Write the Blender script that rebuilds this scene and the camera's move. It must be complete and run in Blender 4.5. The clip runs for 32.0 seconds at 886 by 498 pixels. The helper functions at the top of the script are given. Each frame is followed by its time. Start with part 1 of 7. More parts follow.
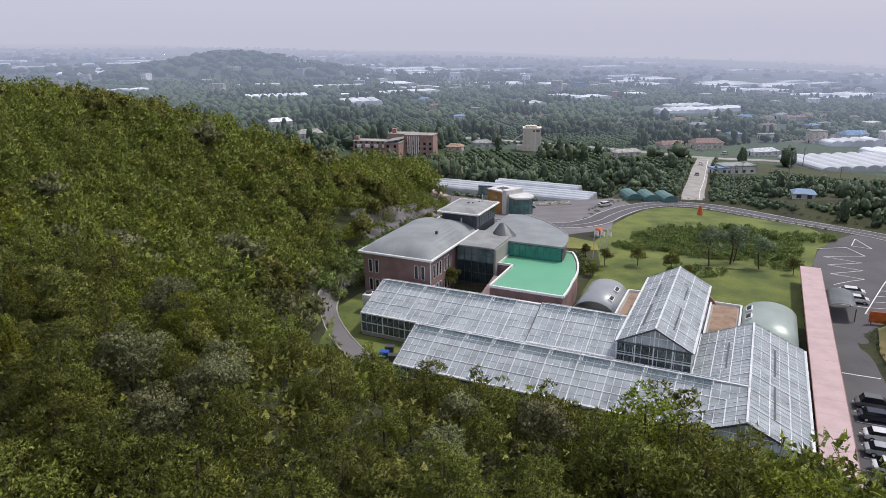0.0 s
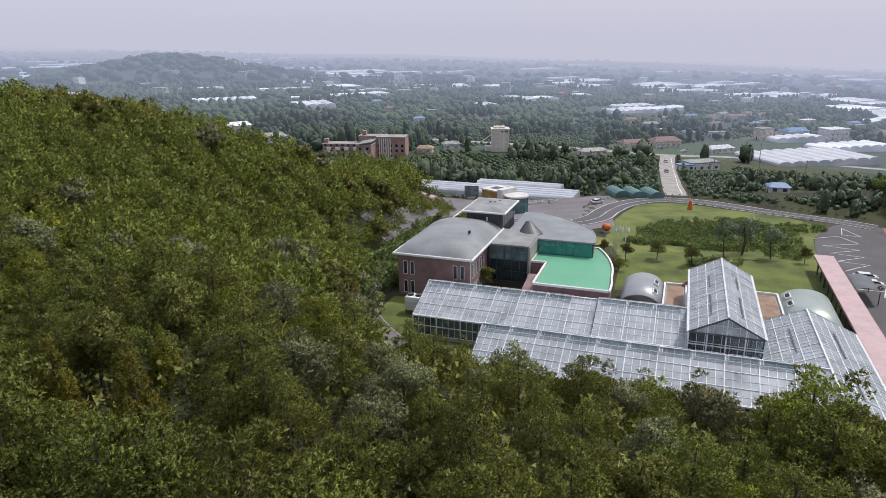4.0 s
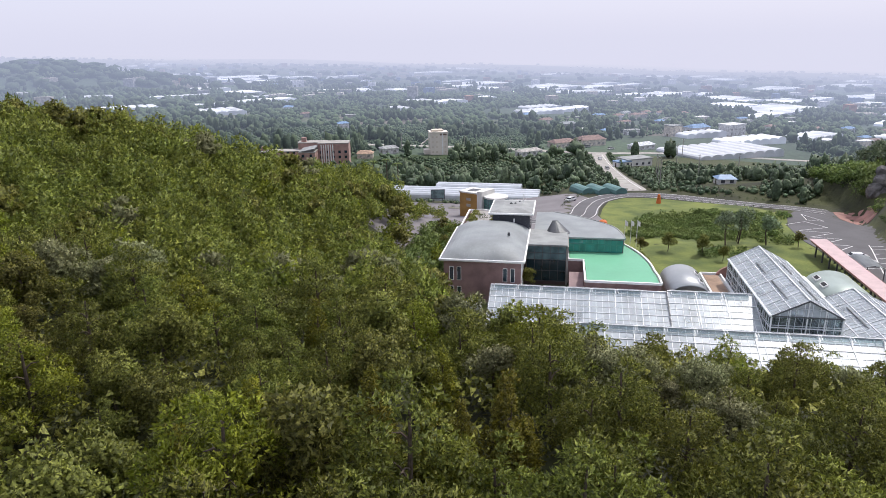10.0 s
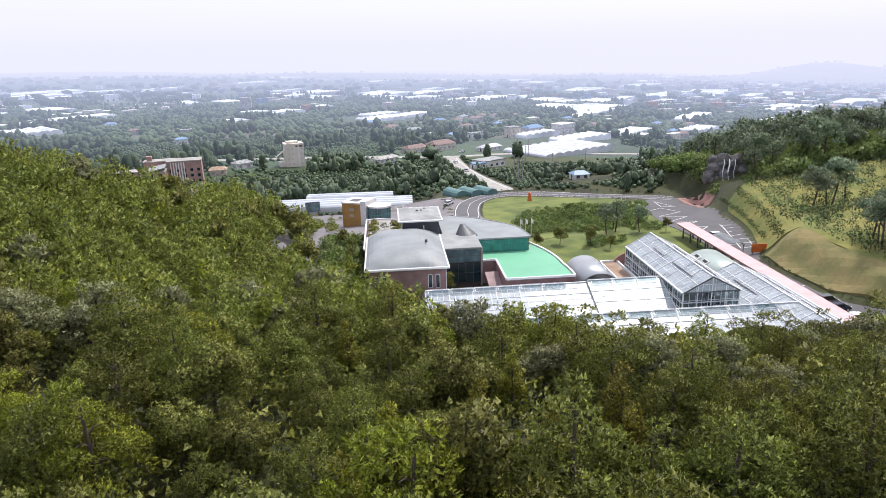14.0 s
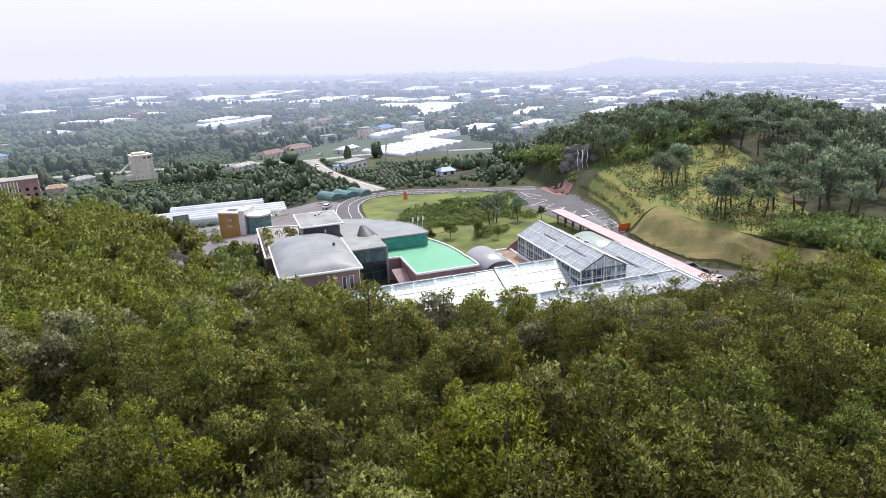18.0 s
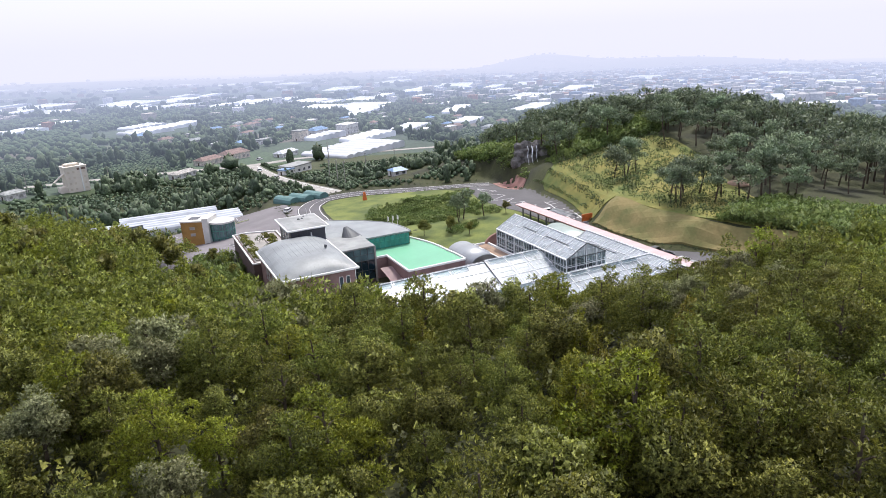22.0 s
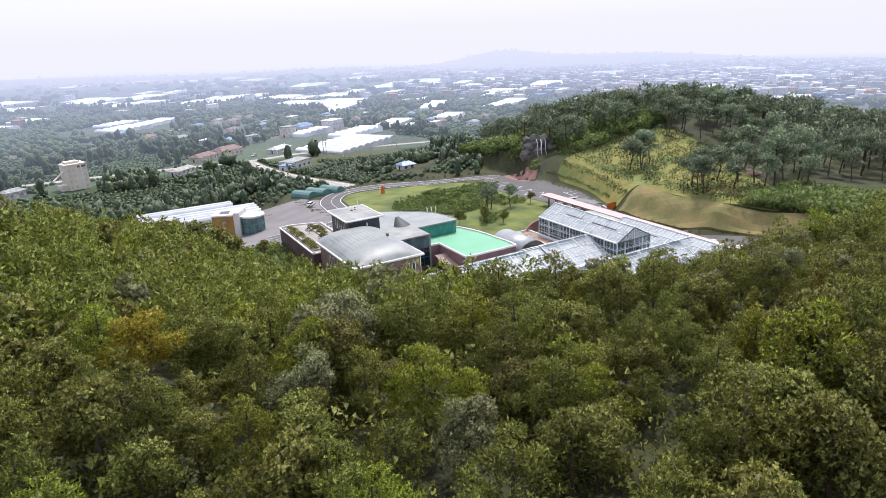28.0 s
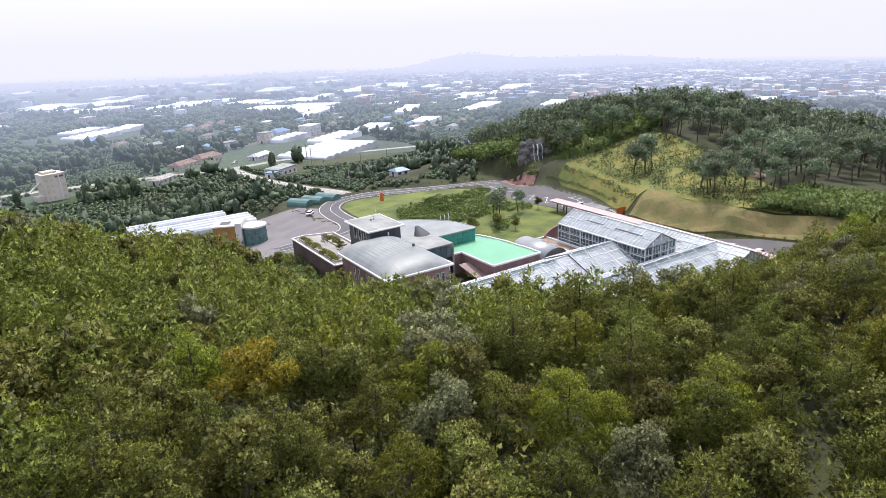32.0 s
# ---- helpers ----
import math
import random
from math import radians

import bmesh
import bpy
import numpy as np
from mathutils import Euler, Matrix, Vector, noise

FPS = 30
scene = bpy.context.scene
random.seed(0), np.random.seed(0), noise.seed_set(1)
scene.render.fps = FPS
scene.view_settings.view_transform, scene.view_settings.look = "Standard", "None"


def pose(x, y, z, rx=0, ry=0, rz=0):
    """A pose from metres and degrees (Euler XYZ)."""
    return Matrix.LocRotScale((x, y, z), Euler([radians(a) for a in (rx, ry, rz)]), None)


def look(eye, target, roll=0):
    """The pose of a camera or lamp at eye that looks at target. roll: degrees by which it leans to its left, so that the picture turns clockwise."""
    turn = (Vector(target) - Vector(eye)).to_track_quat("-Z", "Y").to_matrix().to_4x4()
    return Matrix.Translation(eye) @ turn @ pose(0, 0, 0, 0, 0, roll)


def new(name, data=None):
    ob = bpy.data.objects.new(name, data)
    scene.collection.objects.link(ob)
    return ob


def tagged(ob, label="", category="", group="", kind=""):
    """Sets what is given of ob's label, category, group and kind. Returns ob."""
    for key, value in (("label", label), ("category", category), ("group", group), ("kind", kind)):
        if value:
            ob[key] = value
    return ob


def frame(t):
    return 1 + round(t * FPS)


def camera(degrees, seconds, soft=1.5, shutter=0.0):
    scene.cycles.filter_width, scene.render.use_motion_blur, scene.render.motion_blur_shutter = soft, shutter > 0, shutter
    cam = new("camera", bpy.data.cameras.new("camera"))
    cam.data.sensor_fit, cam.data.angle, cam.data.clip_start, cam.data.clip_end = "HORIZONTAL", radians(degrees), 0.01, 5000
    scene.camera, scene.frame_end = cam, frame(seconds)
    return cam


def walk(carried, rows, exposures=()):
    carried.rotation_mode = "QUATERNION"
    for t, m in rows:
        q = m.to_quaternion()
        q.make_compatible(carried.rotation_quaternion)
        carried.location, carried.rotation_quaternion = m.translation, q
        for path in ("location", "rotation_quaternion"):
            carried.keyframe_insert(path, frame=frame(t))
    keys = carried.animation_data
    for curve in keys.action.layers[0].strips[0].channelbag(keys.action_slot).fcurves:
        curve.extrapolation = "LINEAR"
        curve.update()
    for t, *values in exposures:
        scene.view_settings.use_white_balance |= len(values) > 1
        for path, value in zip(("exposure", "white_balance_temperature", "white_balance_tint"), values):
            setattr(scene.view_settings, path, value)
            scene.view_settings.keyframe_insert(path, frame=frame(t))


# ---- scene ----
cam = camera(67.9, 32.0, soft=0.7)
PATH = [
    (0, (-1.118, 0.472, 47.636), (-1.114, 2.375, 47.021), -0.88),
    (0.5, (-3.516, 0.446, 47.536), (-3.486, 2.348, 46.920), -0.77),
    (1, (-5.854, 0.425, 47.413), (-5.804, 2.326, 46.795), -0.85),
    (1.5, (-8.103, 0.362, 47.339), (-8.029, 2.264, 46.725), -0.92),
    (2, (-10.320, 0.380, 47.268), (-10.222, 2.281, 46.655), -0.82),
    (2.5, (-12.539, 0.571, 47.204), (-12.417, 2.472, 46.594), -0.64),
    (3, (-14.844, 0.962, 47.146), (-14.698, 2.860, 46.532), -0.72),
    (3.5, (-17.309, 1.541, 47.102), (-17.139, 3.438, 46.490), -0.79),
    (5.5, (-27.475, 4.114, 47.020), (-27.216, 6.003, 46.414), -0.96),
    (6, (-30.023, 4.824, 46.982), (-29.744, 6.710, 46.377), -0.98),
    (6.5, (-32.587, 5.608, 47.036), (-32.284, 7.490, 46.431), -0.95),
    (7, (-35.087, 6.378, 47.143), (-34.759, 8.256, 46.538), -1.02),
    (7.5, (-37.486, 7.080, 47.278), (-37.134, 8.953, 46.673), -0.92),
    (8, (-39.832, 7.678, 47.308), (-39.459, 9.547, 46.703), -1.08),
    (8.5, (-42.117, 8.172, 47.304), (-41.721, 10.038, 46.700), -1.00),
    (9, (-44.309, 8.621, 47.277), (-43.891, 10.482, 46.676), -0.99),
    (9.5, (-46.219, 8.983, 47.135), (-45.757, 10.835, 46.536), -1.38),
    (10, (-48.091, 9.361, 47.140), (-47.572, 11.196, 46.537), -0.99),
    (10.5, (-50.007, 9.811, 47.118), (-49.432, 11.629, 46.515), -1.19),
    (11, (-51.976, 10.366, 47.153), (-51.337, 12.163, 46.550), -1.22),
    (11.5, (-53.937, 11.027, 47.270), (-53.240, 12.802, 46.666), -1.36),
    (12, (-55.905, 11.760, 47.444), (-55.149, 13.511, 46.842), -1.47),
    (12.5, (-57.844, 12.429, 47.640), (-57.033, 14.155, 47.038), -1.45),
    (13, (-59.642, 13.098, 47.817), (-58.776, 14.798, 47.218), -1.70),
    (13.5, (-61.400, 13.910, 48.011), (-60.480, 15.583, 47.415), -1.67),
    (15.5, (-68.801, 17.335, 48.849), (-67.677, 18.878, 48.253), -2.09),
    (16, (-70.276, 17.703, 49.065), (-69.107, 19.212, 48.466), -2.21),
    (16.5, (-71.639, 17.692, 49.214), (-70.426, 19.164, 48.611), -1.94),
    (17, (-73.029, 17.779, 49.368), (-71.774, 19.213, 48.763), -2.19),
    (17.5, (-74.401, 18.015, 49.553), (-73.104, 19.410, 48.945), -2.13),
    (18, (-75.843, 18.349, 49.766), (-74.506, 19.705, 49.157), -2.22),
    (18.5, (-77.334, 18.767, 50.028), (-75.956, 20.082, 49.418), -2.26),
    (19, (-78.950, 19.308, 50.295), (-77.537, 20.583, 49.680), -2.31),
    (19.5, (-80.630, 20.005, 50.563), (-79.189, 21.247, 49.945), -2.61),
    (20, (-82.318, 20.804, 50.777), (-80.858, 22.023, 50.158), -2.63),
    (20.5, (-83.971, 21.691, 50.954), (-82.502, 22.897, 50.333), -2.76),
    (21, (-85.614, 22.692, 51.125), (-84.138, 23.889, 50.502), -2.87),
    (21.5, (-87.267, 23.715, 51.387), (-85.785, 24.905, 50.764), -2.99),
    (22, (-88.972, 24.696, 51.638), (-87.483, 25.877, 51.015), -2.99),
    (22.5, (-90.643, 25.666, 51.886), (-89.148, 26.838, 51.262), -3.00),
    (23, (-92.217, 26.662, 52.118), (-90.715, 27.825, 51.493), -3.06),
    (23.5, (-93.598, 27.794, 52.315), (-92.087, 28.945, 51.689), -2.94),
    (24, (-94.929, 29.015, 52.503), (-93.411, 30.158, 51.879), -2.86),
    (24.5, (-96.402, 30.282, 52.674), (-94.878, 31.416, 52.050), -2.77),
    (25, (-98.076, 31.430, 52.801), (-96.546, 32.558, 52.176), -2.97),
    (25.5, (-99.764, 32.280, 52.905), (-98.229, 33.400, 52.282), -3.10),
    (27.5, (-106.020, 35.409, 53.045), (-104.467, 36.494, 52.404), -2.79),
    (28, (-107.337, 36.613, 53.184), (-105.783, 37.698, 52.544), -2.89),
    (28.5, (-108.308, 38.198, 53.312), (-106.751, 39.276, 52.670), -2.77),
    (29, (-109.108, 39.848, 53.410), (-107.545, 40.919, 52.770), -2.91),
    (29.5, (-109.768, 41.464, 53.522), (-108.198, 42.524, 52.882), -2.94),
    (30, (-110.308, 43.062, 53.683), (-108.725, 44.104, 53.045), -2.84),
    (30.5, (-110.729, 44.601, 53.863), (-109.136, 45.629, 53.226), -2.96),
    (31, (-111.113, 46.141, 53.970), (-109.511, 47.154, 53.332), -2.47),
    (31.5, (-111.621, 47.775, 54.156), (-110.013, 48.779, 53.518), -2.80),
    (32, (-112.258, 49.411, 54.343), (-110.643, 50.406, 53.707), -2.89),
]
walk(cam, [(t, look(eye, target, roll)) for t, eye, target, roll in PATH],
     exposures=[(0, -0.17, 6250, 12), (6, -0.07, 6250, 12), (9, 0.12, 6250, 12), (13, 0.5, 6250, 12), (19, 0.49, 6250, 12), (32, 0.54, 6250, 12)])

# ---- world, sun ----
SUN_AZ, SUN_EL = radians(70), radians(59)
world = bpy.data.worlds.new("world")
scene.world = world
world.use_nodes = True
wn, wl = world.node_tree.nodes, world.node_tree.links
sky = wn.new("ShaderNodeTexSky")
sky.sky_type, sky.sun_disc = "NISHITA", False
sky.sun_elevation, sky.sun_rotation = SUN_EL, SUN_AZ
sky.air_density, sky.dust_density, sky.ozone_density = 1.0, 4.0, 1.0
haze_mix = wn.new("ShaderNodeMix")
haze_mix.data_type = "RGBA"
haze_mix.inputs[0].default_value = 0.72
haze_mix.inputs[7].default_value = (8.4, 8.38, 9.8, 1)
wl.new(sky.outputs[0], haze_mix.inputs[6])
wl.new(haze_mix.outputs[2], wn["Background"].inputs[0])
wn["Background"].inputs[1].default_value = 0.100
sun_data = bpy.data.lights.new("sun", "SUN")
sun_data.energy, sun_data.angle, sun_data.color = 3.0, radians(2.5), (1.0, 0.95, 0.86)
sun = new("sun", sun_data)
sun.matrix_world = look((math.sin(SUN_AZ) * 300, math.cos(SUN_AZ) * 300, 400), (0, 0, 400 - 300 * math.tan(SUN_EL)))

# ---- materials ----
def mat(name, col, rough=0.8, metal=0.0, var=0.18, scale=0.4, fine=6.0, bump=0.3, col2=None, rand=0.0, island=0.0, spec=0.5, fdist=0.03):
    """A surface with a base colour, broad stains, fine grain and a little relief, in metres."""
    m = bpy.data.materials.new(name)
    m.use_nodes = True
    n, l = m.node_tree.nodes, m.node_tree.links
    b = n["Principled BSDF"]
    b.inputs["Roughness"].default_value, b.inputs["Metallic"].default_value = rough, metal
    b.inputs["Specular IOR Level"].default_value = spec
    tc = n.new("ShaderNodeNewGeometry")
    broad, grain = n.new("ShaderNodeTexNoise"), n.new("ShaderNodeTexNoise")
    broad.inputs["Scale"].default_value, grain.inputs["Scale"].default_value = scale, fine
    broad.inputs["Detail"].default_value = 4
    for t in (broad, grain):
        l.new(tc.outputs["Position"], t.inputs["Vector"])
    mix = n.new("ShaderNodeMix")
    mix.data_type = "RGBA"
    c2 = col2 or tuple(c * (1 - 2 * var) for c in col)
    mix.inputs[6].default_value, mix.inputs[7].default_value = (*c2, 1), (*col, 1)
    ramp = n.new("ShaderNodeMapRange")
    ramp.inputs[1].default_value, ramp.inputs[2].default_value = 0.34, 0.62
    l.new(broad.outputs[0], ramp.inputs[0])
    l.new(ramp.outputs[0], mix.inputs[0])
    hsv = n.new("ShaderNodeHueSaturation")
    l.new(mix.outputs[2], hsv.inputs["Color"])
    val = n.new("ShaderNodeMapRange")
    val.inputs[3].default_value, val.inputs[4].default_value = 1 - var, 1 + var
    l.new(grain.outputs[0], val.inputs[0])
    last = val.outputs[0]
    if rand or island:
        add = n.new("ShaderNodeMath")
        add.operation = "MULTIPLY_ADD"
        src = n.new("ShaderNodeObjectInfo").outputs["Random"] if rand else tc.outputs["Random Per Island"]
        l.new(src, add.inputs[0])
        k = rand or island
        add.inputs[1].default_value, add.inputs[2].default_value = 2 * k, 1 - k
        mul = n.new("ShaderNodeMath")
        mul.operation = "MULTIPLY"
        l.new(last, mul.inputs[0]), l.new(add.outputs[0], mul.inputs[1])
        last = mul.outputs[0]
    l.new(last, hsv.inputs["Value"])
    l.new(hsv.outputs[0], b.inputs["Base Color"])
    if bump:
        bp = n.new("ShaderNodeBump")
        bp.inputs["Strength"].default_value, bp.inputs["Distance"].default_value = bump, fdist
        l.new(grain.outputs[0], bp.inputs["Height"])
        l.new(bp.outputs[0], b.inputs["Normal"])
    return m


def leafmat(name, dark, light, trans=0.25, sheen=0.0, speck=6.0, holes=0.46):
    """Foliage: each clump its own tone, each tree its own shift, some light through the leaves."""
    m = bpy.data.materials.new(name)
    m.use_nodes = True
    n, l = m.node_tree.nodes, m.node_tree.links
    b = n["Principled BSDF"]
    b.inputs["Roughness"].default_value = 0.62
    b.inputs["Specular IOR Level"].default_value = 0.35
    # bluish sheen, where set, imitates haze over the leaves
    b.inputs["Sheen Weight"].default_value, b.inputs["Sheen Roughness"].default_value = sheen, 0.5
    b.inputs["Sheen Tint"].default_value = (0.75, 0.83, 1.0, 1)
    g, o = n.new("ShaderNodeNewGeometry"), n.new("ShaderNodeObjectInfo")
    mix = n.new("ShaderNodeMix")
    mix.data_type = "RGBA"
    mix.inputs[6].default_value, mix.inputs[7].default_value = (*dark, 1), (*light, 1)
    l.new(g.outputs["Random Per Island"], mix.inputs[0])
    nz = n.new("ShaderNodeTexNoise")
    nz.inputs["Scale"].default_value = 0.11
    l.new(g.outputs["Position"], nz.inputs["Vector"])
    hue = n.new("ShaderNodeMapRange")
    hue.inputs[1].default_value, hue.inputs[2].default_value = 0.3, 0.7
    hue.inputs[3].default_value, hue.inputs[4].default_value = 0.486, 0.512
    l.new(nz.outputs[0], hue.inputs[0])
    hsv = n.new("ShaderNodeHueSaturation")
    tint = n.new("ShaderNodeMath")
    tint.operation = "MULTIPLY_ADD"
    tint.inputs[1].default_value = 0.024
    l.new(o.outputs["Random"], tint.inputs[0])
    l.new(hue.outputs[0], tint.inputs[2])
    l.new(tint.outputs[0], hsv.inputs["Hue"])
    vr = n.new("ShaderNodeMapRange")
    vr.inputs[3].default_value, vr.inputs[4].default_value = 0.72, 1.28
    l.new(o.outputs["Random"], vr.inputs[0])
    l.new(vr.outputs[0], hsv.inputs["Value"])
    fine = n.new("ShaderNodeTexNoise")
    fine.inputs["Scale"].default_value, fine.inputs["Detail"].default_value = speck, 1.0
    l.new(g.outputs["Position"], fine.inputs["Vector"])
    fr_ = n.new("ShaderNodeMapRange")
    fr_.inputs[1].default_value, fr_.inputs[2].default_value = 0.35, 0.65
    fr_.inputs[3].default_value, fr_.inputs[4].default_value = 0.58, 1.38
    l.new(fine.outputs[0], fr_.inputs[0])
    mulc = n.new("ShaderNodeMix")
    mulc.data_type, mulc.blend_type = "RGBA", "MULTIPLY"
    mulc.inputs[0].default_value = 1.0
    l.new(mix.outputs[2], mulc.inputs[6]), l.new(fr_.outputs[0], mulc.inputs[7])
    l.new(mulc.outputs[2], hsv.inputs["Color"])
    l.new(hsv.outputs[0], b.inputs["Base Color"])
    tr = n.new("ShaderNodeBsdfTranslucent")
    l.new(hsv.outputs[0], tr.inputs["Color"])
    ms = n.new("ShaderNodeMixShader")
    ms.inputs[0].default_value = trans
    l.new(b.outputs[0], ms.inputs[1]), l.new(tr.outputs[0], ms.inputs[2])
    if holes:
        gap = n.new("ShaderNodeMath")
        gap.operation = "GREATER_THAN"
        gap.inputs[1].default_value = holes
        cutn = n.new("ShaderNodeTexNoise")
        cutn.inputs["Scale"].default_value, cutn.inputs["Detail"].default_value = speck * 0.8, 0.0
        l.new(g.outputs["Position"], cutn.inputs["Vector"])
        l.new(cutn.outputs[0], gap.inputs[0])
        tp, m2 = n.new("ShaderNodeBsdfTransparent"), n.new("ShaderNodeMixShader")
        l.new(gap.outputs[0], m2.inputs[0])
        l.new(tp.outputs[0], m2.inputs[1]), l.new(ms.outputs[0], m2.inputs[2])
        ms = m2
    l.new(ms.outputs[0], n["Material Output"].inputs["Surface"])
    return m


def glassmat(name, tint, rough=0.06, clear=0.5, milk=(0.7, 0.74, 0.78)):
    """Thin pane: part clear, part milky film, with a real gloss."""
    m = bpy.data.materials.new(name)
    m.use_nodes = True
    n, l = m.node_tree.nodes, m.node_tree.links
    b = n["Principled BSDF"]
    b.inputs["Base Color"].default_value = (*milk, 1)
    b.inputs["Roughness"].default_value = rough
    b.inputs["Specular IOR Level"].default_value = 0.7
    t = n.new("ShaderNodeBsdfTransparent")
    t.inputs[0].default_value = (*tint, 1)
    nz, g, mr = n.new("ShaderNodeTexNoise"), n.new("ShaderNodeNewGeometry"), n.new("ShaderNodeMapRange")
    nz.inputs["Scale"].default_value = 0.35
    nz.inputs["Detail"].default_value = 5
    l.new(g.outputs["Position"], nz.inputs["Vector"])
    mr.inputs[1].default_value, mr.inputs[2].default_value = 0.3, 0.7
    mr.inputs[3].default_value, mr.inputs[4].default_value = max(0, clear - 0.16), min(1, clear + 0.16)
    l.new(nz.outputs[0], mr.inputs[0])
    ms = n.new("ShaderNodeMixShader")
    l.new(mr.outputs[0], ms.inputs[0])
    l.new(b.outputs[0], ms.inputs[1]), l.new(t.outputs[0], ms.inputs[2])
    l.new(ms.outputs[0], n["Material Output"].inputs["Surface"])
    return m


M = dict(
    brick=mat("brick", (0.29, 0.185, 0.172), 0.85, var=0.14, scale=0.5, fine=9),
    brick_dark=mat("brick_dark", (0.13, 0.085, 0.08), 0.85, var=0.14),
    white=mat("white_paint", (0.78, 0.78, 0.76), 0.55, var=0.06, scale=0.6),
    roof=mat("grey_roof", (0.27, 0.29, 0.29), 0.5, var=0.13, scale=0.22, fine=2.5, bump=0.1),
    roof2=mat("grey_flat_roof", (0.30, 0.31, 0.30), 0.65, var=0.16, scale=0.3, bump=0.1),
    slate=mat("dark_panel", (0.055, 0.06, 0.075), 0.4, var=0.1, scale=0.4, bump=0.05),
    green=mat("green_coating", (0.14, 0.40, 0.24), 0.5, var=0.06, scale=0.12, fine=1.5, bump=0.05),
    teal=mat("teal_glass", (0.035, 0.23, 0.205), 0.08, var=0.2, scale=0.5, fine=0.8, bump=0.0, spec=0.8),
    tealdark=mat("dark_blue_glass", (0.015, 0.035, 0.05), 0.07, var=0.2, scale=0.5, bump=0.0, spec=0.8),
    alu=mat("white_frame", (0.70, 0.71, 0.72), 0.45, 0.1, var=0.08, bump=0.05),
    alu_dark=mat("dark_steel", (0.10, 0.105, 0.11), 0.5, 0.4, var=0.1, bump=0.05),
    pink=mat("pink_roof", (0.52, 0.385, 0.38), 0.7, var=0.07, scale=0.5, fine=3),
    asphalt=mat("asphalt", (0.105, 0.10, 0.105), 0.85, var=0.12, scale=0.12, fine=12, bump=0.2),
    concrete=mat("concrete", (0.36, 0.34, 0.31), 0.85, var=0.14, scale=0.3),
    paver=mat("red_paver", (0.33, 0.18, 0.15), 0.85, var=0.15, scale=0.4),
    line=mat("road_paint", (0.75, 0.75, 0.73), 0.7, var=0.08),
    soil=mat("brown_soil", (0.34, 0.235, 0.165), 0.95, var=0.2, scale=0.5),
    ochre=mat("ochre_cladding", (0.36, 0.20, 0.055), 0.7, var=0.12, scale=0.4),
    barrel=mat("barrel_metal", (0.36, 0.38, 0.39), 0.4, 0.3, var=0.08, scale=0.3, bump=0.08),
    barrelg=mat("barrel_green_metal", (0.36, 0.42, 0.38), 0.4, 0.2, var=0.08, scale=0.3, bump=0.08),
    black=mat("black_void", (0.015, 0.015, 0.016), 0.6, var=0.1, bump=0),
    bark=mat("bark", (0.10, 0.075, 0.055), 0.95, var=0.25, scale=2, fine=14, bump=0.6),
    rock=mat("grey_rock", (0.20, 0.19, 0.18), 0.9, var=0.3, scale=0.4, fine=3, bump=0.6, fdist=0.15),
    water=mat("white_water", (0.7, 0.74, 0.76), 0.25, var=0.1),
    orange=mat("orange_paint", (0.62, 0.15, 0.03), 0.6, var=0.15, scale=1.0),
    blue=mat("blue_plastic", (0.02, 0.09, 0.42), 0.45, var=0.1),
    vinyl=mat("white_vinyl", (0.54, 0.56, 0.59), 0.4, var=0.07, scale=0.15, fine=1.0, island=0.08),
    vinylg=mat("green_net", (0.10, 0.20, 0.19), 0.6, var=0.12, scale=0.3),
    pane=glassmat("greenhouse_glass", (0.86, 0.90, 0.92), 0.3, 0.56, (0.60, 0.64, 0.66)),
    # wall panes: clearer, with a darker milky part than the roof panes
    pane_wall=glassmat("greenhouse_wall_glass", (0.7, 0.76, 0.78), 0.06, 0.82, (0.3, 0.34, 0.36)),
    rubber=mat("tyre_rubber", (0.02, 0.02, 0.02), 0.9, var=0.1),
    carglass=mat("car_glass", (0.015, 0.018, 0.02), 0.05, var=0.05, bump=0),
)
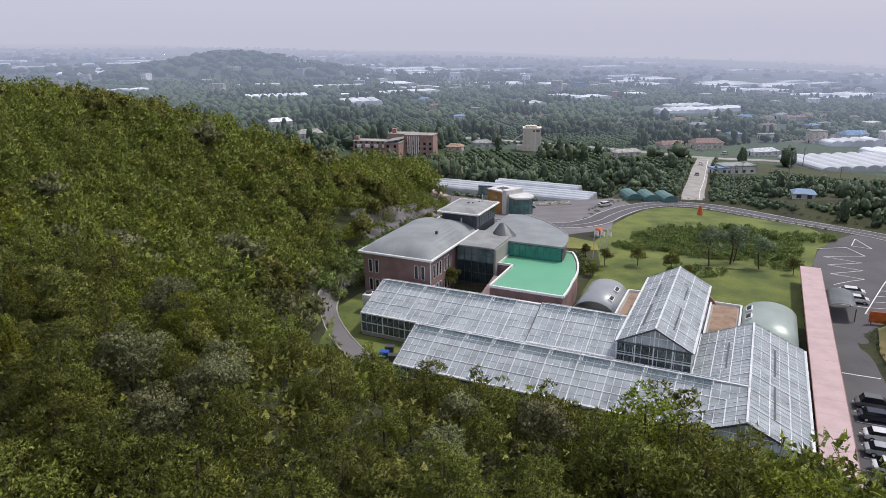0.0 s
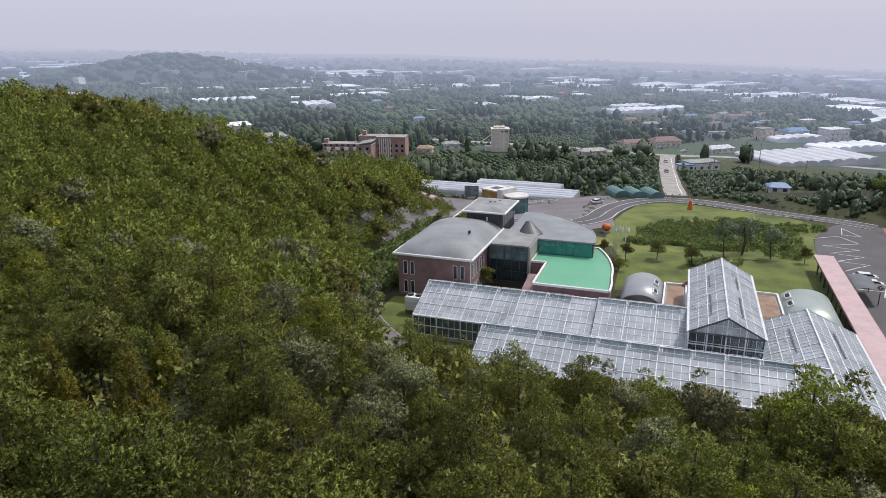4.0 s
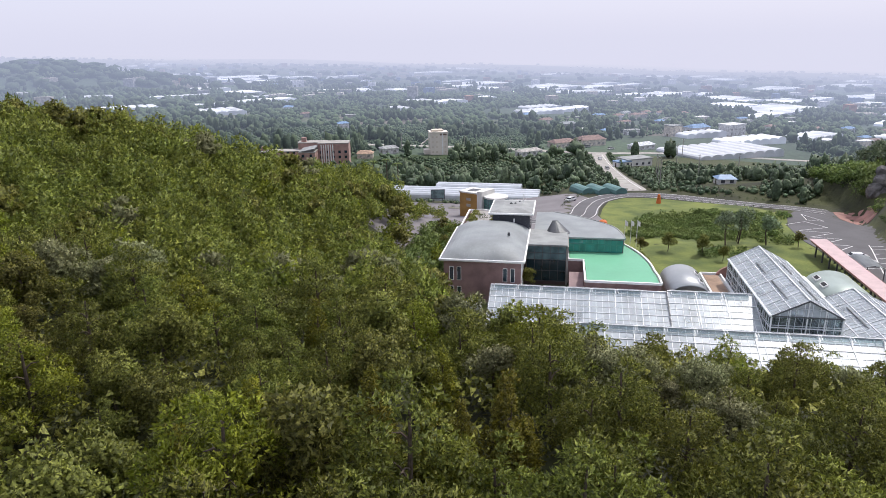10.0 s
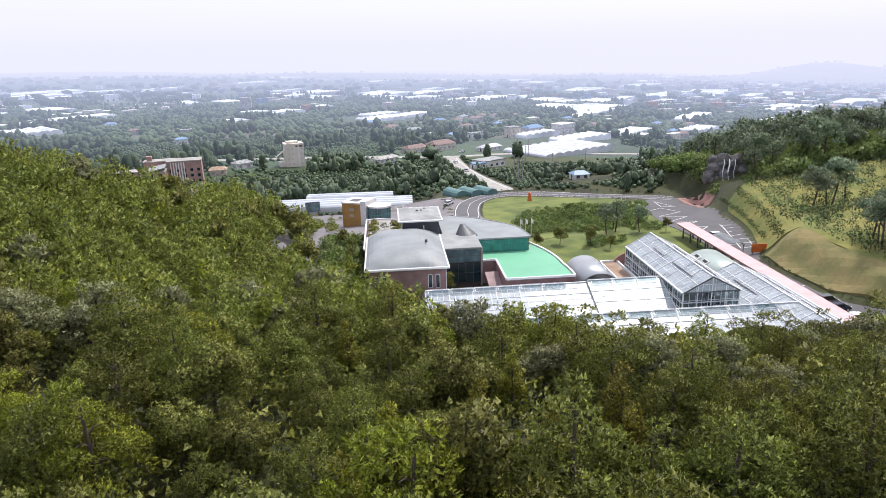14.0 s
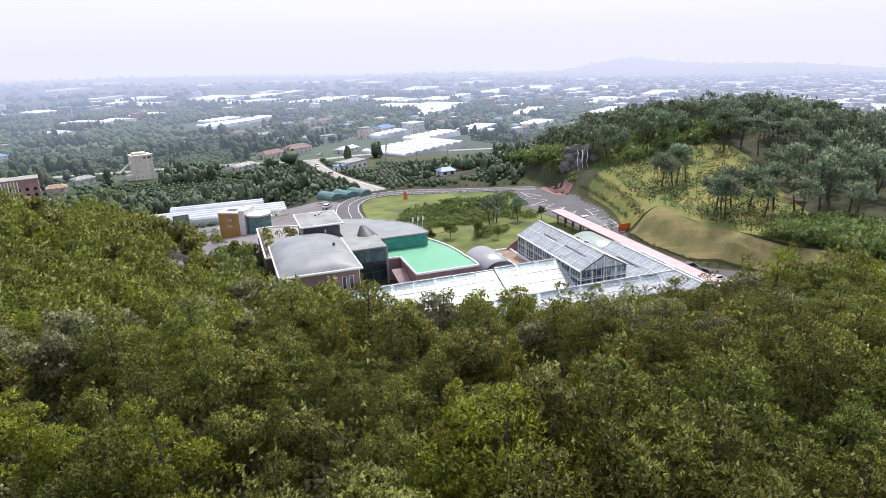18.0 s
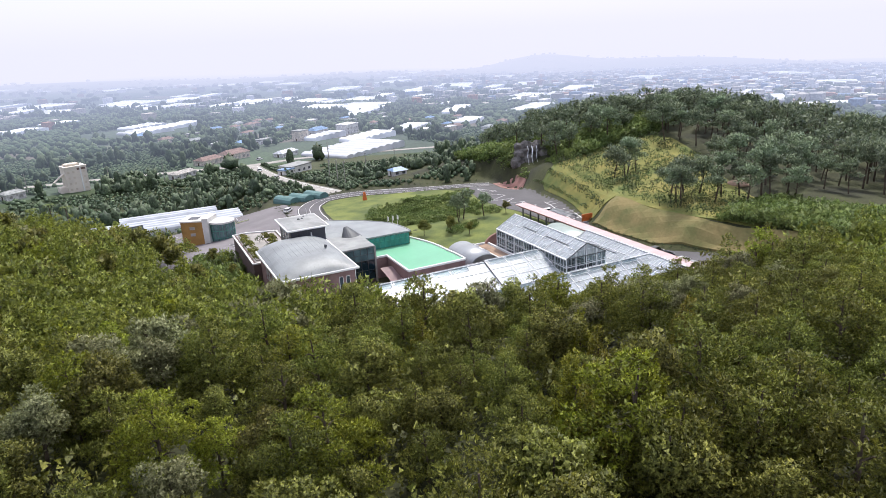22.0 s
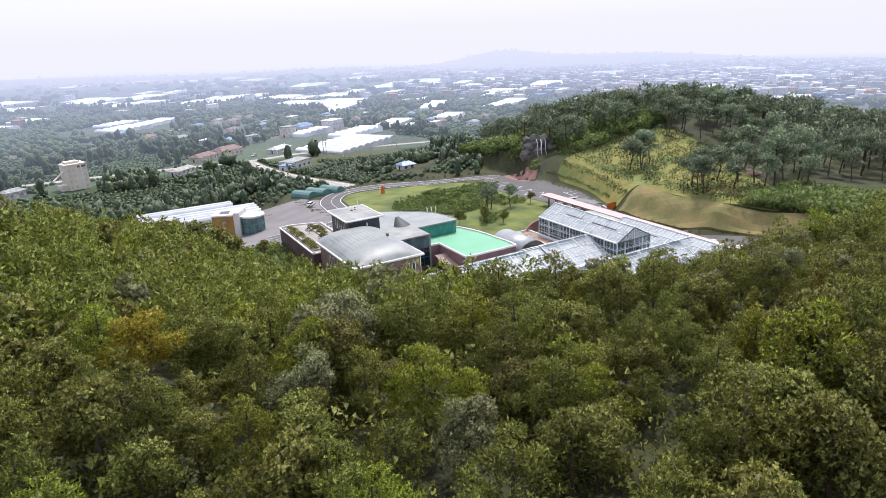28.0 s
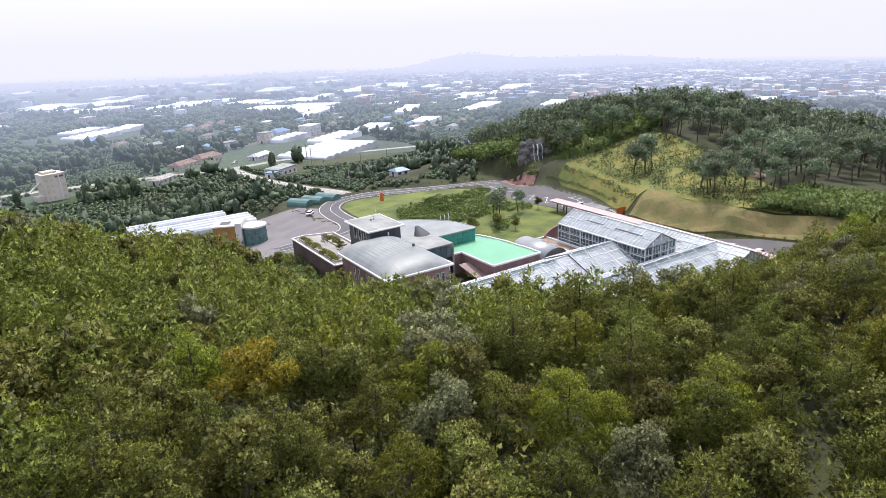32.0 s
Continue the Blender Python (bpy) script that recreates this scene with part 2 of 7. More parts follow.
def distant(name, cols, start=310.0, reach=950.0, most=0.99, scale=0.011, grain=0.45):
    """The far plain's surfaces: haze painted in as pale blue emission that grows with distance from the site."""
    m = bpy.data.materials.new(name)
    m.use_nodes = True
    n, l = m.node_tree.nodes, m.node_tree.links
    b = n["Principled BSDF"]
    b.inputs["Roughness"].default_value = 0.9
    g = n.new("ShaderNodeNewGeometry")
    r = n.new("ShaderNodeValToRGB")
    r.color_ramp.interpolation = "CONSTANT"
    while len(r.color_ramp.elements) < len(cols):
        r.color_ramp.elements.new(0.5)
    for k, (e, c) in enumerate(zip(r.color_ramp.elements, cols)):
        e.position, e.color = k / len(cols), (*c, 1)
    if scale:
        v = n.new("ShaderNodeTexVoronoi")
        v.inputs["Scale"].default_value = scale
        l.new(g.outputs["Position"], v.inputs["Vector"])
        sep = n.new("ShaderNodeSeparateColor")
        l.new(v.outputs["Color"], sep.inputs[0])
        l.new(sep.outputs[0], r.inputs[0])
    else:
        l.new(g.outputs["Random Per Island"], r.inputs[0])
    mott, mr, mul = n.new("ShaderNodeTexNoise"), n.new("ShaderNodeMapRange"), n.new("ShaderNodeMix")
    mott.inputs["Scale"].default_value, mott.inputs["Detail"].default_value = grain, 3.0
    l.new(g.outputs["Position"], mott.inputs["Vector"])
    mr.inputs[1].default_value, mr.inputs[2].default_value = 0.32, 0.68
    mr.inputs[3].default_value, mr.inputs[4].default_value = 0.62, 1.34
    l.new(mott.outputs[0], mr.inputs[0])
    mul.data_type, mul.blend_type = "RGBA", "MULTIPLY"
    mul.inputs[0].default_value = 1.0
    l.new(r.outputs[0], mul.inputs[6]), l.new(mr.outputs[0], mul.inputs[7])
    l.new(mul.outputs[2], b.inputs["Base Color"])
    # painted haze: share of emission rises with distance from a fixed point
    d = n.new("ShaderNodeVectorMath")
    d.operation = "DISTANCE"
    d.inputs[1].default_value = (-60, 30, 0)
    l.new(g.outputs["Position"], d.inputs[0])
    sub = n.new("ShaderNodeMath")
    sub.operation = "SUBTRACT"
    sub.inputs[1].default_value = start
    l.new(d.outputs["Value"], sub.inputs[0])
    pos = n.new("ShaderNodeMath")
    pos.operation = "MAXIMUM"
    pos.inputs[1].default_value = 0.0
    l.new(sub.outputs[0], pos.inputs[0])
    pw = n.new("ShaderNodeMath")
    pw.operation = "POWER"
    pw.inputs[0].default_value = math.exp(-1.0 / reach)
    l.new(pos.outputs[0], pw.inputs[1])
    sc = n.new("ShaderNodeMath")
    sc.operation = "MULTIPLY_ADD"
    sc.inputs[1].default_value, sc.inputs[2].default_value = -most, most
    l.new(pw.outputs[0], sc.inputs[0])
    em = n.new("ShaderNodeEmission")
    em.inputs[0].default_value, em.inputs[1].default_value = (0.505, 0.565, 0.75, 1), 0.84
    # haze colour shifts from blue to the sky's tone farther out
    haze_tint, vr = n.new("ShaderNodeMix"), n.new("ShaderNodeMapRange")
    haze_tint.data_type = "RGBA"
    haze_tint.inputs[6].default_value, haze_tint.inputs[7].default_value = (0.505, 0.565, 0.75, 1), (0.74, 0.74, 0.86, 1)
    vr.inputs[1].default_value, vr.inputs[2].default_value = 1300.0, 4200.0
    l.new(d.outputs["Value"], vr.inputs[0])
    l.new(vr.outputs[0], haze_tint.inputs[0])
    l.new(haze_tint.outputs[2], em.inputs[0])
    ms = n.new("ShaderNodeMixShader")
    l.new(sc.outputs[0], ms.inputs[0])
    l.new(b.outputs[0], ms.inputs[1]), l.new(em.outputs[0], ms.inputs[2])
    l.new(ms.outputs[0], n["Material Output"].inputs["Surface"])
    return m


FIELD_COLS = [(0.042, 0.066, 0.038), (0.056, 0.09, 0.044), (0.04, 0.062, 0.036), (0.05, 0.078, 0.042), (0.085, 0.10, 0.055), (0.045, 0.072, 0.04), (0.11, 0.10, 0.075), (0.047, 0.074, 0.042)]
# far materials, each with the haze glow mixed into its own colours
M["far_ground"] = distant("hazed_plain", FIELD_COLS)
M["far_trees"] = distant("hazed_trees", [(0.040, 0.064, 0.040), (0.058, 0.088, 0.050), (0.048, 0.074, 0.044), (0.070, 0.100, 0.054)], scale=0, grain=0.9)
M["far_houses"] = distant("hazed_houses", [(0.62, 0.62, 0.62), (0.4, 0.37, 0.33), (0.3, 0.3, 0.3), (0.3, 0.17, 0.12), (0.25, 0.26, 0.27), (0.5, 0.48, 0.44), (0.16, 0.22, 0.32), (0.4, 0.38, 0.35), (0.22, 0.22, 0.22), (0.66, 0.66, 0.67)], scale=0)
M["far_vinyl"] = distant("hazed_vinyl_houses", [(0.84, 0.85, 0.86), (0.72, 0.75, 0.78)], scale=0, grain=0.03)
LEAF = dict(
    pine=leafmat("pine_foliage", (0.066, 0.077, 0.014), (0.256, 0.262, 0.042), 0.36, speck=6.5, holes=0.36),
    oak=leafmat("broad_foliage", (0.078, 0.083, 0.018), (0.278, 0.266, 0.055), 0.36, speck=6.5, holes=0.38),
    citrus=leafmat("citrus_foliage", (0.040, 0.062, 0.022), (0.105, 0.138, 0.046), 0.3),
    lime=leafmat("fresh_green_foliage", (0.112, 0.128, 0.012), (0.300, 0.310, 0.026), 0.38, speck=6.5, holes=0.36),
    grey=leafmat("grey_green_foliage", (0.112, 0.118, 0.046), (0.315, 0.312, 0.155), 0.32, speck=7.0, holes=0.40),
    yellow=leafmat("yellowing_foliage", (0.165, 0.120, 0.010), (0.350, 0.250, 0.024), 0.38, speck=6.5, holes=0.36),
    bronze=leafmat("bronze_conifer_foliage", (0.092, 0.090, 0.009), (0.262, 0.238, 0.018), 0.36, speck=6.5, holes=0.34),
    # dark pine lifted paler and bluer, with sheen, to paint in the hill's haze
    redpine=leafmat("hazy_pine_foliage", (0.098, 0.138, 0.076), (0.250, 0.305, 0.165), 0.30, sheen=0.12, speck=4.0, holes=0.40),
    shrub=leafmat("shrub_foliage", (0.074, 0.104, 0.028), (0.205, 0.250, 0.066), 0.32),
    far=leafmat("far_foliage", (0.054, 0.080, 0.044), (0.106, 0.142, 0.072), 0.05, 0.0, speck=1.3, holes=0),
)

# ---- plan of the ground ----
GRID = radians(-26)
CA, SA = math.cos(GRID), math.sin(GRID)


def at(u, v):
    """World x, y of a place in the site's own grid."""
    return u * CA - v * SA, 100 + u * SA + v * CA


def local(x, y):
    y = y - 100
    return x * CA + y * SA, -x * SA + y * CA


def sstep(a, b, x):
    t = np.clip((x - a) / (b - a), 0, 1)
    return t * t * (3 - 2 * t)


def seg(x, y, ax, ay, bx, by):
    dx, dy = bx - ax, by - ay
    t = np.clip(((x - ax) * dx + (y - ay) * dy) / (dx * dx + dy * dy), 0, 1)
    return np.hypot(x - ax - t * dx, y - ay - t * dy)


LEFT_V, LEFT_U = (-25, -12, 0, 8), (-10, -16, -22.5, -26.5)
LOT_V = (-60, -20, -6, 2, 15, 28, 38, 60, 85, 104, 120)
LOT_E = (84, 76, 71, 64.5, 62.5, 62, 67.5, 73.5, 80, 84, 84)


def height(x, y):
    """Height of the ground, in metres: the site's terrace, the wooded ridge, the orchard hill and the plain."""
    x, y = np.asarray(x, float), np.asarray(y, float)
    u, v = local(x, y)
    site = -0.075 * np.maximum(0, v - 55) - 0.14 * np.clip(-u, 0, 36) * sstep(58, 108, v)
    r = np.hypot(x, y)
    plain = -11 - 0.037 * (x - 60) - 0.0078 * np.maximum(0, r - 300)
    k = sstep(135, 290, np.hypot(x - 40, y - 95))
    z = site * (1 - k) + plain * k
    left = np.interp(v, LEFT_V, LEFT_U)
    du = np.maximum(np.maximum((left - u) / (9 + 17 * sstep(0, 25, v)), (u - 56) / 24), 0)
    dv = np.maximum(np.maximum(-21 - v, v - 60), 0) / 26
    m = np.clip(np.hypot(du, dv), 0, 1)
    m = m * m * (3 - 2 * m)
    ridge = 20.5 * np.exp(-(seg(x, y, -95, 75, -26, 34) / 37) ** 2 / 2)
    knoll = 28 * np.exp(-(seg(x, y, -104, 172, -165, 240) / 46) ** 2 / 2)
    back = 14 * np.exp(-(seg(x, y, -60, -40, 60, -30) / 40) ** 2 / 2)
    z = z + m * (ridge + knoll + back * sstep(20, -20, y))
    e = u - np.interp(v, LOT_V, LOT_E)
    hill = 17 * np.exp(-((x - 176) / 56) ** 2 / 2 - ((y - 124) / 50) ** 2 / 2)
    bank = 4.4 * sstep(0, 10, e) * sstep(52, 22, v) * sstep(90, 40, e)
    z = z + (hill + bank) * sstep(-1, 6, e) * sstep(150, 118, v) + hill * sstep(118, 150, v)
    # level ground under the ribbed greenhouse
    ga, gn = 0.885 * x - 0.466 * y + 100, 0.466 * x + 0.885 * y - 238.5
    gm = sstep(10, 0, np.maximum(np.abs(ga) - 39, np.abs(gn) - 9))
    z = z + (-11.6 - z) * gm
    # hollow of the lawn inside the bend of the road
    z = z - 2.2 * np.exp(-(((u - 34) / 14) ** 2 + ((v - 76) / 14) ** 2))
    # hollow of the plunge pool below the waterfall
    z = z - 4.6 * np.exp(-((x - 124.5) ** 2 + (y - 148.5) ** 2) / (2 * 7.5 ** 2))
    far = sstep(1400, 2600, r)
    z = z + 23 * np.exp(-((x + 318) / 78) ** 2 / 2 - ((y - 1040) / 85) ** 2 / 2) + 8 * np.exp(-((x + 215) / 90) ** 2 / 2 - ((y - 1060) / 80) ** 2 / 2)
    z = z + 62 * np.exp(-((x - 2926) / 170) ** 2 / 2 - ((y - 1740) / 190) ** 2 / 2) + 34 * np.exp(-((x - 3120) / 260) ** 2 / 2 - ((y - 1050) / 420) ** 2 / 2) + far * 9 * np.sin(x / 310 + 1) * np.sin(y / 270)
    return z


def h(x, y):
    return float(height(x, y))


def hu(u, v):
    return h(*at(u, v))

# ---- mesh helpers ----
def link(name, verts, faces, material, parent=None, label="", smooth=False):
    me = bpy.data.meshes.new(name)
    me.from_pydata([tuple(v) for v in verts], [], [tuple(f) for f in faces])
    me.materials.append(material)
    if smooth:
        me.polygons.foreach_set("use_smooth", [True] * len(me.polygons))
    ob = new(name, me)
    ob.parent = parent
    if label:
        tagged(ob, label)
    return ob


def part(name, bm, material, parent, label=""):
    bmesh.ops.recalc_face_normals(bm, faces=bm.faces)
    me = bpy.data.meshes.new(name)
    bm.to_mesh(me)
    bm.free()
    me.materials.append(material)
    ob = new(name, me)
    ob.parent = parent
    if label:
        tagged(ob, label)
    return ob


def empty(name, u, v, z, turn=GRID, world_xy=False):
    e = new(name)
    x, y = (u, v) if world_xy else at(u, v)
    e.matrix_world = Matrix.Translation((x, y, z)) @ Matrix.Rotation(turn, 4, "Z")
    return e


def box(bm, x0, x1, y0, y1, z0, z1, bevel=0.0):
    r = bmesh.ops.create_cube(bm, size=1)["verts"]
    for p in r:
        p.co = Vector(((x0 + x1) / 2 + p.co.x * (x1 - x0), (y0 + y1) / 2 + p.co.y * (y1 - y0), (z0 + z1) / 2 + p.co.z * (z1 - z0)))
    if bevel:
        ed = {e for p in r for e in p.link_edges}
        bmesh.ops.bevel(bm, geom=list(ed), offset=bevel, segments=1, affect="EDGES")
    return bm


def bar(bm, a, b, w, t=None):
    """A square bar between two points."""
    a, b = Vector(a), Vector(b)
    d = b - a
    if d.length < 1e-4:
        return bm
    t = t or w
    up = Vector((0, 0, 1)) if abs(d.normalized().z) < 0.95 else Vector((1, 0, 0))
    s = d.cross(up).normalized()
    n = s.cross(d).normalized()
    vs = [bm.verts.new(p + s * i * w / 2 + n * j * t / 2) for p in (a, b) for i, j in ((-1, -1), (1, -1), (1, 1), (-1, 1))]
    for f in ((0, 1, 2, 3), (7, 6, 5, 4), (0, 4, 5, 1), (1, 5, 6, 2), (2, 6, 7, 3), (3, 7, 4, 0)):
        bm.faces.new([vs[i] for i in f])
    return bm


def prism(bm, poly, z0, z1):
    """An upright slab over a plan outline."""
    lo = [bm.verts.new((x, y, z0)) for x, y in poly]
    hi = [bm.verts.new((x, y, z1)) for x, y in poly]
    n = len(poly)
    bm.faces.new(hi)
    bm.faces.new(lo[::-1])
    for i in range(n):
        j = (i + 1) % n
        bm.faces.new((lo[i], lo[j], hi[j], hi[i]))
    return bm


def tube(bm, pts, radii, sides=7):
    """A tapered round limb through points."""
    rings = []
    for i, p in enumerate(pts):
        p = Vector(p)
        d = (Vector(pts[min(i + 1, len(pts) - 1)]) - Vector(pts[max(i - 1, 0)])).normalized()
        s = d.cross(Vector((0.3, 1, 0.1))).normalized()
        t = d.cross(s)
        rings.append([bm.verts.new(p + (s * math.cos(a) + t * math.sin(a)) * radii[i]) for a in (2 * math.pi * k / sides for k in range(sides))])
    for a, b in zip(rings, rings[1:]):
        for k in range(sides):
            bm.faces.new((a[k], a[(k + 1) % sides], b[(k + 1) % sides], b[k]))
    bm.faces.new(rings[-1])
    return bm


def ribbon(name, pts, width, material, lift=0.06, step=2.0, drop=0.5, kind="structure", label="", cat="road"):
    """A strip laid on the ground along a plan line in world metres, with real edges."""
    line = smooth_line(pts, step)
    n = len(line)
    tang = np.gradient(line, axis=0)
    tang /= np.linalg.norm(tang, axis=1)[:, None]
    nor = np.stack([-tang[:, 1], tang[:, 0]], 1)
    cols = 5
    verts = []
    for i in range(n):
        for c in range(cols):
            p = line[i] + nor[i] * width * (c / (cols - 1) - 0.5)
            verts.append((p[0], p[1], h(*p) + lift))
    faces = [(i * cols + c, i * cols + c + 1, (i + 1) * cols + c + 1, (i + 1) * cols + c) for i in range(n - 1) for c in range(cols - 1)]
    b0 = len(verts)
    for i in range(n):
        for c in (0, cols - 1):
            x, y, z = verts[i * cols + c]
            verts.append((x, y, z - drop))
    for i in range(n - 1):
        a = b0 + 2 * i
        faces += [(i * cols, (i + 1) * cols, a + 2, a), (i * cols + cols - 1, a + 1, a + 3, (i + 1) * cols + cols - 1)]
    ob = link(name, verts, [f[::-1] for f in faces], material)
    return tagged(ob, label, cat, kind=kind)


def smooth_line(pts, step):
    p = np.array(pts, float)
    if len(p) > 2:
        out = []
        q = np.vstack([2 * p[0] - p[1], p, 2 * p[-1] - p[-2]])
        for i in range(1, len(q) - 2):
            for t in np.linspace(0, 1, 12, endpoint=False):
                a, b, c, d = q[i - 1:i + 3]
                out.append(0.5 * (2 * b + (c - a) * t + (2 * a - 5 * b + 4 * c - d) * t * t + (3 * b - a - 3 * c + d) * t ** 3))
        p = np.vstack([out, p[-1:]])
    s = np.r_[0, np.cumsum(np.linalg.norm(np.diff(p, axis=0), axis=1))]
    k = np.linspace(0, s[-1], max(2, int(s[-1] / step) + 1))
    return np.stack([np.interp(k, s, p[:, 0]), np.interp(k, s, p[:, 1])], 1)


def sheet(name, outline, material, lift=0.05, cell=3.0, label="", cat="ground", kind="structure"):
    """A paved or planted patch that follows the ground inside a plan outline."""
    o = np.array(outline, float)
    bm = bmesh.new()
    f = bm.faces.new([bm.verts.new((x, y, 0)) for x, y in o])
    for ax in (0, 1):
        for c in np.arange(o[:, ax].min() + cell, o[:, ax].max(), cell):
            n = (1, 0, 0) if ax == 0 else (0, 1, 0)
            bmesh.ops.bisect_plane(bm, geom=bm.verts[:] + bm.edges[:] + bm.faces[:], plane_co=(c, c, 0), plane_no=n)
    edge = [e for e in bm.edges if e.is_boundary]
    r = bmesh.ops.extrude_edge_only(bm, edges=edge)
    low = [g for g in r["geom"] if isinstance(g, bmesh.types.BMVert)]
    lowset = set(low)
    for p in bm.verts:
        p.co.z = h(p.co.x, p.co.y) + (lift if p not in lowset else lift - 0.5)
    ob = part(name, bm, material, None)
    return tagged(ob, label, cat, kind=kind)


# ---- ground ----
def ground_material():
    m = mat("meadow_and_woodland_floor", (0.050, 0.056, 0.017), 0.95, var=0.3, scale=0.09, fine=1.1, bump=0.5, col2=(0.022, 0.024, 0.010), fdist=0.25)
    n, l = m.node_tree.nodes, m.node_tree.links
    b = n["Principled BSDF"]
    g = n.new("ShaderNodeNewGeometry")
    v = n.new("ShaderNodeTexVoronoi")
    v.inputs["Scale"].default_value = 0.011
    l.new(g.outputs["Position"], v.inputs["Vector"])
    # patchwork of fields on the plain: orchards, bare earth, woods
    r = n.new("ShaderNodeValToRGB")
    cols = [(0.0, (0.028, 0.048, 0.02)), (0.3, (0.045, 0.075, 0.025)), (0.55, (0.03, 0.052, 0.02)), (0.76, (0.08, 0.10, 0.035)), (0.88, (0.04, 0.065, 0.022)), (1.0, (0.12, 0.10, 0.065))]
    while len(r.color_ramp.elements) < len(cols):
        r.color_ramp.elements.new(0.5)
    for e, (p, c) in zip(r.color_ramp.elements, cols):
        e.position, e.color = p, (*c, 1)
    sep = n.new("ShaderNodeSeparateColor")
    l.new(v.outputs["Color"], sep.inputs[0])
    l.new(sep.outputs[0], r.inputs[0])
    dist = n.new("ShaderNodeVectorMath")
    dist.operation = "DISTANCE"
    dist.inputs[1].default_value = (40, 95, 0)
    l.new(g.outputs["Position"], dist.inputs[0])
    mr = n.new("ShaderNodeMapRange")
    mr.inputs[1].default_value, mr.inputs[2].default_value = 190, 260
    l.new(dist.outputs["Value"], mr.inputs[0])
    mix = n.new("ShaderNodeMix")
    mix.data_type = "RGBA"
    old = b.inputs["Base Color"].links[0].from_socket
    l.new(mr.outputs[0], mix.inputs[0])
    l.new(old, mix.inputs[6]), l.new(r.outputs[0], mix.inputs[7])
    l.new(mix.outputs[2], b.inputs["Base Color"])
    return m


M["ground"] = ground_material()
RINGS = np.r_[np.arange(0, 260, 3.0), 260 * 1.045 ** np.arange(0, 66)]
RINGS = RINGS[RINGS < 4650]
SECT = 320
ang = np.linspace(0, 2 * np.pi, SECT, endpoint=False)
gx = 40 + RINGS[1:, None] * np.sin(ang)[None]
gy = 95 + RINGS[1:, None] * np.cos(ang)[None]
gz = height(gx, gy)
gv = np.vstack([[(40, 95, h(40, 95))], np.stack([gx.ravel(), gy.ravel(), gz.ravel()], 1)])
gf = [(0, 1 + (j + 1) % SECT, 1 + j) for j in range(SECT)]
for i in range(len(RINGS) - 2):
    a, b = 1 + i * SECT, 1 + (i + 1) * SECT
    gf += [(a + j, a + (j + 1) % SECT, b + (j + 1) % SECT, b + j) for j in range(SECT)]
ground = tagged(link("ground", gv, gf, M["ground"], smooth=True), "hilly ground with grass and field patches", "ground", kind="structure")
# faces beyond 262 m take the ground colours with haze painted in
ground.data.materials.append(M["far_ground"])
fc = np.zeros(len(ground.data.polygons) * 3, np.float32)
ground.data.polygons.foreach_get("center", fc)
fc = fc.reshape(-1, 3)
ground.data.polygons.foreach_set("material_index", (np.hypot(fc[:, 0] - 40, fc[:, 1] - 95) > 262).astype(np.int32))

# ---- greenhouses ----
def cut(poly, x0, x1, y0, y1):
    """The part of a convex outline inside a rectangle."""
    for ax, lim, sgn in ((0, x0, 1), (0, x1, -1), (1, y0, 1), (1, y1, -1)):
        out = []
        for i, p in enumerate(poly):
            q = poly[(i + 1) % len(poly)]
            a, b = sgn * (p[ax] - lim), sgn * (q[ax] - lim)
            if a >= 0:
                out.append(p)
            if a * b < 0:
                t = a / (a - b)
                out.append((p[0] + (q[0] - p[0]) * t, p[1] + (q[1] - p[1]) * t))
        poly = out
        if len(poly) < 3:
            return []
    return poly


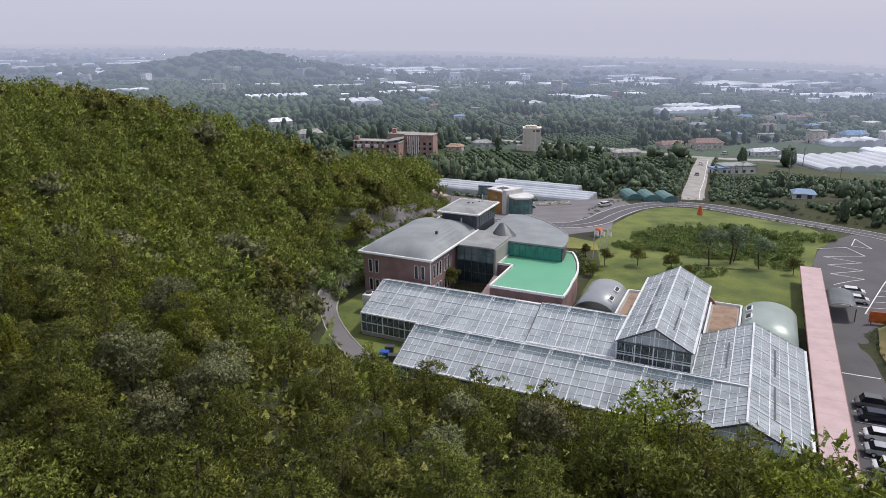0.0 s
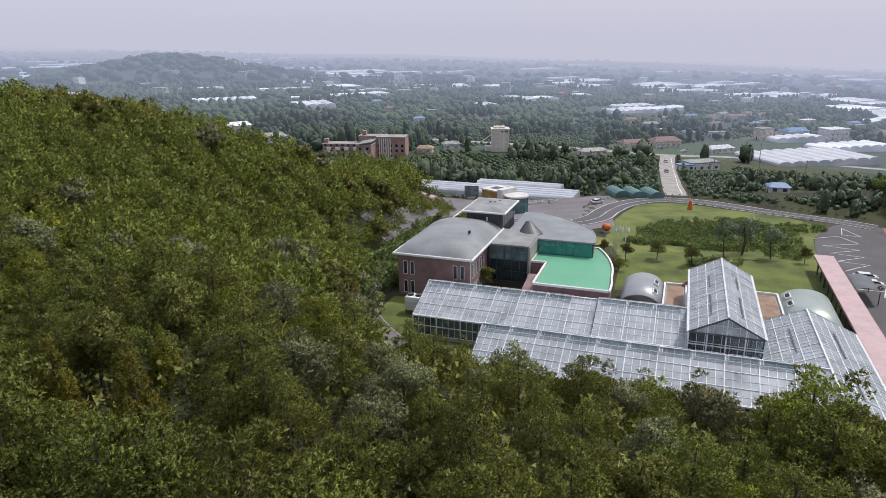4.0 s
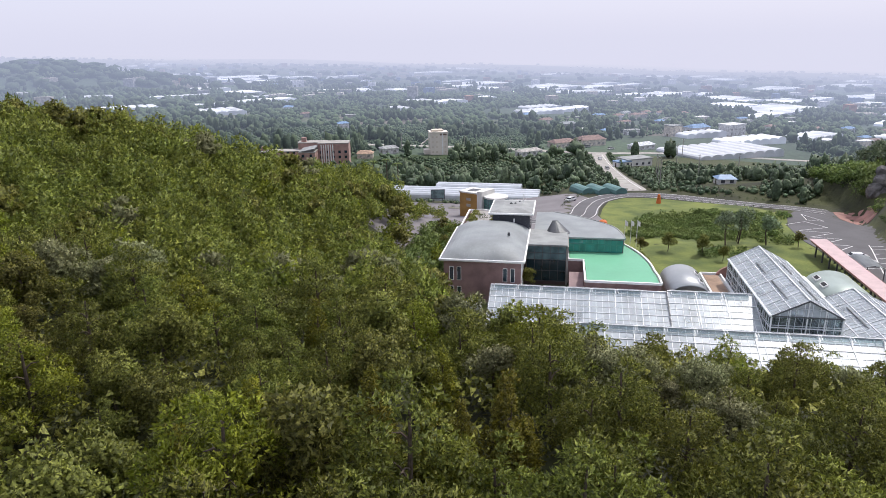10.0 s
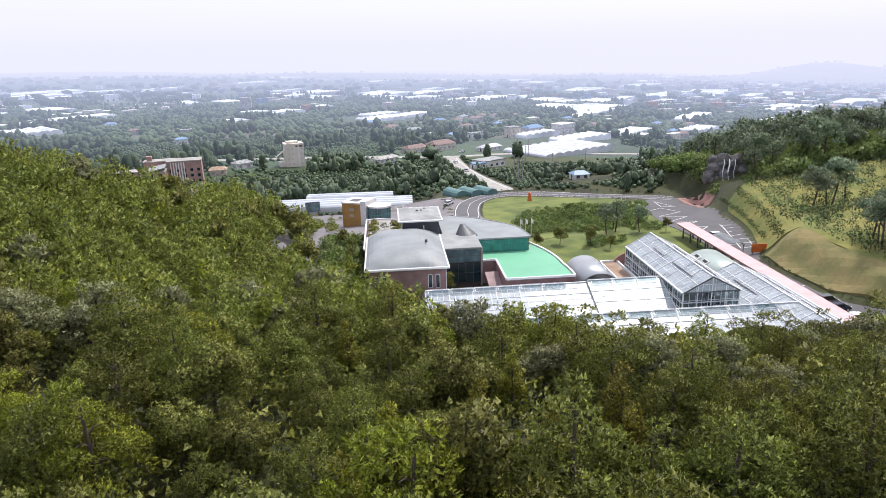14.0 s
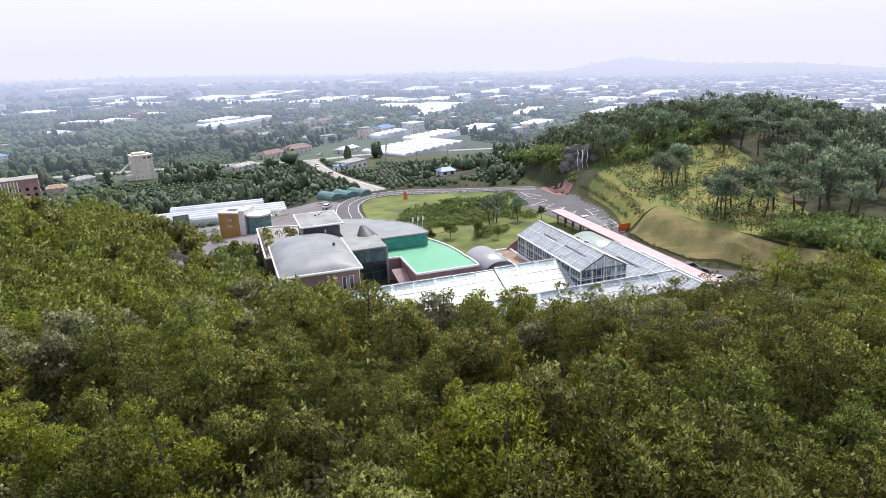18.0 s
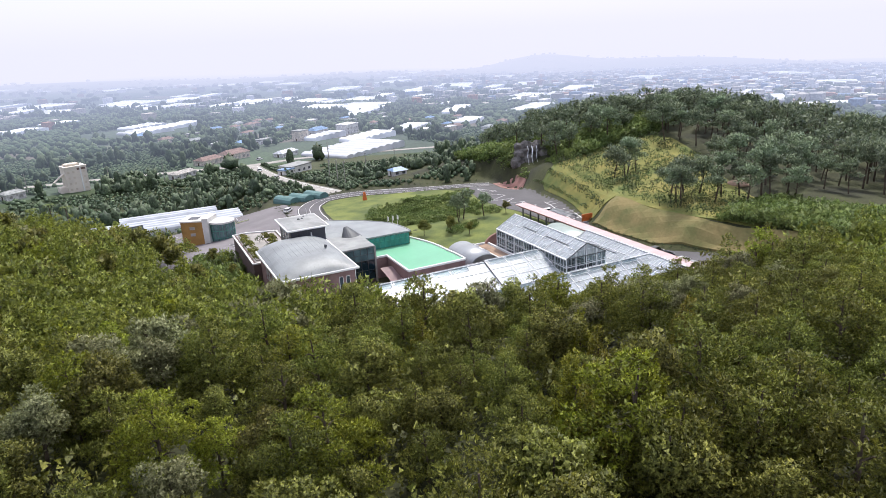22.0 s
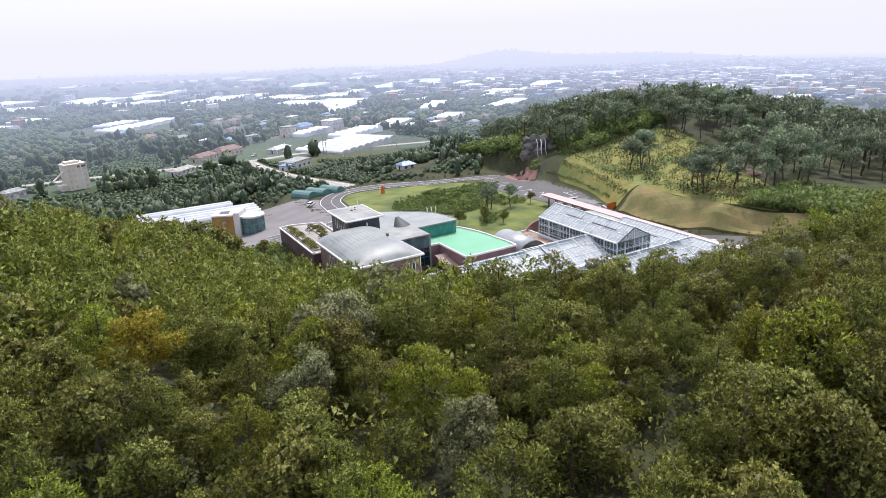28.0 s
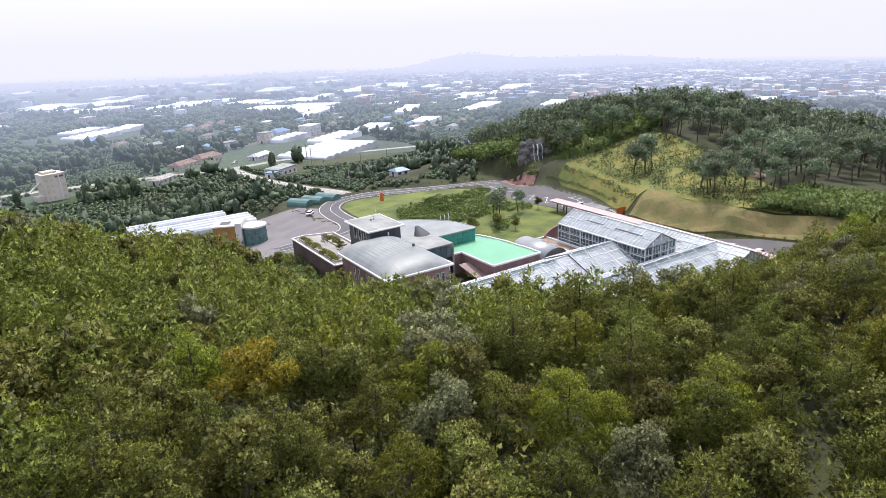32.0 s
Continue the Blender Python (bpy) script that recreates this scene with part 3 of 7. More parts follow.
def glazed(th, org, es, ed, poly, bay, row, fine, pane, big=0.18, mid=0.13, thin=0.06, rise=0.05, tag="roof"):
    """One glazed plane: panes, main frames, rails and thin glazing bars, all inside a convex outline in (along, down)."""
    org, es, ed = Vector(org), Vector(es).normalized(), Vector(ed).normalized()
    nrm = es.cross(ed)
    if nrm.z < 0 or (abs(nrm.z) < 0.01 and nrm.y > 0):
        nrm = -nrm
    S = [p[0] for p in poly]
    D = [p[1] for p in poly]
    s0, s1, d0, d1 = min(S), max(S), min(D), max(D)
    P3 = lambda s, d, k=0.0: org + es * s + ed * d + nrm * k
    ns, nd = max(1, round((s1 - s0) / bay)), max(1, round((d1 - d0) / row))
    ss, dd = np.linspace(s0, s1, ns + 1), np.linspace(d0, d1, nd + 1)
    shared = {}
    for i in range(ns):
        for j in range(nd):
            q = cut(poly, ss[i], ss[i + 1], dd[j], dd[j + 1])
            if len(q) < 3:
                continue
            full = len(q) == 4 and abs(sum(q[k][0] * q[(k + 1) % 4][1] - q[(k + 1) % 4][0] * q[k][1] for k in range(4))) / 2 > 0.98 * (ss[1] - ss[0]) * (dd[1] - dd[0])
            c = P3(ss[i], dd[j])
            if full and "m" in shared:
                ob = new(tag + "_pane", shared["m"])
                ob.parent, ob.location = th, c
            else:
                bm = bmesh.new()
                lo = [bm.verts.new(P3(a, b, -0.008) - c) for a, b in q]
                hi = [bm.verts.new(P3(a, b, 0.008) - c) for a, b in q]
                bm.faces.new(hi), bm.faces.new(lo[::-1])
                for k in range(len(q)):
                    bm.faces.new((lo[k], lo[(k + 1) % len(q)], hi[(k + 1) % len(q)], hi[k]))
                ob = part(tag + "_pane", bm, pane, th)
                ob.location = c
                if full:
                    shared["m"] = ob.data
    # thin bars
    bm = bmesh.new()
    nf = max(1, round((s1 - s0) / fine))
    for s in np.linspace(s0, s1, nf + 1):
        q = cut(poly, s - 0.01, s + 0.01, d0, d1)
        if q:
            a, b = min(p[1] for p in q), max(p[1] for p in q)
            bar(bm, P3(s, a, rise * 0.6), P3(s, b, rise * 0.6), thin, thin)
    for d in np.linspace(d0, d1, max(2, round((d1 - d0) / (fine * 1.3))) + 1)[1:-1]:
        q = cut(poly, s0, s1, d - 0.01, d + 0.01)
        if q:
            bar(bm, P3(min(p[0] for p in q), d, rise * 0.5), P3(max(p[0] for p in q), d, rise * 0.5), thin, thin)
    tagged(part("glazing_grid", bm, M["alu"], th), kind="stuff")
    for s in ss:
        q = cut(poly, s - 0.01, s + 0.01, d0, d1) or cut(poly, s - 0.1, s + 0.1, d0, d1)
        if q:
            a, b = min(p[1] for p in q), max(p[1] for p in q)
            part("rafter", bar(bmesh.new(), P3(s, a, rise * 0.4), P3(s, b, rise * 0.4), mid, big), M["alu"], th)
    for d in dd:
        q = cut(poly, s0, s1, d - 0.01, d + 0.01) or cut(poly, s0, s1, d - 0.1, d + 0.1)
        if q:
            a, b = min(p[0] for p in q), max(p[0] for p in q)
            part("purlin", bar(bmesh.new(), P3(a, d, rise * 0.5), P3(b, d, rise * 0.5), mid, big * 0.8), M["alu"], th)


def strut_row(th, a, b, n, z0, z1, w=0.12, name="post"):
    for t in np.linspace(0, 1, n):
        x, y = a[0] + (b[0] - a[0]) * t, a[1] + (b[1] - a[1]) * t
        part(name, bar(bmesh.new(), (x, y, z0), (x, y, z1), w), M["alu_dark"], th)


def ridge_house(label, u0, u1, v0, v1, eave, ridge, along="u", ends=(True, True), sides=(True, True), roofs=None, vents=True, zoff=0.0):
    """A glazed house with a straight ridge. Plan in the site's grid; the ridge runs along u or v."""
    th = empty("greenhouse", u0, v0, 0)
    tagged(th, label, "greenhouse", group="botanical greenhouses")
    L, W = (u1 - u0, v1 - v0) if along == "u" else (v1 - v0, u1 - u0)
    half = W / 2
    rise = ridge - eave
    sl = math.hypot(half, rise)
    if along == "u":
        P = lambda s, w, z: Vector((s, w, z + zoff))
    else:
        P = lambda s, w, z: Vector((w, s, z + zoff))
    es = P(1, 0, 0) - P(0, 0, 0)
    for k, (w_e, sgn) in enumerate(((0, -1), (W, 1))):
        ed = P(0, w_e, eave) - P(0, half, ridge)
        poly = (roofs or {}).get(k) or [(0, 0), (L, 0), (L, sl), (0, sl)]
        polys = poly if isinstance(poly[0], list) else [poly]
        for po in polys:
            glazed(th, P(0, half, ridge), es, ed, po, 4.1, 2.6, 1.03, M["pane"])
        # opening lights along the ridge, propped a little open
        if vents:
            smax = max(p[0] for po in polys for p in po if p[1] < 1.3)
            nv = max(1, int((smax - 1) / 4.1))
            for i in range(nv):
                s = 0.6 + i * 4.1
                bm = bmesh.new()
                a, b = P(s, half, ridge + 0.16), P(s + 3.7, half, ridge + 0.16)
                dn = ed.normalized() * 1.15 + Vector((0, 0, 0.16))
                q = [bm.verts.new(p) for p in (a, b, b + dn, a + dn)]
                bm.faces.new(q)
                bmesh.ops.solidify(bm, geom=bm.faces[:], thickness=0.02)
                vt = part("ridge_vent", bm, M["pane_wall"], th)
                fr = bmesh.new()
                for p, q2 in ((a, b), (b, b + dn), (b + dn, a + dn), (a + dn, a)):
                    bar(fr, p, q2, 0.06)
                part("vent_frame", fr, M["alu"], vt)
        part("gutter", bar(bmesh.new(), P(0, w_e + sgn * 0.12, eave - 0.05), P(L, w_e + sgn * 0.12, eave - 0.05), 0.3, 0.22), M["alu"], th, "grey metal gutter")
        if sides[k]:
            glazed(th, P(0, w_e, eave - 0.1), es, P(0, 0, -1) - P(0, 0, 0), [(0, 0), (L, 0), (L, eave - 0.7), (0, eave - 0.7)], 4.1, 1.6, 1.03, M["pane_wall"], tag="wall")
            bm = bmesh.new()
            w0, w1 = sorted((w_e - 0.1, w_e + 0.1))
            a, b = P(0, w0, 0), P(L, w1, 0.62)
            part("base_wall", box(bm, min(a.x, b.x), max(a.x, b.x), min(a.y, b.y), max(a.y, b.y), -0.3, 0.62), M["concrete"], th)
    part("ridge_cap", bar(bmesh.new(), P(0, half, ridge + 0.12), P(L, half, ridge + 0.12), 0.24, 0.14), M["alu"], th)
    for k, (s, on) in enumerate(((0, ends[0]), (L, ends[1]))):
        if not on:
            continue
        # gable: glazed wall below the eave and a glazed triangle above
        sg = -1 if k == 0 else 1
        wdir = P(0, 1, 0) - P(0, 0, 0)
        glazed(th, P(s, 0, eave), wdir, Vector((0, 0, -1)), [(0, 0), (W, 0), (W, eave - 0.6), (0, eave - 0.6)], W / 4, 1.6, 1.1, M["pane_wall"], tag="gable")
        glazed(th, P(s, 0, eave), wdir, Vector((0, 0, 1)), [(0, 0.02), (W, 0.02), (half, rise)], W / 4, rise, 1.1, M["pane"], tag="gable")
        for w_e in (0, W):
            part("verge", bar(bmesh.new(), P(s + sg * 0.05, w_e, eave), P(s + sg * 0.05, half, ridge), 0.16, 0.22), M["alu_dark"], th)
        part("gable_beam", bar(bmesh.new(), P(s + sg * 0.05, 0, eave), P(s + sg * 0.05, W, eave), 0.14, 0.2), M["alu_dark"], th)
        part("base_wall", bar(bmesh.new(), P(s, 0, 0.2), P(s, W, 0.2), 0.2, 0.8), M["concrete"], th)
    # inner posts and shade cloth drawn half open
    for w in (0.02 * W, half, 0.98 * W):
        strut_row(th, P(0.3, w, 0), P(L - 0.3, w, 0), max(2, int(L / 8)), -0.1, eave - 0.1 + (rise if w == half else 0))
    a, b = P(0.5, 0.8, 0), P(L - 0.5, W - 0.8, 0)
    part("planting_bed", box(bmesh.new(), min(a.x, b.x), max(a.x, b.x), min(a.y, b.y), max(a.y, b.y), -0.1, 0.5), M["bed"], th)
    rng = random.Random(int(L * 10))
    s = 0.4
    while s < L - 2:
        wd = rng.uniform(2.2, 3.7)
        bm = bmesh.new()
        a, b = P(s, 0.3, eave - 0.35), P(min(s + wd, L - 0.3), W - 0.3, eave - 0.33)
        part("shade_screen", box(bm, min(a.x, b.x), max(a.x, b.x), min(a.y, b.y), max(a.y, b.y), eave - 0.36 + zoff, eave - 0.34 + zoff), M["screen"], th, "white shade cloth drawn under the roof")
        s += wd + rng.uniform(1.0, 2.6)
    return th


M["bed"] = mat("planted_bed", (0.10, 0.13, 0.06), 0.9, var=0.35, scale=0.5, fine=2.5, bump=0.5, col2=(0.16, 0.14, 0.11))
M["screen"] = mat("white_shade_cloth", (0.62, 0.64, 0.65), 0.8, var=0.1, scale=0.3, fine=3)
SLB = math.hypot(6.8, 3.1)
ridge_house("long glass greenhouse with white frames and shade screens", -14.2, 14.6, -4.6, 10.6, 4.0, 7.1, ends=(True, False), sides=(True, True))
ridge_house("glass greenhouse with white frames, raised ridge", 14.7, 28.0, -4.6, 10.6, 4.0, 7.1, ends=(True, False), sides=(False, True), zoff=0.25)
ridge_house("long glass greenhouse beside the trees with ridge vents", -0.2, 45.0, -18.2, -4.6, 4.0, 7.1, ends=(True, False), sides=(True, True),
            roofs={0: [(0, 0), (45.2, 0), (38.4, SLB), (0, SLB)], 1: [(0, 0), (45.2, 0), (38.4, SLB), (0, SLB)]})
ridge_house("tall glass greenhouse with open gable and ridge", 28.2, 38.0, -6.2, 20.6, 7.7, 10.3, along="v", vents=False)
SLD = math.hypot(6.9, 3.1)
ridge_house("broad glass greenhouse with grey roof vents", 38.1, 51.9, -19.8, 8.8, 4.0, 7.1, along="v", sides=(False, True), vents=False,
            roofs={0: [[(15.2, SLD), (8.4, 0), (28.6, 0), (28.6, SLD)], [(0, 0), (8.4, 0), (1.6, SLD), (0, SLD)]]})


def roof_slits():
    """Long dark vent slots in the cross greenhouses' roofs."""
    for (uc, ve, half, eave, ridge, rows) in ((33.1, -6.2, 4.9, 7.7, 10.3, ((3, 11), (14.5, 20))), (45.0, -19.8, 6.9, 4.0, 7.1, ((4, 12), (15, 23)))):
        for sg in (-1, 1):
            for a, b in rows:
                if uc == 45.0 and sg < 0 and a < 12:
                    continue
                v = empty("roof_vent", uc, ve, 0)
                k = 0.42
                x, z = sg * half * k, ridge - (ridge - eave) * k + 0.16
                part("vent_slot", bar(bmesh.new(), (x, a, z), (x, b, z), 0.2, 0.1), M["alu_dark"], v)
                x2, z2 = sg * half * (k + 0.16), ridge - (ridge - eave) * (k + 0.16) + 0.1
                for q in (a, b):
                    part("vent_end", bar(bmesh.new(), (x, q, z), (x2, q, z2), 0.08, 0.06), M["alu"], v)
                tagged(v, "long dark-edged vent flap on the glass roof", "vent", group="greenhouse roof vents")


roof_slits()


# ---- main building ----
def wall_box(th, name, x0, x1, y0, y1, z0, z1, m, bevel=0.0):
    return part(name, box(bmesh.new(), x0, x1, y0, y1, z0, z1, bevel), m, th)


def window(th, x, y, z, w, hgt, axis, sgn, glass="tealdark", frame_m="white"):
    """A framed window on a wall that faces axis*sgn."""
    d = 0.09 * sgn
    bm = bmesh.new()
    if axis == "y":
        box(bm, x - w / 2, x + w / 2, min(y, y + d * 0.5), max(y, y + d * 0.5), z, z + hgt)
    else:
        box(bm, min(x, x + d * 0.5), max(x, x + d * 0.5), y - w / 2, y + w / 2, z, z + hgt)
    wd = part("window", bm, M[glass], th)
    fr = bmesh.new()
    A = (lambda s, q: (x + s, y + d * 0.5, q)) if axis == "y" else (lambda s, q: (x + d * 0.5, y + s, q))
    for a, b in ((A(-w / 2, z), A(w / 2, z)), (A(w / 2, z), A(w / 2, z + hgt)), (A(w / 2, z + hgt), A(-w / 2, z + hgt)), (A(-w / 2, z + hgt), A(-w / 2, z))):
        bar(fr, a, b, 0.09)
    part("window_frame", fr, M[frame_m], wd)
    return wd


def main_building():
    th = empty("main_building", 0, 0, 0)
    tagged(th, "dark red brick exhibition building with curved grey roofs and glass hall", "building")
    E = 8.25
    # brick hall under the domed roof
    wall_box(th, "brick_wall", -24.1, -9.7, 12.3, 33.2, -1, E, M["brick"])
    for x in (-22.6, -21.2, -12.6, -11.2):
        window(th, x, 12.3, 4.3, 0.75, 2.6, "y", -1)
        window(th, x, 12.3, 0.6, 0.75, 2.4, "y", -1)
    for y in (13.8, 15.2, 16.6, 18.6, 20.0):
        window(th, -9.7, y, 4.3, 0.7, 2.7, "x", 1)
        window(th, -9.7, y, 0.6, 0.7, 2.3, "x", 1)
    for y in (14, 16, 19, 21, 25, 27):
        window(th, -24.1, y, 4.3, 0.7, 2.7, "x", -1)
    # drain pipes at the corner
    part("drain_pipe", bar(bmesh.new(), (-9.6, 12.2, 0), (-9.6, 12.2, E), 0.12), M["white"], th)
    # white eave band and domed roof with soft hips
    bm = bmesh.new()
    box(bm, -24.9, -8.9, 11.4, 33.9, E - 0.05, E + 0.4, 0.08)
    part("eave_band", bm, M["white"], th, "white rounded eave band")
    n = 40
    bm = bmesh.new()
    X, Y = np.linspace(-24.6, -9.2, n), np.linspace(11.7, 33.6, n)
    grid = []
    for y in Y:
        rw = []
        for x in X:
            q = lambda d, k: 1 - (1 - min(max(d, 0) / k, 1)) ** 2.2
            dx, dy = min(x + 24.6, -9.2 - x), y - 11.7
            z = E + 0.4 + 2.15 * (q(dx, 6.4) * q(dy, 6.4)) ** 0.8 * q(33.6 - y + 2, 5)
            rw.append(bm.verts.new((x, y, z)))
        grid.append(rw)
    for j in range(n - 1):
        for i in range(n - 1):
            bm.faces.new((grid[j][i], grid[j][i + 1], grid[j + 1][i + 1], grid[j + 1][i]))
    rf = part("domed_roof", bm, M["roof"], th, "weathered grey domed metal roof")
    for p in rf.data.polygons:
        p.use_smooth = True
    zroof = lambda x, y: E + 0.4 + 2.15 * ((1 - (1 - min(max(min(x + 24.6, -9.2 - x), 0) / 6.4, 1)) ** 2.2) * (1 - (1 - min(max(y - 11.7, 0) / 6.4, 1)) ** 2.2)) ** 0.8 * (1 - (1 - min(max(35.6 - y, 0) / 5, 1)) ** 2.2)
    for x in np.arange(-23.9, -9.4, 0.92):
        bm = bmesh.new()
        ys = np.r_[11.75, 12.1, 12.6, 13.4, 14.6, 16.2, 18.2, 22, 26, 29, 31, 32.4, 33.5]
        for ya, yb in zip(ys, ys[1:]):
            bar(bm, (x, ya, zroof(x, ya)), (x, yb, zroof(x, yb)), 0.035, 0.05)
        part("roof_seam", bm, M["roof"], rf)
    part("roof_knob", box(bmesh.new(), -12.9, -12.4, 21, 21.5, E + 2.4, E + 3.0, 0.05), M["alu_dark"], rf)
    # stair tower with flat white-edged roof
    tw = wall_box(th, "tower_wall", -17.0, -9.2, 32.9, 43.6, 0, 11.9, M["slate"])
    bm = box(bmesh.new(), -17.9, -8.3, 32.0, 44.5, 11.9, 12.3, 0.1)
    part("tower_eave", bm, M["white"], th, "white flat roof edge")
    bm = bmesh.new()
    a = [bm.verts.new(p) for p in ((-17.6, 32.3, 12.31), (-8.6, 32.3, 12.31), (-8.6, 44.2, 12.31), (-17.6, 44.2, 12.31))]
    b = [bm.verts.new(p) for p in ((-15.2, 35, 12.75), (-11, 35, 12.75), (-11, 41.6, 12.75), (-15.2, 41.6, 12.75))]
    bm.faces.new(b)
    for i in range(4):
        bm.faces.new((a[i], a[(i + 1) % 4], b[(i + 1) % 4], b[i]))
    part("tower_roof", bm, M["roof2"], th)
    for x in np.arange(-16.2, -9.3, 1.15):
        part("tower_panel", box(bmesh.new(), x - 0.5, x + 0.5, 32.82, 32.92, 8.9, 11.7), M["slate"], tw)
    for y in np.arange(34, 43.4, 1.3):
        part("tower_glass", box(bmesh.new(), -9.22, -9.12, y - 0.58, y + 0.58, 9.0, 11.4), M["tealdark"], tw)
    for y in (35.5, 38, 40.5):
        window(th, -17.0, y, 8.9, 1.2, 2.6, "x", -1)
    part("wall_lamp", box(bmesh.new(), -12.6, -12.3, 32.6, 32.85, 10.2, 11.0, 0.04), M["white"], tw)
    for (x, y, s) in ((-13.5, 39, 0.35), (-12.6, 39.3, 0.3), (-11.8, 41, 0.25)):
        part("roof_dome", bmesh_dome(x, y, 12.7, s), M["alu_dark"], th)
    part("roof_mast", bar(bmesh.new(), (-11.0, 41.0, 12.4), (-11.0, 41.0, 14.6), 0.09), M["white"], th)
    # glass stair hall
    hall = wall_box(th, "hall_wall", -9.6, -1.4, 23.6, 33, 0, 8.1, M["brick_dark"])
    part("hall_roof", box(bmesh.new(), -9.4, -1.2, 23.1, 34.2, 8.1, 8.45, 0.05), M["roof2"], th)
    for i in range(5):
        x = -9.2 + i * 1.55
        for j, (z0, z1) in enumerate(((5.35, 6.65), (6.7, 8.0))):
            part("hall_pane", box(bmesh.new(), x + 0.05, x + 1.5, 23.35, 23.5, z0, z1), M["tealpale"], hall)
        part("hall_pane", box(bmesh.new(), x + 0.05, x + 1.5, 23.4, 23.55, 0.9, 5.2), M["tealdark"], hall)
        part("mullion", bar(bmesh.new(), (x, 23.3, 0.6), (x, 23.3, 8.1), 0.09), M["alu_dark"], hall)
    for z in (0.8, 3.0, 5.28, 6.68):
        part("transom", bar(bmesh.new(), (-9.4, 23.3, z), (-1.4, 23.3, z), 0.09), M["alu_dark"], hall)
    part("hall_side_wall", box(bmesh.new(), -1.42, -1.0, 23.3, 33, 0, 8.1), M["concrete"], th)
    # fan-shaped hall: roof, teal glazing and the green terrace in one sweep
    cx, cy, R = -20.0, 20.0, 35.0
    arc = lambda v: cx + math.sqrt(R * R - (v - cy) ** 2)
    out = lambda v: arc(v) + 0.16 * max(0, 20 - v)
    terr = [(2.0, 12.7), (out(12.7), 12.7)] + [(out(v), v) for v in np.linspace(13.5, 37, 26)] + [(-1.0, 37), (-1.0, 24.8), (2.0, 24.8)]
    part("terrace_wall", prism(bmesh.new(), terr, -1.5, 4.75), M["brick"], th, "dark red brick curved terrace wall")
    inner = [(2.3, 13.0), (out(13.0) - 0.35, 13.0)] + [(out(v) - 0.35, v) for v in np.linspace(13.8, 36.5, 26)] + [(-0.7, 36.5), (-0.7, 25.1), (2.3, 25.1)]
    part("terrace_floor", prism(bmesh.new(), inner, 4.7, 4.9), M["green"], th, "bright green waterproof roof terrace")
    n = len(terr)
    for i in range(n):
        (xa, ya), (xb, yb) = terr[i], terr[(i + 1) % n]
        part("parapet_cap", bar(bmesh.new(), (xa, ya, 4.98), (xb, yb, 4.98), 0.36, 0.42), M["white"], th)
    fan = [(-1.4, 30.4), (arc(30.4) - 3.0, 30.4)]
    fan += [(arc(v) - 3.0 + 2.6 * min(1, (v - 30.4) / 9), v) for v in np.linspace(31.4, 51.0, 26)] + [(-8.2, 50.5), (-8.2, 34.0), (-1.4, 34.0)]
    part("fan_wall", prism(bmesh.new(), [(x - 0.25 if x > 0 else x, y + (0.2 if y < 31 else 0)) for x, y in fan], -2, 7.7), M["brick_dark"], th)
    part("fan_roof", prism(bmesh.new(), fan, 7.7, 8.05), M["roof"], th, "grey fan-shaped metal roof")
    for i in range(1, 27):
        (xa, ya), (xb, yb) = fan[i], fan[i + 1]
        part("fan_edge", bar(bmesh.new(), (xa, ya, 7.95), (xb, yb, 7.95), 0.25, 0.4), M["roof2"], th)
    xe = arc(30.4) - 3.0
    k = 9
    for i in range(k):
        xa = -1.1 + (xe + 0.7) * i / k
        xb = -1.1 + (xe + 0.7) * (i + 1) / k
        part("teal_pane", box(bmesh.new(), xa + 0.05, xb - 0.05, 30.36, 30.5, 5.0, 6.6), M["teal"], th)
        part("teal_pane", box(bmesh.new(), xa + 0.05, xb - 0.05, 30.36, 30.5, 6.68, 7.6), M["teal"], th)
        part("mullion", bar(bmesh.new(), (xa, 30.33, 4.9), (xa, 30.33, 7.7), 0.09), M["tealframe"], th)
    part("transom", bar(bmesh.new(), (-1.1, 30.33, 6.64), (xe, 30.33, 6.64), 0.09), M["tealframe"], th)
    # half-cone skylight
    bm = bmesh.new()
    ring = [bm.verts.new((-3.2 + 2.6 * math.cos(t), 33.6 + 2.6 * math.sin(t), 8.05)) for t in np.linspace(-2.9, 0.6, 12)]
    tip = [bm.verts.new((-3.9 + 0.5 * math.cos(t), 34.6 + 0.4 * math.sin(t), 10.4)) for t in np.linspace(-2.9, 0.6, 12)]
    for i in range(11):
        bm.faces.new((ring[i], ring[i + 1], tip[i + 1], tip[i]))
    bm.faces.new(tip[::-1])
    bm.faces.new([ring[0], tip[0], tip[-1], ring[-1]])
    part("cone_skylight", bm, M["alu_dark"], th, "dark seamed half-cone skylight")
    # roof garden wing
    gd = [(-25.6, 34.0), (-15.2, 34.0), (-15.2, 58), (-22.5, 60.5), (-25.6, 60)]
    part("garden_wall", prism(bmesh.new(), gd, -4, 5.6), M["brick_dark"], th)
    for i in range(5):
        (xa, ya), (xb, yb) = gd[i], gd[(i + 1) % 5]
        part("parapet_cap", bar(bmesh.new(), (xa, ya, 5.75), (xb, yb, 5.75), 0.35, 0.3), M["white"], th)
    part("garden_deck", prism(bmesh.new(), [(-24.9, 34.6), (-15.8, 34.6), (-15.8, 57.6), (-22.4, 59.8), (-24.9, 59.4)], 5.55, 5.66), M["concrete"], th)
    # sloping ramp roof in the court
    bm = bmesh.new()
    q = [bm.verts.new(p) for p in ((-0.8, 12.8, 1.6), (1.9, 12.8, 1.6), (1.9, 22, 3.4), (-0.8, 22, 3.4))]
    bm.faces.new(q)
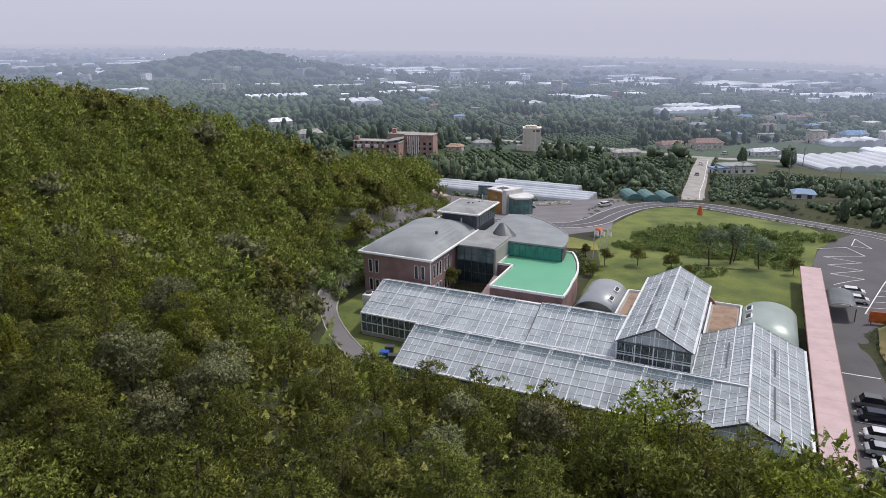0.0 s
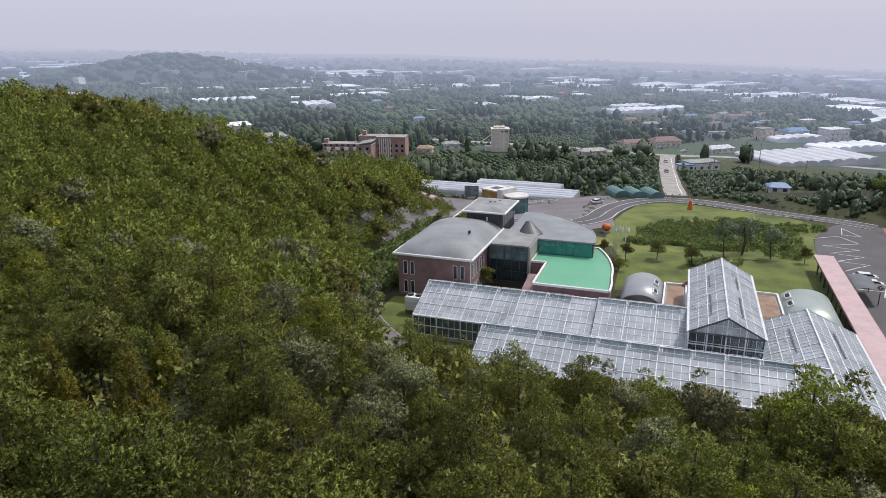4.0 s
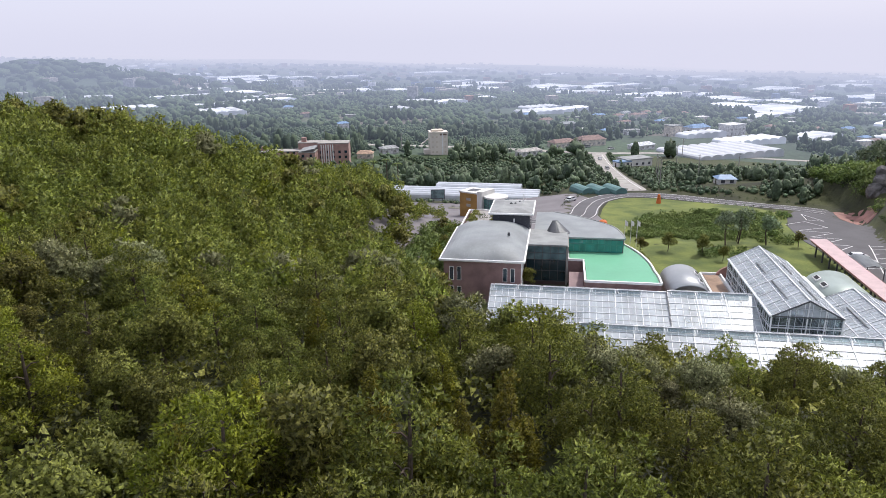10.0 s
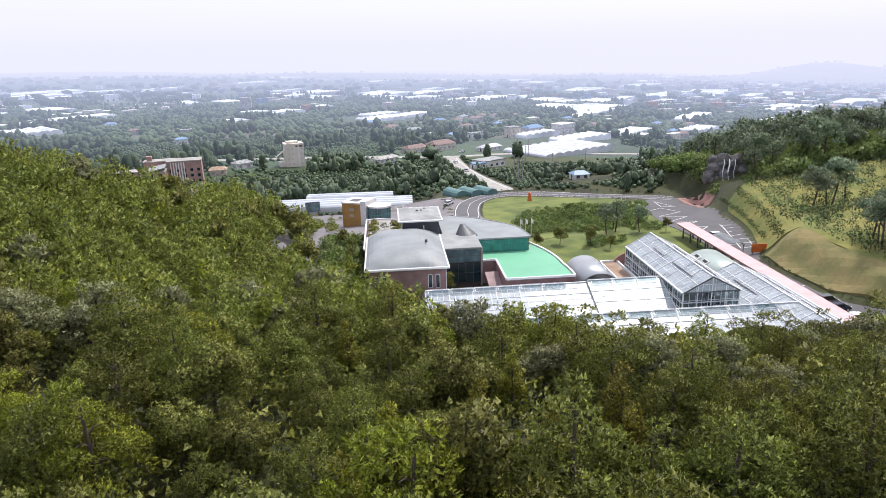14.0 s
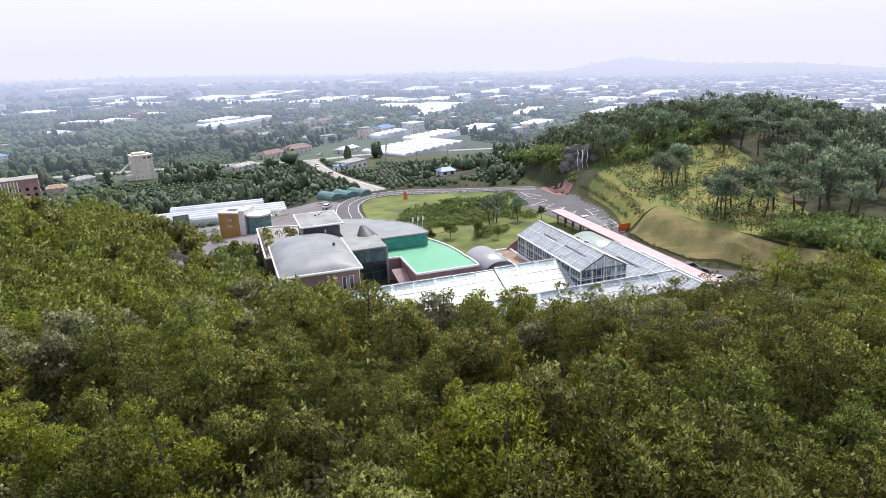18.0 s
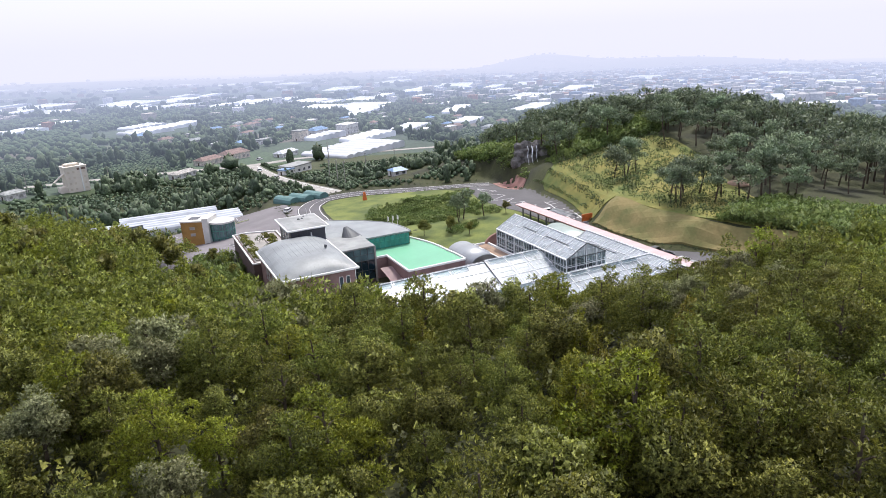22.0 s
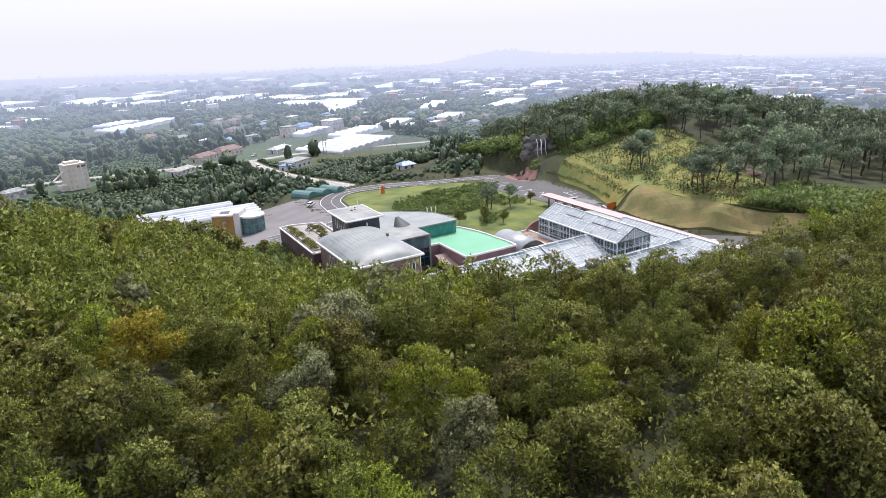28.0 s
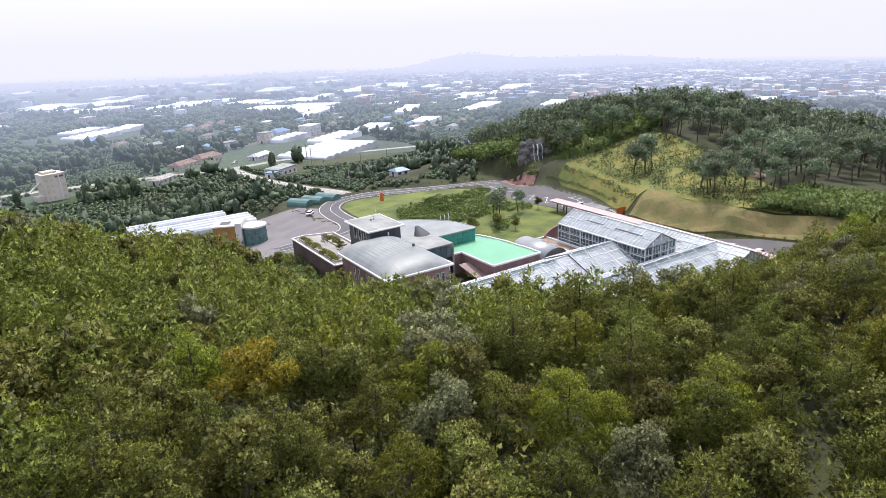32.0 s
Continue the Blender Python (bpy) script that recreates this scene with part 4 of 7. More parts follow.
    bmesh.ops.solidify(bm, geom=bm.faces[:], thickness=0.25)
    part("ramp_roof", bm, M["pink"], th, "pale pink ramp roof")
    return th


def bmesh_dome(x, y, z, s):
    bm = bmesh.new()
    bmesh.ops.create_uvsphere(bm, u_segments=10, v_segments=6, radius=s)
    bmesh.ops.translate(bm, vec=(x, y, z), verts=bm.verts)
    return bm


M["tealpale"] = mat("pale_teal_glass", (0.13, 0.21, 0.22), 0.06, var=0.25, scale=0.6, fine=0.8, bump=0, spec=0.8)
M["tealframe"] = mat("teal_frame", (0.05, 0.24, 0.19), 0.4, var=0.1)
main_building()


# ---- barrel-roofed rooms ----
def barrel_room(label, u0, u1, v0, v1, wall, rise, roof_m, skylights):
    th = empty("barrel_roof_house", u0, v0, 0)
    tagged(th, label, "building", group="barrel roof rooms")
    L, W = v1 - v0, u1 - u0
    part("wall", box(bmesh.new(), 0.15, W - 0.15, 0.3, L - 0.3, -0.5, wall), M["concrete"], th)
    n = 14
    prof = [(W / 2 - W / 2 * math.cos(math.pi * i / n), wall - 0.1 + rise * math.sin(math.pi * i / n)) for i in range(n + 1)]
    bm = bmesh.new()
    for dz, y0, y1 in ((0.0, 0, L),):
        lo = [[bm.verts.new((x, y, z + d)) for x, z in prof] for y in (y0, y1) for d in (0, 0.16)]
        for i in range(n):
            bm.faces.new((lo[1][i], lo[1][i + 1], lo[3][i + 1], lo[3][i]))
            bm.faces.new((lo[0][i], lo[2][i], lo[2][i + 1], lo[0][i + 1]))
            bm.faces.new((lo[0][i], lo[0][i + 1], lo[1][i + 1], lo[1][i]))
            bm.faces.new((lo[2][i], lo[3][i], lo[3][i + 1], lo[2][i + 1]))
    rf = part("barrel_roof", bm, roof_m, th)
    for p in rf.data.polygons:
        p.use_smooth = len(p.vertices) == 4 and abs(p.normal.y) < 0.5
    for y in (0.4, L - 0.4):
        bm = bmesh.new()
        bm.faces.new([bm.verts.new((x, y, z)) for x, z in prof])
        bmesh.ops.solidify(bm, geom=bm.faces[:], thickness=0.2)
        part("gable_wall", bm, M["concrete"], th)
    for (a, y, w, l) in skylights:
        x, z = W / 2 - W / 2 * math.cos(a), wall - 0.1 + rise * math.sin(a)
        t = math.atan2(rise * math.cos(a), W / 2 * math.sin(a))
        sk = part("skylight", box(bmesh.new(), -w / 2, w / 2, -l / 2, l / 2, 0.1, 0.42, 0.04), M["white"], th, "white framed roof light")
        sk.location, sk.rotation_euler = (x, y, z), (0, -t, 0)
        part("roof_light_glass", box(bmesh.new(), -w / 2 + 0.15, w / 2 - 0.15, -l / 2 + 0.2, l / 2 - 0.2, 0.425, 0.45), M["black"], sk)
    return th


barrel_room("grey barrel-roofed room beside the green terrace", 16.9, 24.2, 13.2, 25.0, 2.2, 2.6, M["barrel"], [(2.2, 3.4, 0.9, 2.0), (2.2, 8.0, 0.9, 2.0)])
barrel_room("pale green barrel-roofed room beside the covered walk", 43.2, 51.6, 10.0, 25.0, 2.2, 2.5, M["barrelg"], [(0.8, 8.6, 1.0, 2.0), (0.8, 12.2, 1.0, 2.0)])


def flat_yard(label, u0, u1, v0, v1, z):
    th = empty("flat_roof_yard", u0, v0, 0)
    part("yard_body", box(bmesh.new(), 0, u1 - u0, 0, v1 - v0, -0.5, z), M["concrete"], th)
    part("yard_soil", box(bmesh.new(), 0.5, u1 - u0 - 0.5, 0.5, v1 - v0 - 0.5, z, z + 0.06), M["soil"], th, "brown rusty stained flat roof")
    for a, b in (((0, 0), (u1 - u0, 0)), ((u1 - u0, 0), (u1 - u0, v1 - v0)), ((u1 - u0, v1 - v0), (0, v1 - v0)), ((0, v1 - v0), (0, 0))):
        part("yard_kerb", bar(bmesh.new(), (*a, z + 0.15), (*b, z + 0.15), 0.3, 0.5), M["white"], th)
    return tagged(th, label, "roof")


flat_yard("stained brown flat roof with white kerb", 24.3, 28.0, 11.0, 25.0, 3.0)
flat_yard("stained brown flat roof with white kerb beside tall greenhouse", 38.3, 43.1, 9.2, 25.0, 3.0)


# ---- covered walk ----
def covered_walk():
    th = empty("covered_walkway", 0, 0, 0)
    tagged(th, "long pink-roofed covered walkway on dark posts", "walkway")
    v0, v1 = -46.0, 50.0
    step = 3.9
    for i in range(25):
        a, b = v0 + i * step, v0 + (i + 1) * step
        bm = bmesh.new()
        prism(bm, [(52.7, a), (56.3, a), (56.3, b - 0.02), (52.7, b - 0.02)], 3.05, 3.3)
        part("roof_slab", bm, M["pink"], th)
        for u in (53.2, 55.8):
            part("post", box(bmesh.new(), u - 0.14, u + 0.14, a + 0.3, a + 0.58, -0.3, 3.05), M["alu_dark"], th)
        part("beam", bar(bmesh.new(), (53.2, a + 0.45, 2.95), (55.8, a + 0.45, 2.95), 0.16, 0.2), M["alu_dark"], th)
    for u in (52.65, 56.35):
        part("fascia", bar(bmesh.new(), (u, v0, 3.15), (u, v1, 3.15), 0.08, 0.34), M["paver"], th)
    # arched shelter joined to the walk
    n = 10
    bm = bmesh.new()
    pr = [(56.6 + 2.2 - 2.2 * math.cos(math.pi * i / n), 2.3 + 1.0 * math.sin(math.pi * i / n)) for i in range(n + 1)]
    A = [bm.verts.new((x, 33, z)) for x, z in pr]
    B = [bm.verts.new((x, 41, z)) for x, z in pr]
    for i in range(n):
        bm.faces.new((A[i], A[i + 1], B[i + 1], B[i]))
    bmesh.ops.solidify(bm, geom=bm.faces[:], thickness=0.08)
    part("arched_shelter_roof", bm, M["barrel"], th, "grey arched shelter roof")
    for u in (56.8, 60.8):
        for v in (33.4, 40.6):
            part("post", bar(bmesh.new(), (u, v, -0.2), (u, v, 2.4), 0.14), M["alu_dark"], th)


covered_walk()

# ---- roads and paving ----
M["pale_asphalt"] = mat("worn_asphalt", (0.19, 0.175, 0.18), 0.85, var=0.12, scale=0.12, fine=8, bump=0.2)
def W(*uv):
    return [at(u, v) for u, v in uv]


lot = W((56.5, -29), (78, -29), (76, -20), (71, -6), (64.5, 2), (62.5, 15), (62, 28), (67.5, 38), (73.5, 60), (80, 85), (84, 100), (78, 110), (67, 106), (62, 96), (58, 82), (56.5, 70), (55.8, 62), (56.4, 50))
sheet("car_park", lot, M["asphalt"], 0.06, label="grey asphalt car park with white bay lines", cat="car park")
road_pts = [(116, 163), (107, 175), (97, 187), (84, 203), (72, 208), (60, 202), (50, 190), (42, 178), (33, 172), (22, 176), (12, 180)]
ribbon("road", road_pts, 8.2, M["asphalt"], 0.09, label="curving grey asphalt service road")
sheet("forecourt", [(-8, 168), (26, 158), (44, 168), (50, 188), (60, 206), (60, 217), (34, 232), (-4, 248), (-22, 238), (-10, 205), (-24, 160), (-18, 150)], M["pale_asphalt"], 0.05, label="asphalt forecourt beside the visitor building", cat="car park")
PATH_PTS = [(-12.5, 89.5), (-14.2, 92.8), (-17.7, 99.3), (-20.8, 106.8), (-22.3, 113.5), (-21.9, 122.1), (-19.2, 131), (-15, 146), (-9, 160), (-5, 170)]
ribbon("path", PATH_PTS, 3.0, M["pale_asphalt"], 0.4, 1.2, 0.8, label="grey service path along the wood")
for side in (-1.6, 1.6):
    ln = smooth_line(PATH_PTS, 1.2)
    tg = np.gradient(ln, axis=0)
    tg /= np.linalg.norm(tg, axis=1)[:, None]
    ribbon("kerb", [tuple(p) for p in ln + np.stack([-tg[:, 1], tg[:, 0]], 1) * side], 0.22, M["concrete"], 0.5, 2.0, 0.9, label="pale concrete kerb of the service path", cat="kerb")
ribbon("far_road", [(83, 214), (90, 232), (104, 265), (120, 303), (136, 338)], 7.5, M["concrete"], 0.12, label="straight tree-lined road to the junction")
ribbon("cross_road", [(-60, 420), (0, 398), (50, 380), (95, 362), (136, 340), (175, 332), (230, 300), (290, 262)], 6.0, M["concrete"], 0.15, label="pale cross road on the plain")

# ---- trees ----
def leaf_cloud(rng, lobes, per_area, size, flat=0.5, blades=1, slim=0.85, spread=0.8):
    """Tufts of small leaves on the outside of several lobes: triangles with the soft outward normals of the tufts, shape (n, 6, 3)."""
    out = []
    mid = np.mean([l[:3] for l in lobes], axis=0)
    for (cx, cy, cz, rx, ry, rz) in lobes:
        n = max(12 // blades, int(per_area * (rx * ry + rx * rz + ry * rz) * 4.2))
        d = rng.normal(size=(n, 3))
        d /= np.linalg.norm(d, axis=1)[:, None]
        d = d[d[:, 2] > -0.6]
        n = len(d)
        base = np.array([cx, cy, cz]) + d * np.array([rx, ry, rz]) * rng.uniform(0.55, 1.1, (n, 1))
        soft = d * 0.8 + 0.45 * (base - mid) / (np.linalg.norm(base - mid, axis=1)[:, None] + 0.3) + np.array([0, 0, 0.25])
        for _ in range(blades):
            way = d * 0.75 + rng.normal(scale=spread, size=(n, 3))
            way[:, 2] += flat
            way /= np.linalg.norm(way, axis=1)[:, None]
            side = np.cross(way, rng.normal(size=(n, 3)))
            side /= np.linalg.norm(side, axis=1)[:, None]
            s = size * rng.uniform(0.6, 1.35, (n, 1))
            c = base + rng.normal(scale=size * 0.35, size=(n, 3))
            p0, p1, p2 = c + side * s * slim, c - side * s * slim, c + way * s * 1.7
            nr = soft + rng.normal(scale=0.38, size=(n, 3))
            nr /= np.linalg.norm(nr, axis=1)[:, None]
            turn = (np.einsum("ij,ij->i", np.cross(p1 - p0, p2 - p0), nr) < 0)[:, None]
            out.append(np.stack([np.where(turn, p1, p0), np.where(turn, p0, p1), p2, nr, nr, nr], 1))
    return np.concatenate(out)


def moved(q, s, a, x, y, z):
    """The tufts of one crown, scaled, turned and set down."""
    c, sn = math.cos(a), math.sin(a)
    r = np.stack([q[..., 0] * c - q[..., 1] * sn, q[..., 0] * sn + q[..., 1] * c, q[..., 2]], -1)
    r[:, :3] = r[:, :3] * s + np.array([x, y, z])
    return r


def cloud_mesh(name, tris, material):
    n = len(tris)
    me = bpy.data.meshes.new(name)
    me.vertices.add(n * 3)
    me.vertices.foreach_set("co", np.ascontiguousarray(tris[:, :3]).reshape(-1).astype(np.float32))
    me.loops.add(n * 3)
    me.loops.foreach_set("vertex_index", np.arange(n * 3, dtype=np.int32))
    me.polygons.add(n)
    me.polygons.foreach_set("loop_start", np.arange(0, n * 3, 3, dtype=np.int32))
    me.polygons.foreach_set("use_smooth", np.ones(n, dtype=bool))
    me.materials.append(material)
    me.update(calc_edges=True)
    me.normals_split_custom_set_from_vertices(np.ascontiguousarray(tris[:, 3:]).reshape(-1, 3))
    return me


def crown_lobes(rng, kind, H):
    """Lobes of one crown of height H over the ground."""
    L = []
    if kind == "pine":
        tiers = 6
        bend = rng.uniform(-0.05, 0.05, 2) * H
        for k in range(tiers):
            f = k / (tiers - 1)
            z = H * (0.40 + 0.58 * f)
            rr = H * 0.37 * (1 - f) ** 0.72 + 0.15
            m = max(1, int(7 * (1 - f) + 1))
            a0 = rng.uniform(0, 6.28)
            for i in range(m):
                a = a0 + 6.283 * i / m + rng.uniform(-0.35, 0.35)
                q = rr * rng.uniform(0.5, 1.05) if m > 1 else 0
                s = H * rng.uniform(0.075, 0.13) * (1.15 - 0.4 * f)
                L.append((q * math.cos(a) + bend[0] * f, q * math.sin(a) + bend[1] * f, z + rng.uniform(-0.45, 0.45), s * 1.2, s * 1.2, s * 0.66))
    elif kind == "cone":
        for k in range(9):
            f = k / 8
            rr = H * 0.17 * (1 - f) ** 0.8
            for i in range(max(1, int(5 * (1 - f)) + 1)):
                a = rng.uniform(0, 6.283)
                s = H * rng.uniform(0.06, 0.1) * (1.2 - 0.5 * f)
                L.append((rr * math.cos(a), rr * math.sin(a), H * (0.3 + 0.74 * f), s, s, s * 1.35))
    elif kind == "umbrella":
        for i in range(12):
            a = rng.uniform(0, 6.283)
            f = rng.uniform(0, 1)
            q = H * 0.27 * math.sqrt(rng.uniform(0.03, 1)) * (1.15 - 0.7 * f)
            s = H * rng.uniform(0.085, 0.135)
            L.append((q * math.cos(a), q * math.sin(a), H * (0.56 + 0.42 * f), s * 1.35, s * 1.35, s * 0.6))
    else:
        m = 20
        for i in range(m):
            a = rng.uniform(0, 6.283)
            f = rng.uniform(0, 1)
            q = H * 0.40 * math.sqrt(rng.uniform(0, 1)) * (1 - 0.6 * f)
            s = H * rng.uniform(0.07, 0.15)
            L.append((q * math.cos(a), q * math.sin(a), H * (0.45 + 0.43 * f), s, s, s * 0.8))
        L.append((0, 0, H * 0.6, H * 0.2, H * 0.2, H * 0.25))
    return L


def trunk_mesh(rng, H, lean=0.25, limbs=5):
    bm = bmesh.new()
    top = Vector((rng.uniform(-lean, lean), rng.uniform(-lean, lean), H * 0.86))
    mid = top * 0.5 + Vector((rng.uniform(-lean, lean) * 0.6, rng.uniform(-lean, lean) * 0.6, 0))
    tube(bm, [(0, 0, -0.6), (0, 0, 0.2), mid, top], [H * 0.028, H * 0.022, H * 0.016, H * 0.006], 7)
    for i in range(limbs):
        f = 0.45 + 0.45 * i / limbs
        a = i * 2.4 + rng.uniform(-0.4, 0.4)
        p = mid * 2 * f if f < 0.5 else mid + (top - mid) * (f - 0.5) * 2
        e = p + Vector((math.cos(a), math.sin(a), 0.45)) * H * 0.19 * (1.25 - f)
        tube(bm, [p, (p + e) / 2 + Vector((0, 0, 0.15)), e], [H * 0.009, H * 0.006, H * 0.003], 5)
    me = bpy.data.meshes.new("trunk")
    bm.to_mesh(me)
    bm.free()
    me.materials.append(M["bark"])
    return me


NRNG = np.random.default_rng(7)
# kind, crown shape, number of crowns, blades to a tuft, half-width of a blade, its spread
KINDS = (("pine", "pine", 6, 5, 0.40, 0.6), ("oak", "oak", 5, 4, 0.75, 0.9), ("grey", "oak", 3, 4, 0.72, 0.95), ("yellow", "oak", 2, 4, 0.65, 0.85), ("lime", "pine", 3, 5, 0.42, 0.65), ("bronze", "cone", 3, 5, 0.45, 0.5))
TREES, TREES2, FARQ = {}, {}, {}
for leaf, shape, count, blades, slim, spread in KINDS:
    for i in range(count):
        Hh = 7.0
        lobes = crown_lobes(NRNG, shape, Hh)
        q = leaf_cloud(NRNG, lobes, 20.0, 0.10, 0.2, blades, slim, spread)
        TREES.setdefault(leaf, []).append((cloud_mesh("crown", q, LEAF[leaf]), trunk_mesh(NRNG, Hh)))
        q2 = leaf_cloud(NRNG, lobes, 13.0, 0.125, 0.25, blades - 1, slim * 1.1, spread)
        TREES2.setdefault(leaf, []).append((cloud_mesh("crown", q2, LEAF[leaf]), TREES[leaf][-1][1]))
    # lighter crowns, as templates for the woods farther off
    FARQ[leaf] = [leaf_cloud(NRNG, crown_lobes(NRNG, shape, 7.0), 2.7, 0.32, 0.3, 2, slim * 1.3, spread) for _ in range(5)]
FARQ["redpine"] = [leaf_cloud(NRNG, crown_lobes(NRNG, "umbrella", 7.0), 1.2, 0.42, 0.3, 3, 0.5, 0.6) for _ in range(5)]
LABELS = dict(bronze="olive-bronze conical conifer in the hillside wood", pine="dark green pine in the hillside wood", oak="bushy green broadleaf tree in the hillside wood", grey="grey-green leafed tree in the hillside wood", yellow="yellowing broadleaf tree in the hillside wood", lime="fresh yellow-green broadleaf tree in the hillside wood")


def plant(kind, x, y, size, turn, label="", group="hillside trees", stock=None):
    pool = (stock or TREES)[kind]
    crown, trunk = pool[int(abs(x * 7 + y * 3)) % len(pool)]
    t = new("pine_tree" if kind == "redpine" else "tree")
    t.matrix_world = Matrix.LocRotScale((x, y, h(x, y) - 0.1), Euler((0, 0, turn)), Vector((size, size, size)))
    for n, me in (("trunk", trunk), ("crown", crown)):
        o = new(n, me)
        o.parent = t
    return tagged(t, label or LABELS[kind], "tree", group=group)


def woods(name, places, label, mats, spread=1.0):
    """Uncounted trees, one object of leaf clumps for each foliage, with their stems."""
    for kind in mats:
        qs = []
        for (k, x, y, s, a) in places:
            if k != kind:
                continue
            qs.append(moved(FARQ[kind][int(abs(x * 5 + y)) % 5], s, a, x, y, h(x, y)))
        if qs:
            ob = new(name, cloud_mesh(name, np.concatenate(qs), LEAF[kind]))
            tagged(ob, label, "woodland", kind="stuff")


def wood_edge(v):
    """The wood's edge along the forecourt."""
    return float(np.interp(v, (62, 73, 103, 116, 133, 170), (-34, -34, -50, -63, -71, -97)))


def wood_mask(x, y):
    """Where the hillside wood grows."""
    u, v = local(x, y)
    if -30 < x < 0 and 85 < y < 175 and min(float(seg(x, y, *p, *q)) for p, q in zip(PATH_PTS, PATH_PTS[1:])) < 3.4:
        return False
    left = float(np.interp(v, LEFT_V, LEFT_U))
    if left - 1.0 < u < 74 and -23 < v < 62:
        return False
    if u > 55 and v > -26:
        return False
    if u > 30 and v > -27:
        return False
    return not (v > 62 and u > wood_edge(v))


rng = random.Random(3)
near, farw = [], []
pts = []
sp = 4.55
for i in range(-51, 17):
    for j in range(-2, 59):
        x = i * sp + rng.uniform(-2.1, 2.1)
        y = j * sp + rng.uniform(-2.1, 2.1)
        if x < -230 or x > 70 or y > 265 or not wood_mask(x, y):
            continue
        dcam = min(float(seg(x, y, 2, 38, -45, 47)), float(seg(x, y, -45, 47, -80, 74)))
        if y < 18 - 0.3 * x and dcam > 30 or x < -215:
            continue
        n1 = noise.noise((x * 0.03, y * 0.03, 0.3))
        n2 = noise.noise((x * 0.05, y * 0.05, 9.3))
        r = rng.random()
        r2 = rng.random()
        kind = "pine" if n1 + (r - 0.5) * 1.1 + (0.4 if y > 115 else 0.24) > -0.05 else "oak"
        patch = max(math.exp(-((x - a) ** 2 + (y - b) ** 2) / c ** 2) for a, b, c in ((-17, 50, 9), (-42, 89, 10), (-62, 80, 7), (-30, 96, 8), (8, 44, 7)))
        if r2 < 0.005 + 0.07 * n2 + 0.75 * patch:
            kind = "grey"
        if math.exp(-((x + 37) ** 2 + (y - 46) ** 2) / 36) > 0.35 or math.hypot(x + 52, y - 43) < 3.2 or math.hypot(x + 44, y - 62) < 3:
            kind = "bronze"
        if r2 > 0.93 and kind != "bronze":
            kind = "lime"
        s = rng.uniform(0.70, 1.36) * (1.0 if kind != "oak" else 0.92)
        u, v = local(x, y)
        edge = min(1.0, 0.7 + 0.3 * max(float(np.interp(v, LEFT_V, LEFT_U)) - u, -23 - v, v - 62, 0) / 9)
        if v > 8 and -44 < u < -26:
            edge = min(edge, 0.5 + 0.5 * (-26 - u) / 18)
        s *= edge
        s *= 1 - 0.40 * math.exp(-((u - 9) / 14) ** 2 - ((v + 48) / 13) ** 2)
        if u < -72 and 22 < v < 76:
            s *= 1.16
        if 8 < u < 30 and -38 < v < -22:
            s *= 1.05
        elif 30 <= u < 74 and -52 < v < -26:
            s *= 1.3
        if y < 46 and x < -40:
            s *= 1.25
        if v > 60 and u > wood_edge(v) - 14 and v < 106:
            s *= 0.62
        elif v > 102 and u > wood_edge(v) - 34:
            s, kind = s * 1.6, "pine"
        elif v > 95 and x > -110:
            s *= 1.3
        if math.hypot(x + 79.6, y - 86.6) < 4.4 or math.hypot(x + 73.8, y - 58.5) < 3.0:
            continue
        pts.append((float(dcam), kind, x, y, s, rng.uniform(0, 6.28)))
pts.sort()
wood_pts = list(pts)
inview = lambda x, y: x < 45
cand = [p for p in pts if inview(p[2], p[3])]
nearset = set(cand[:280])
for i, p in enumerate(cand[:280]):
    plant(p[1], p[2], p[3], p[4], p[5], stock=TREES if i < 70 else TREES2)
tagged(plant("yellow", -80.0, 87.5, 1.3, 0.4, "golden yellow broadleaf tree standing out in the wood"), group="hillside trees")
plant("grey", -73.8, 58.5, 1.08, 1.4, "silvery grey-leafed tree among the pines")
woods("woodland", [p[1:] for p in pts if p not in nearset], "dense mixed pine and broadleaf woodland on the hillside", ("pine", "oak", "grey", "yellow", "lime", "bronze"))
# pine wood on the orchard hill
for i in range(5):
    TREES.setdefault("redpine", []).append((cloud_mesh("crown", leaf_cloud(NRNG, crown_lobes(NRNG, "umbrella", 7.0), 4.6, 0.26, 0.3, 4, 0.42, 0.6), LEAF["redpine"]), trunk_mesh(NRNG, 7.0, 0.7, 6)))


def stems(name, places, label):
    """Bare stems of uncounted trees, joined."""
    v, f = [], []
    for (k, x, y, s, a) in places:
        b, z = len(v), h(x, y)
        for zz, r in ((-0.4, 0.2), (5.6, 0.1)):
            v += [(x + r * s * math.cos(t + a) + (0.4 * math.sin(a) if zz > 0 else 0), y + r * s * math.sin(t + a), z + zz * s) for t in (0, 2.09, 4.19)]
        f += [(b, b + 1, b + 4, b + 3), (b + 1, b + 2, b + 5, b + 4), (b + 2, b, b + 3, b + 5)]
    tagged(link(name, v, f, M["bark"]), label, "woodland", kind="stuff")


def orchard_at(u, v, e):
    return -4 < v < 75 and 3 < e < min(48.0, 27 + 0.5 * v)


